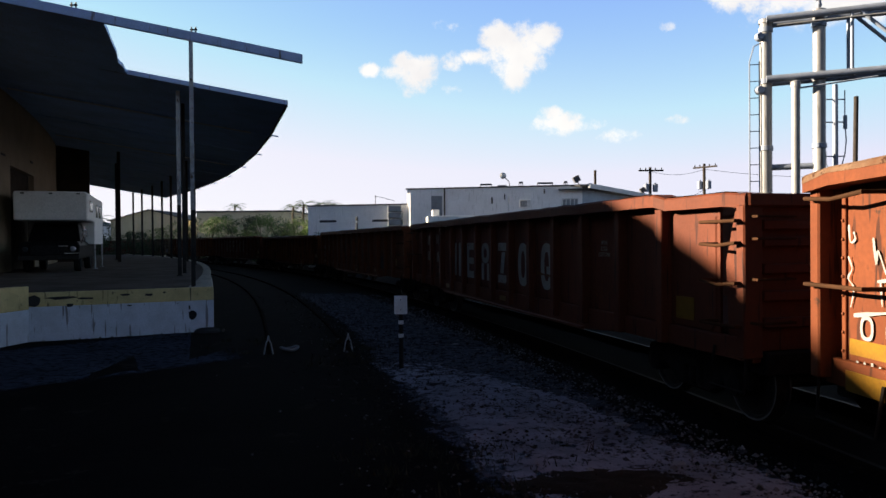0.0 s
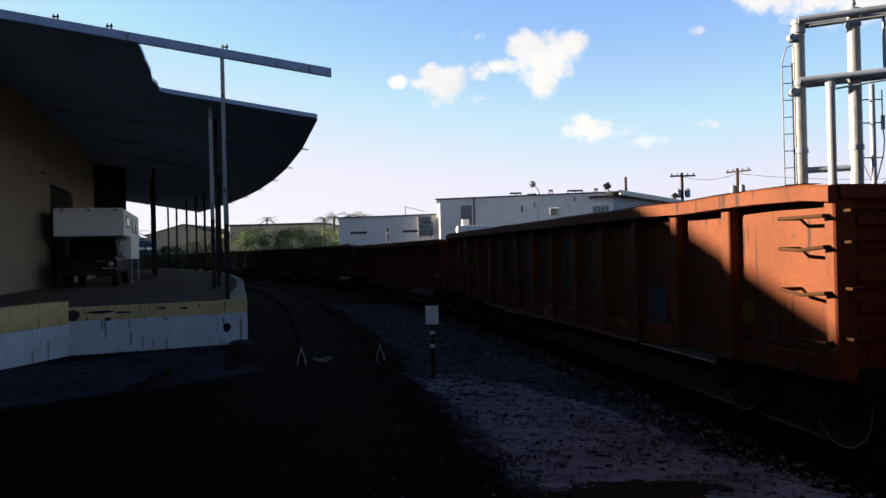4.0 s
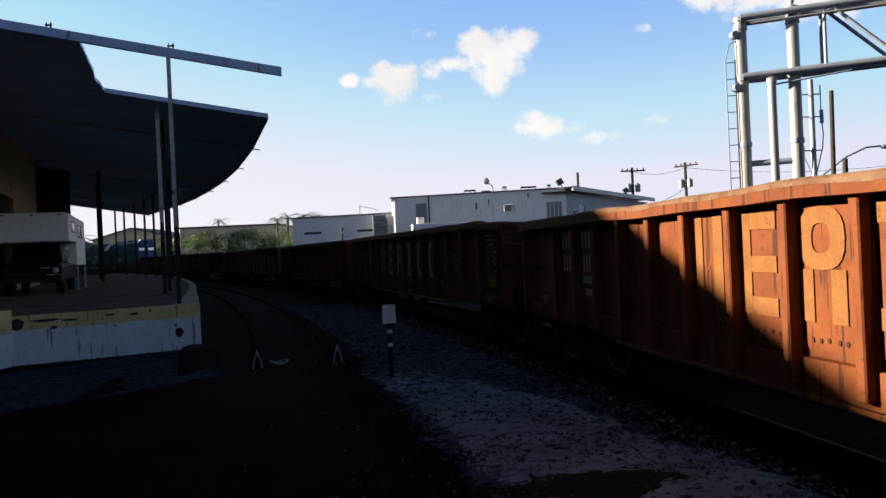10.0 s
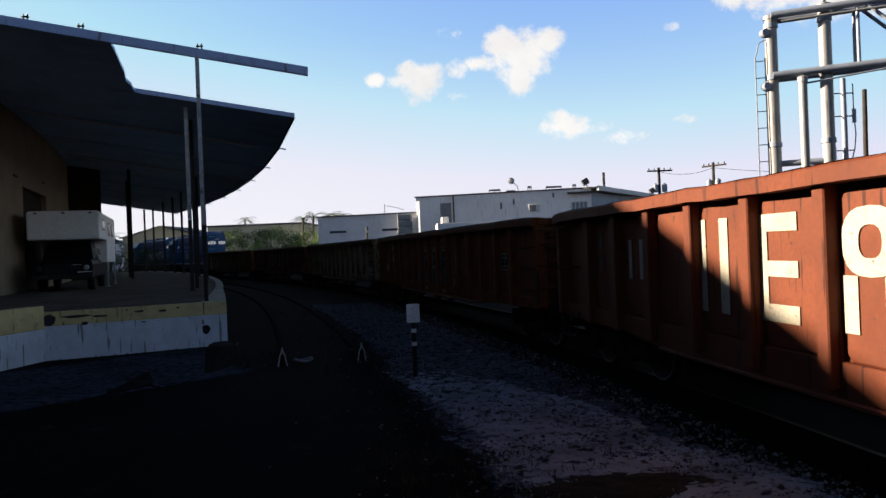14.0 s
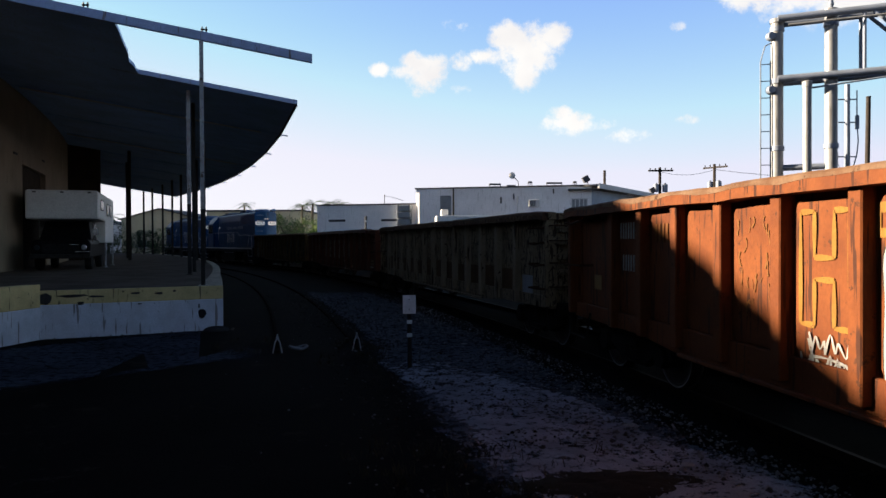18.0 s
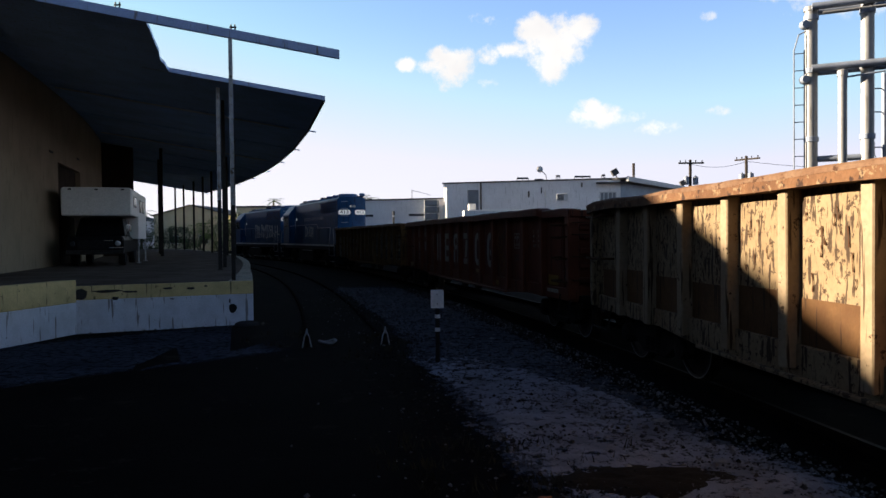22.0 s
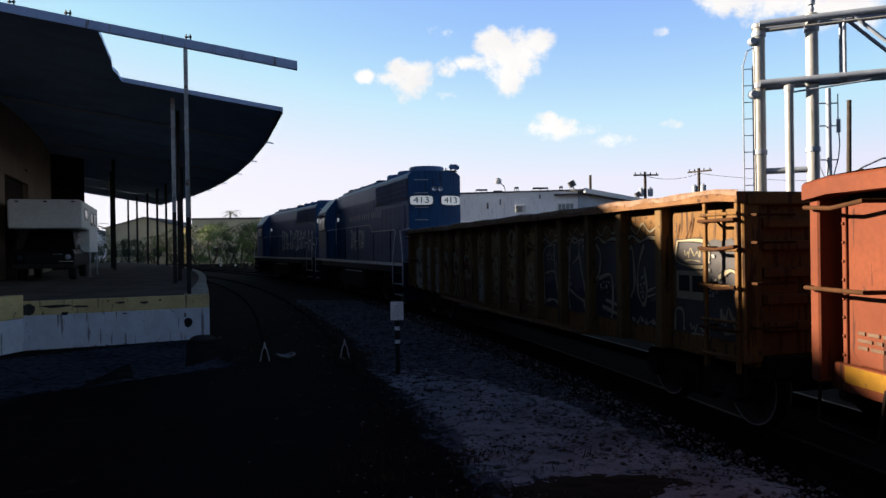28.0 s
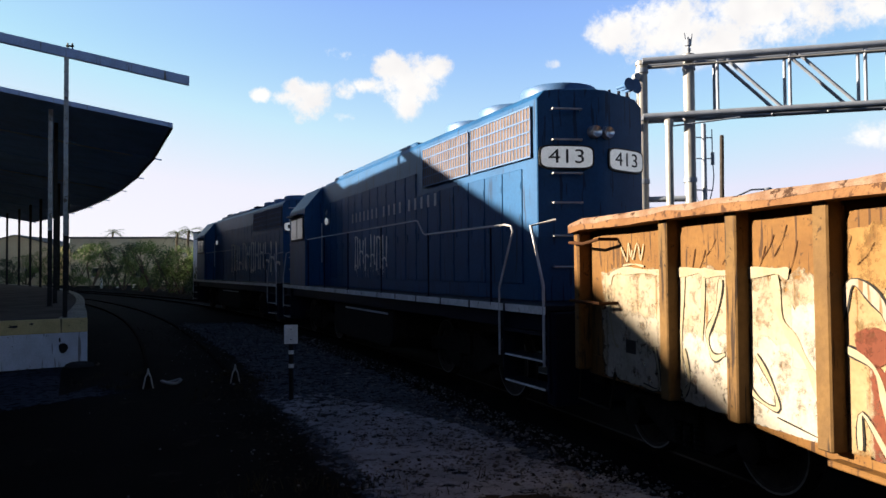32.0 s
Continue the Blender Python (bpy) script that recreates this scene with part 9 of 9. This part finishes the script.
# ---- unseen blocks added to cut light ----
def light_blockers():
    # added behind the camera to take skylight off the yard
    house = structure(new("rear_blocker"), "unseen block added behind the camera to cut skylight", "building")
    bm = bmesh.new()
    wall_run(bm, (-1.5, -9.0), (-34.0, -9.0), -0.1, 13.0)
    wall_run(bm, (-34.0, -9.0), (-34.0, -46.0), -0.1, 13.0)
    wall_run(bm, (-34.0, -46.0), (-8.0, -46.0), -0.1, 13.0)
    wall_run(bm, (-8.0, -46.0), (-1.5, -9.0), -0.1, 13.0)
    part("wall", bm, M["concrete"], house)
    bm = bmesh.new()
    vs = [(-1.4, -8.6), (-34.4, -8.6), (-34.4, -46.4), (-7.8, -46.4)]
    skin(bm, [[bm.verts.new((x, y, z)) for x, y in vs] for z in (13.0, 13.2)])
    part("roof", bm, M["roof_edge"], house)
    # added out of sight, keeps the sun off the far cars
    house = structure(new("dock_blocker"), "unseen block added beyond the dock to shade the far cars", "building")
    bm = bmesh.new()
    c = [(-50.0, 50.0), (-50.0, 94.0), (-80.0, 94.0), (-80.0, 50.0)]
    for p, q in zip(c, c[1:] + c[:1]):
        wall_run(bm, p, q, -0.1, 15.0)
    part("wall", bm, M["brown_wall"], house)
    bm = bmesh.new()
    skin(bm, [[bm.verts.new((x, y, z)) for x, y in c] for z in (15.0, 15.2)])
    part("roof", bm, M["roof_edge"], house)
    # added out of sight, cuts skylight on the near cars' sides
    house = structure(new("west_blocker"), "unseen block added beyond the yard to cut skylight", "building")
    bm = bmesh.new()
    c = [(-48.0, -30.0), (-48.0, 14.0), (-76.0, 14.0), (-76.0, -30.0)]
    for p, q in zip(c, c[1:] + c[:1]):
        wall_run(bm, p, q, -0.1, 26.0)
    part("wall", bm, M["brown_wall"], house)
    bm = bmesh.new()
    skin(bm, [[bm.verts.new((x, y, z)) for x, y in c] for z in (26.0, 26.2)])
    part("roof", bm, M["roof_edge"], house)
    # added out of sight, shades the farthest part of the train
    house = structure(new("far_blocker"), "unseen block added far off to shade the train's far end", "building")
    bm = bmesh.new()
    c = [(-98.0, 98.0), (-98.0, 172.0), (-125.0, 172.0), (-125.0, 98.0)]
    for p, q in zip(c, c[1:] + c[:1]):
        wall_run(bm, p, q, -0.1, 24.0)
    part("wall", bm, M["brown_wall"], house)
    bm = bmesh.new()
    skin(bm, [[bm.verts.new((x, y, z)) for x, y in c] for z in (24.0, 24.2)])
    part("roof", bm, M["roof_edge"], house)
    # added at the right, out of view, to lower the skylight
    house = structure(new("side_blocker"), "unseen block added across the tracks to cut skylight", "building")
    bm = bmesh.new()
    c = [(14.0, -2.0), (44.0, 2.0), (44.0, -46.0), (12.0, -46.0)]
    for p, q in zip(c, c[1:] + c[:1]):
        wall_run(bm, q, p, -0.1, 10.0)
    part("wall", bm, M["brown_wall"], house)
    bm = bmesh.new()
    skin(bm, [[bm.verts.new((x, y, z)) for x, y in c] for z in (10.0, 10.2)])
    part("roof", bm, M["roof_edge"], house)


light_blockers()


# ---- trees and bushes ----
def leaf_clump(seed, n, size):
    """A rough ball of separate leaves."""
    r = random.Random(seed)
    bm = bmesh.new()
    for _ in range(n):
        d = Vector((r.gauss(0, 1), r.gauss(0, 1), r.gauss(0, 0.8)))
        d = d.normalized() * r.uniform(0.35, 1.0) ** 0.5
        q = Euler((r.uniform(-1.2, 1.2), r.uniform(-1.2, 1.2), r.uniform(0, 6.3))).to_matrix()
        l, w = size * r.uniform(0.7, 1.3), size * r.uniform(0.28, 0.5)
        vs = [bm.verts.new(d + q @ Vector(p)) for p in ((0, -w, 0), (l, 0, size * 0.15), (0, w, 0), (-l * 0.6, 0, 0))]
        bm.faces.new(vs)
    return bm


def crown(name, blobs, mat, parent, leaves=150, size=0.17, seed=0):
    """Joins many leaf clumps into one crown; blobs are (x, y, z, radius)."""
    verts, faces = [], []
    r = random.Random(seed)
    bases = []
    for k in range(5):
        bm = leaf_clump(seed * 10 + k, leaves, size)
        bm.verts.index_update()
        bases.append(([v.co.copy() for v in bm.verts], [[v.index for v in f.verts] for f in bm.faces]))
        bm.free()
    for x, y, z, rad in blobs:
        vs, fs = bases[r.randrange(5)]
        q = Matrix.Rotation(r.uniform(0, 6.28), 3, "Z")
        o = len(verts)
        for v in vs:
            w = q @ v
            verts.append((x + w.x * rad, y + w.y * rad, z + w.z * rad * 0.85))
        faces += [[o + i for i in f] for f in fs]
    data = bpy.data.meshes.new(name)
    data.from_pydata(verts, [], faces)
    data.materials.append(mat)
    ob = new(name, data)
    ob.parent = parent
    return ob


def bush(x, y, h, w, seed, mat, label="leafy green bush by the track"):
    r = random.Random(seed)
    t = thing("bush", label, "bush", "bushes along the track", Matrix.Translation((x, y, 0)))
    for k in range(5):
        a = r.uniform(0, 6.28)
        bm = bmesh.new()
        tube(bm, [(0.1 * math.cos(a), 0.1 * math.sin(a), -0.05), (w * 0.25 * math.cos(a), w * 0.25 * math.sin(a), h * 0.45), (w * 0.4 * math.cos(a + 0.3), w * 0.4 * math.sin(a + 0.3), h * 0.8)], [0.09, 0.05, 0.02], 6)
        part("stem", bm, M["bark"], t)
    blobs = []
    for k in range(38):
        a, q = r.uniform(0, 6.28), r.random() ** 0.5
        z = r.uniform(0.10, 0.93) * h
        wide = w * 0.5 * (1.0 - 0.55 * (z / h) ** 2)
        blobs.append((wide * q * math.cos(a), wide * q * math.sin(a), z, r.uniform(0.35, 0.75) * min(1.0, w / 3)))
    crown("leaves", blobs, mat, t, 130, 0.19, seed)


for i, (s, off, h, w) in enumerate(((55, 4.6, 2.9, 3.2), (58.5, 5.2, 3.6, 3.8), (62, 4.8, 4.2, 4.0), (66, 5.4, 4.7, 4.6), (70.5, 5.2, 5.1, 5.0), (75, 5.6, 5.3, 5.0), (80, 5.4, 5.6, 5.4), (86, 6.0, 5.8, 5.6), (92, 6.0, 5.8, 5.6), (99, 6.4, 5.8, 6.0), (107, 6.0, 5.4, 6.0), (116, 6.0, 5.0, 6.0))):
    p = main_line.at(s, -off)
    bush(p.x, p.y, h, w, 60 + i, M["leaf"] if i % 3 else M["leaf_dark"])
for i, (az, dist, h, w) in enumerate(((-25.0, 96, 4.4, 6.0), (-22.5, 92, 3.6, 5.0), (-27.6, 100, 4.0, 6.0))):
    a = radians(az)
    bush(dist * math.sin(a), dist * math.cos(a), h, w, 90 + i, M["leaf_dark"], "dark bush beyond the dock")


def palm(x, y, h, seed, label="palm tree with drooping fronds"):
    r = random.Random(seed)
    t = thing("palm_tree", label, "palm tree", "palm trees", Matrix.Translation((x, y, 0)))
    bm = bmesh.new()
    tube(bm, [(0.1 * math.sin(k), 0.1 * math.cos(k * 2), h * k / 6 - 0.02) for k in range(7)], [0.22, 0.19, 0.17, 0.16, 0.15, 0.15, 0.14], 8)
    part("trunk", bm, M["bark"], t)
    for k in range(16):
        a = 2 * math.pi * k / 16 + r.uniform(-0.2, 0.2)
        rise = r.uniform(-0.2, 0.9)
        bm = bmesh.new()
        pts = [Vector((math.cos(a) * l, math.sin(a) * l, h + rise * l - 0.32 * l * l)) for l in (0, 0.5, 1.0, 1.5, 2.0)]
        tube(bm, pts, [0.03, 0.025, 0.02, 0.015, 0.008], 5)
        side = Vector((-math.sin(a), math.cos(a), 0))
        for i in range(14):
            l = 0.35 + 1.6 * i / 14
            p = Vector((math.cos(a) * l, math.sin(a) * l, h + rise * l - 0.32 * l * l))
            for s in (-1, 1):
                e = p + side * s * 0.42 + Vector((math.cos(a) * 0.25, math.sin(a) * 0.25, -0.16))
                bm.faces.new([bm.verts.new(v) for v in (p, p + Vector((0.03, 0.03, 0.01)), e)])
        part("frond", bm, M["leaf_dark"], t)


for i, (az, dist, h) in enumerate(((-26.3, 100, 6.4), (-25.2, 104, 5.4), (-27.6, 98, 5.8), (-10.4, 96, 7.1), (-9.2, 98, 7.2), (-8.3, 97, 7.0), (-11.2, 97, 6.9), (-15.6, 132, 8.6))):
    a = radians(az)
    palm(dist * math.sin(a), dist * math.cos(a), h, 120 + i)


def bollards():
    for i, (x, y) in enumerate(((-27.6, 94.0), (-25.9, 94.6), (-24.2, 95.2))):
        t = thing("bollard", "short white bollard beside the far track", "bollard", "bollards", Matrix.Translation((x, y, -0.02)))
        bm = bmesh.new()
        lathe(bm, [(0, 0.14), (1.2, 0.14), (1.28, 0.10), (1.3, 0.001)], "z", 12)
        part("post", bm, M["white_paint"], t, smooth=0.6)


bollards()


# ---- motion of the train ----
STATIONS = [0.0, 17.908, 35.555, 53.108, 70.817, 88.290, 104.464, 120.004, 135.050]     # metres gone, every four seconds


def gone(t):
    """Metres that the train has moved towards the camera, through the stations by a natural cubic spline."""
    return float(np.interp(t, GONE_T, GONE_S))


def spline():
    n, h, y = len(STATIONS), 4.0, np.array(STATIONS)
    A, b = np.eye(n), np.zeros(n)
    for i in range(1, n - 1):
        A[i, i - 1:i + 2] = (h, 4 * h, h)
        b[i] = 6 * (y[i + 1] - 2 * y[i] + y[i - 1]) / h
    m = np.linalg.solve(A, b)
    ts = np.linspace(0, 32, 641)
    out = []
    for t in ts:
        i = min(int(t / h), n - 2)
        d = t - i * h
        out.append(y[i] + d * ((y[i + 1] - y[i]) / h - h * (2 * m[i] + m[i + 1]) / 6) + d * d * m[i] / 2 + d ** 3 * (m[i + 1] - m[i]) / (6 * h))
    return ts, np.array(out)


GONE_T, GONE_S = spline()


def car_pose(n, t):
    """Cars 0 to 8 are gondolas, 9 and 10 the locomotives; each rides on its two bogies."""
    length, pivot = (CAR_L, TRUCK_X) if n < 9 else (LOCO_L, 5.2)
    u = (n - 1) * CAR_L + 0.10 if n < 9 else 8 * CAR_L + (n - 9) * LOCO_L
    mid = u + length / 2 - gone(t)
    a, b = main_line.at(mid - pivot), main_line.at(mid + pivot)
    d = b - a
    c = (a + b) / 2
    return Matrix.Translation((c.x, c.y, RAIL_Z)) @ Matrix.Rotation(math.atan2(d.y, d.x), 4, "Z"), mid, math.atan2(d.y, d.x)


def motions():
    times = [0.5 * i for i in range(65)]
    number = {c.name: i for i, c in enumerate(cars)}
    for n, c in enumerate(cars):
        walk(c, [(t, car_pose(n, t)[0]) for t in times])
    for tr, car, x in MOVING_TRUCKS:
        n = number[car.name]
        rows = []
        for t in [2.0 * i for i in range(17)]:
            _, mid, turn = car_pose(n, t)
            rows.append((t, Matrix.Translation((x, 0, 0)) @ Matrix.Rotation(main_line.heading(mid + x) + math.pi / 2 - turn, 4, "Z")))
        walk(tr, rows)
    steps = [0.1 * i for i in range(321)]
    for w, x, r in MOVING_WHEELS:
        walk(w, [(t, Matrix.Translation((x, 0, r)) @ Matrix.Rotation(-gone(t) / r, 4, "Y")) for t in steps])


motions()
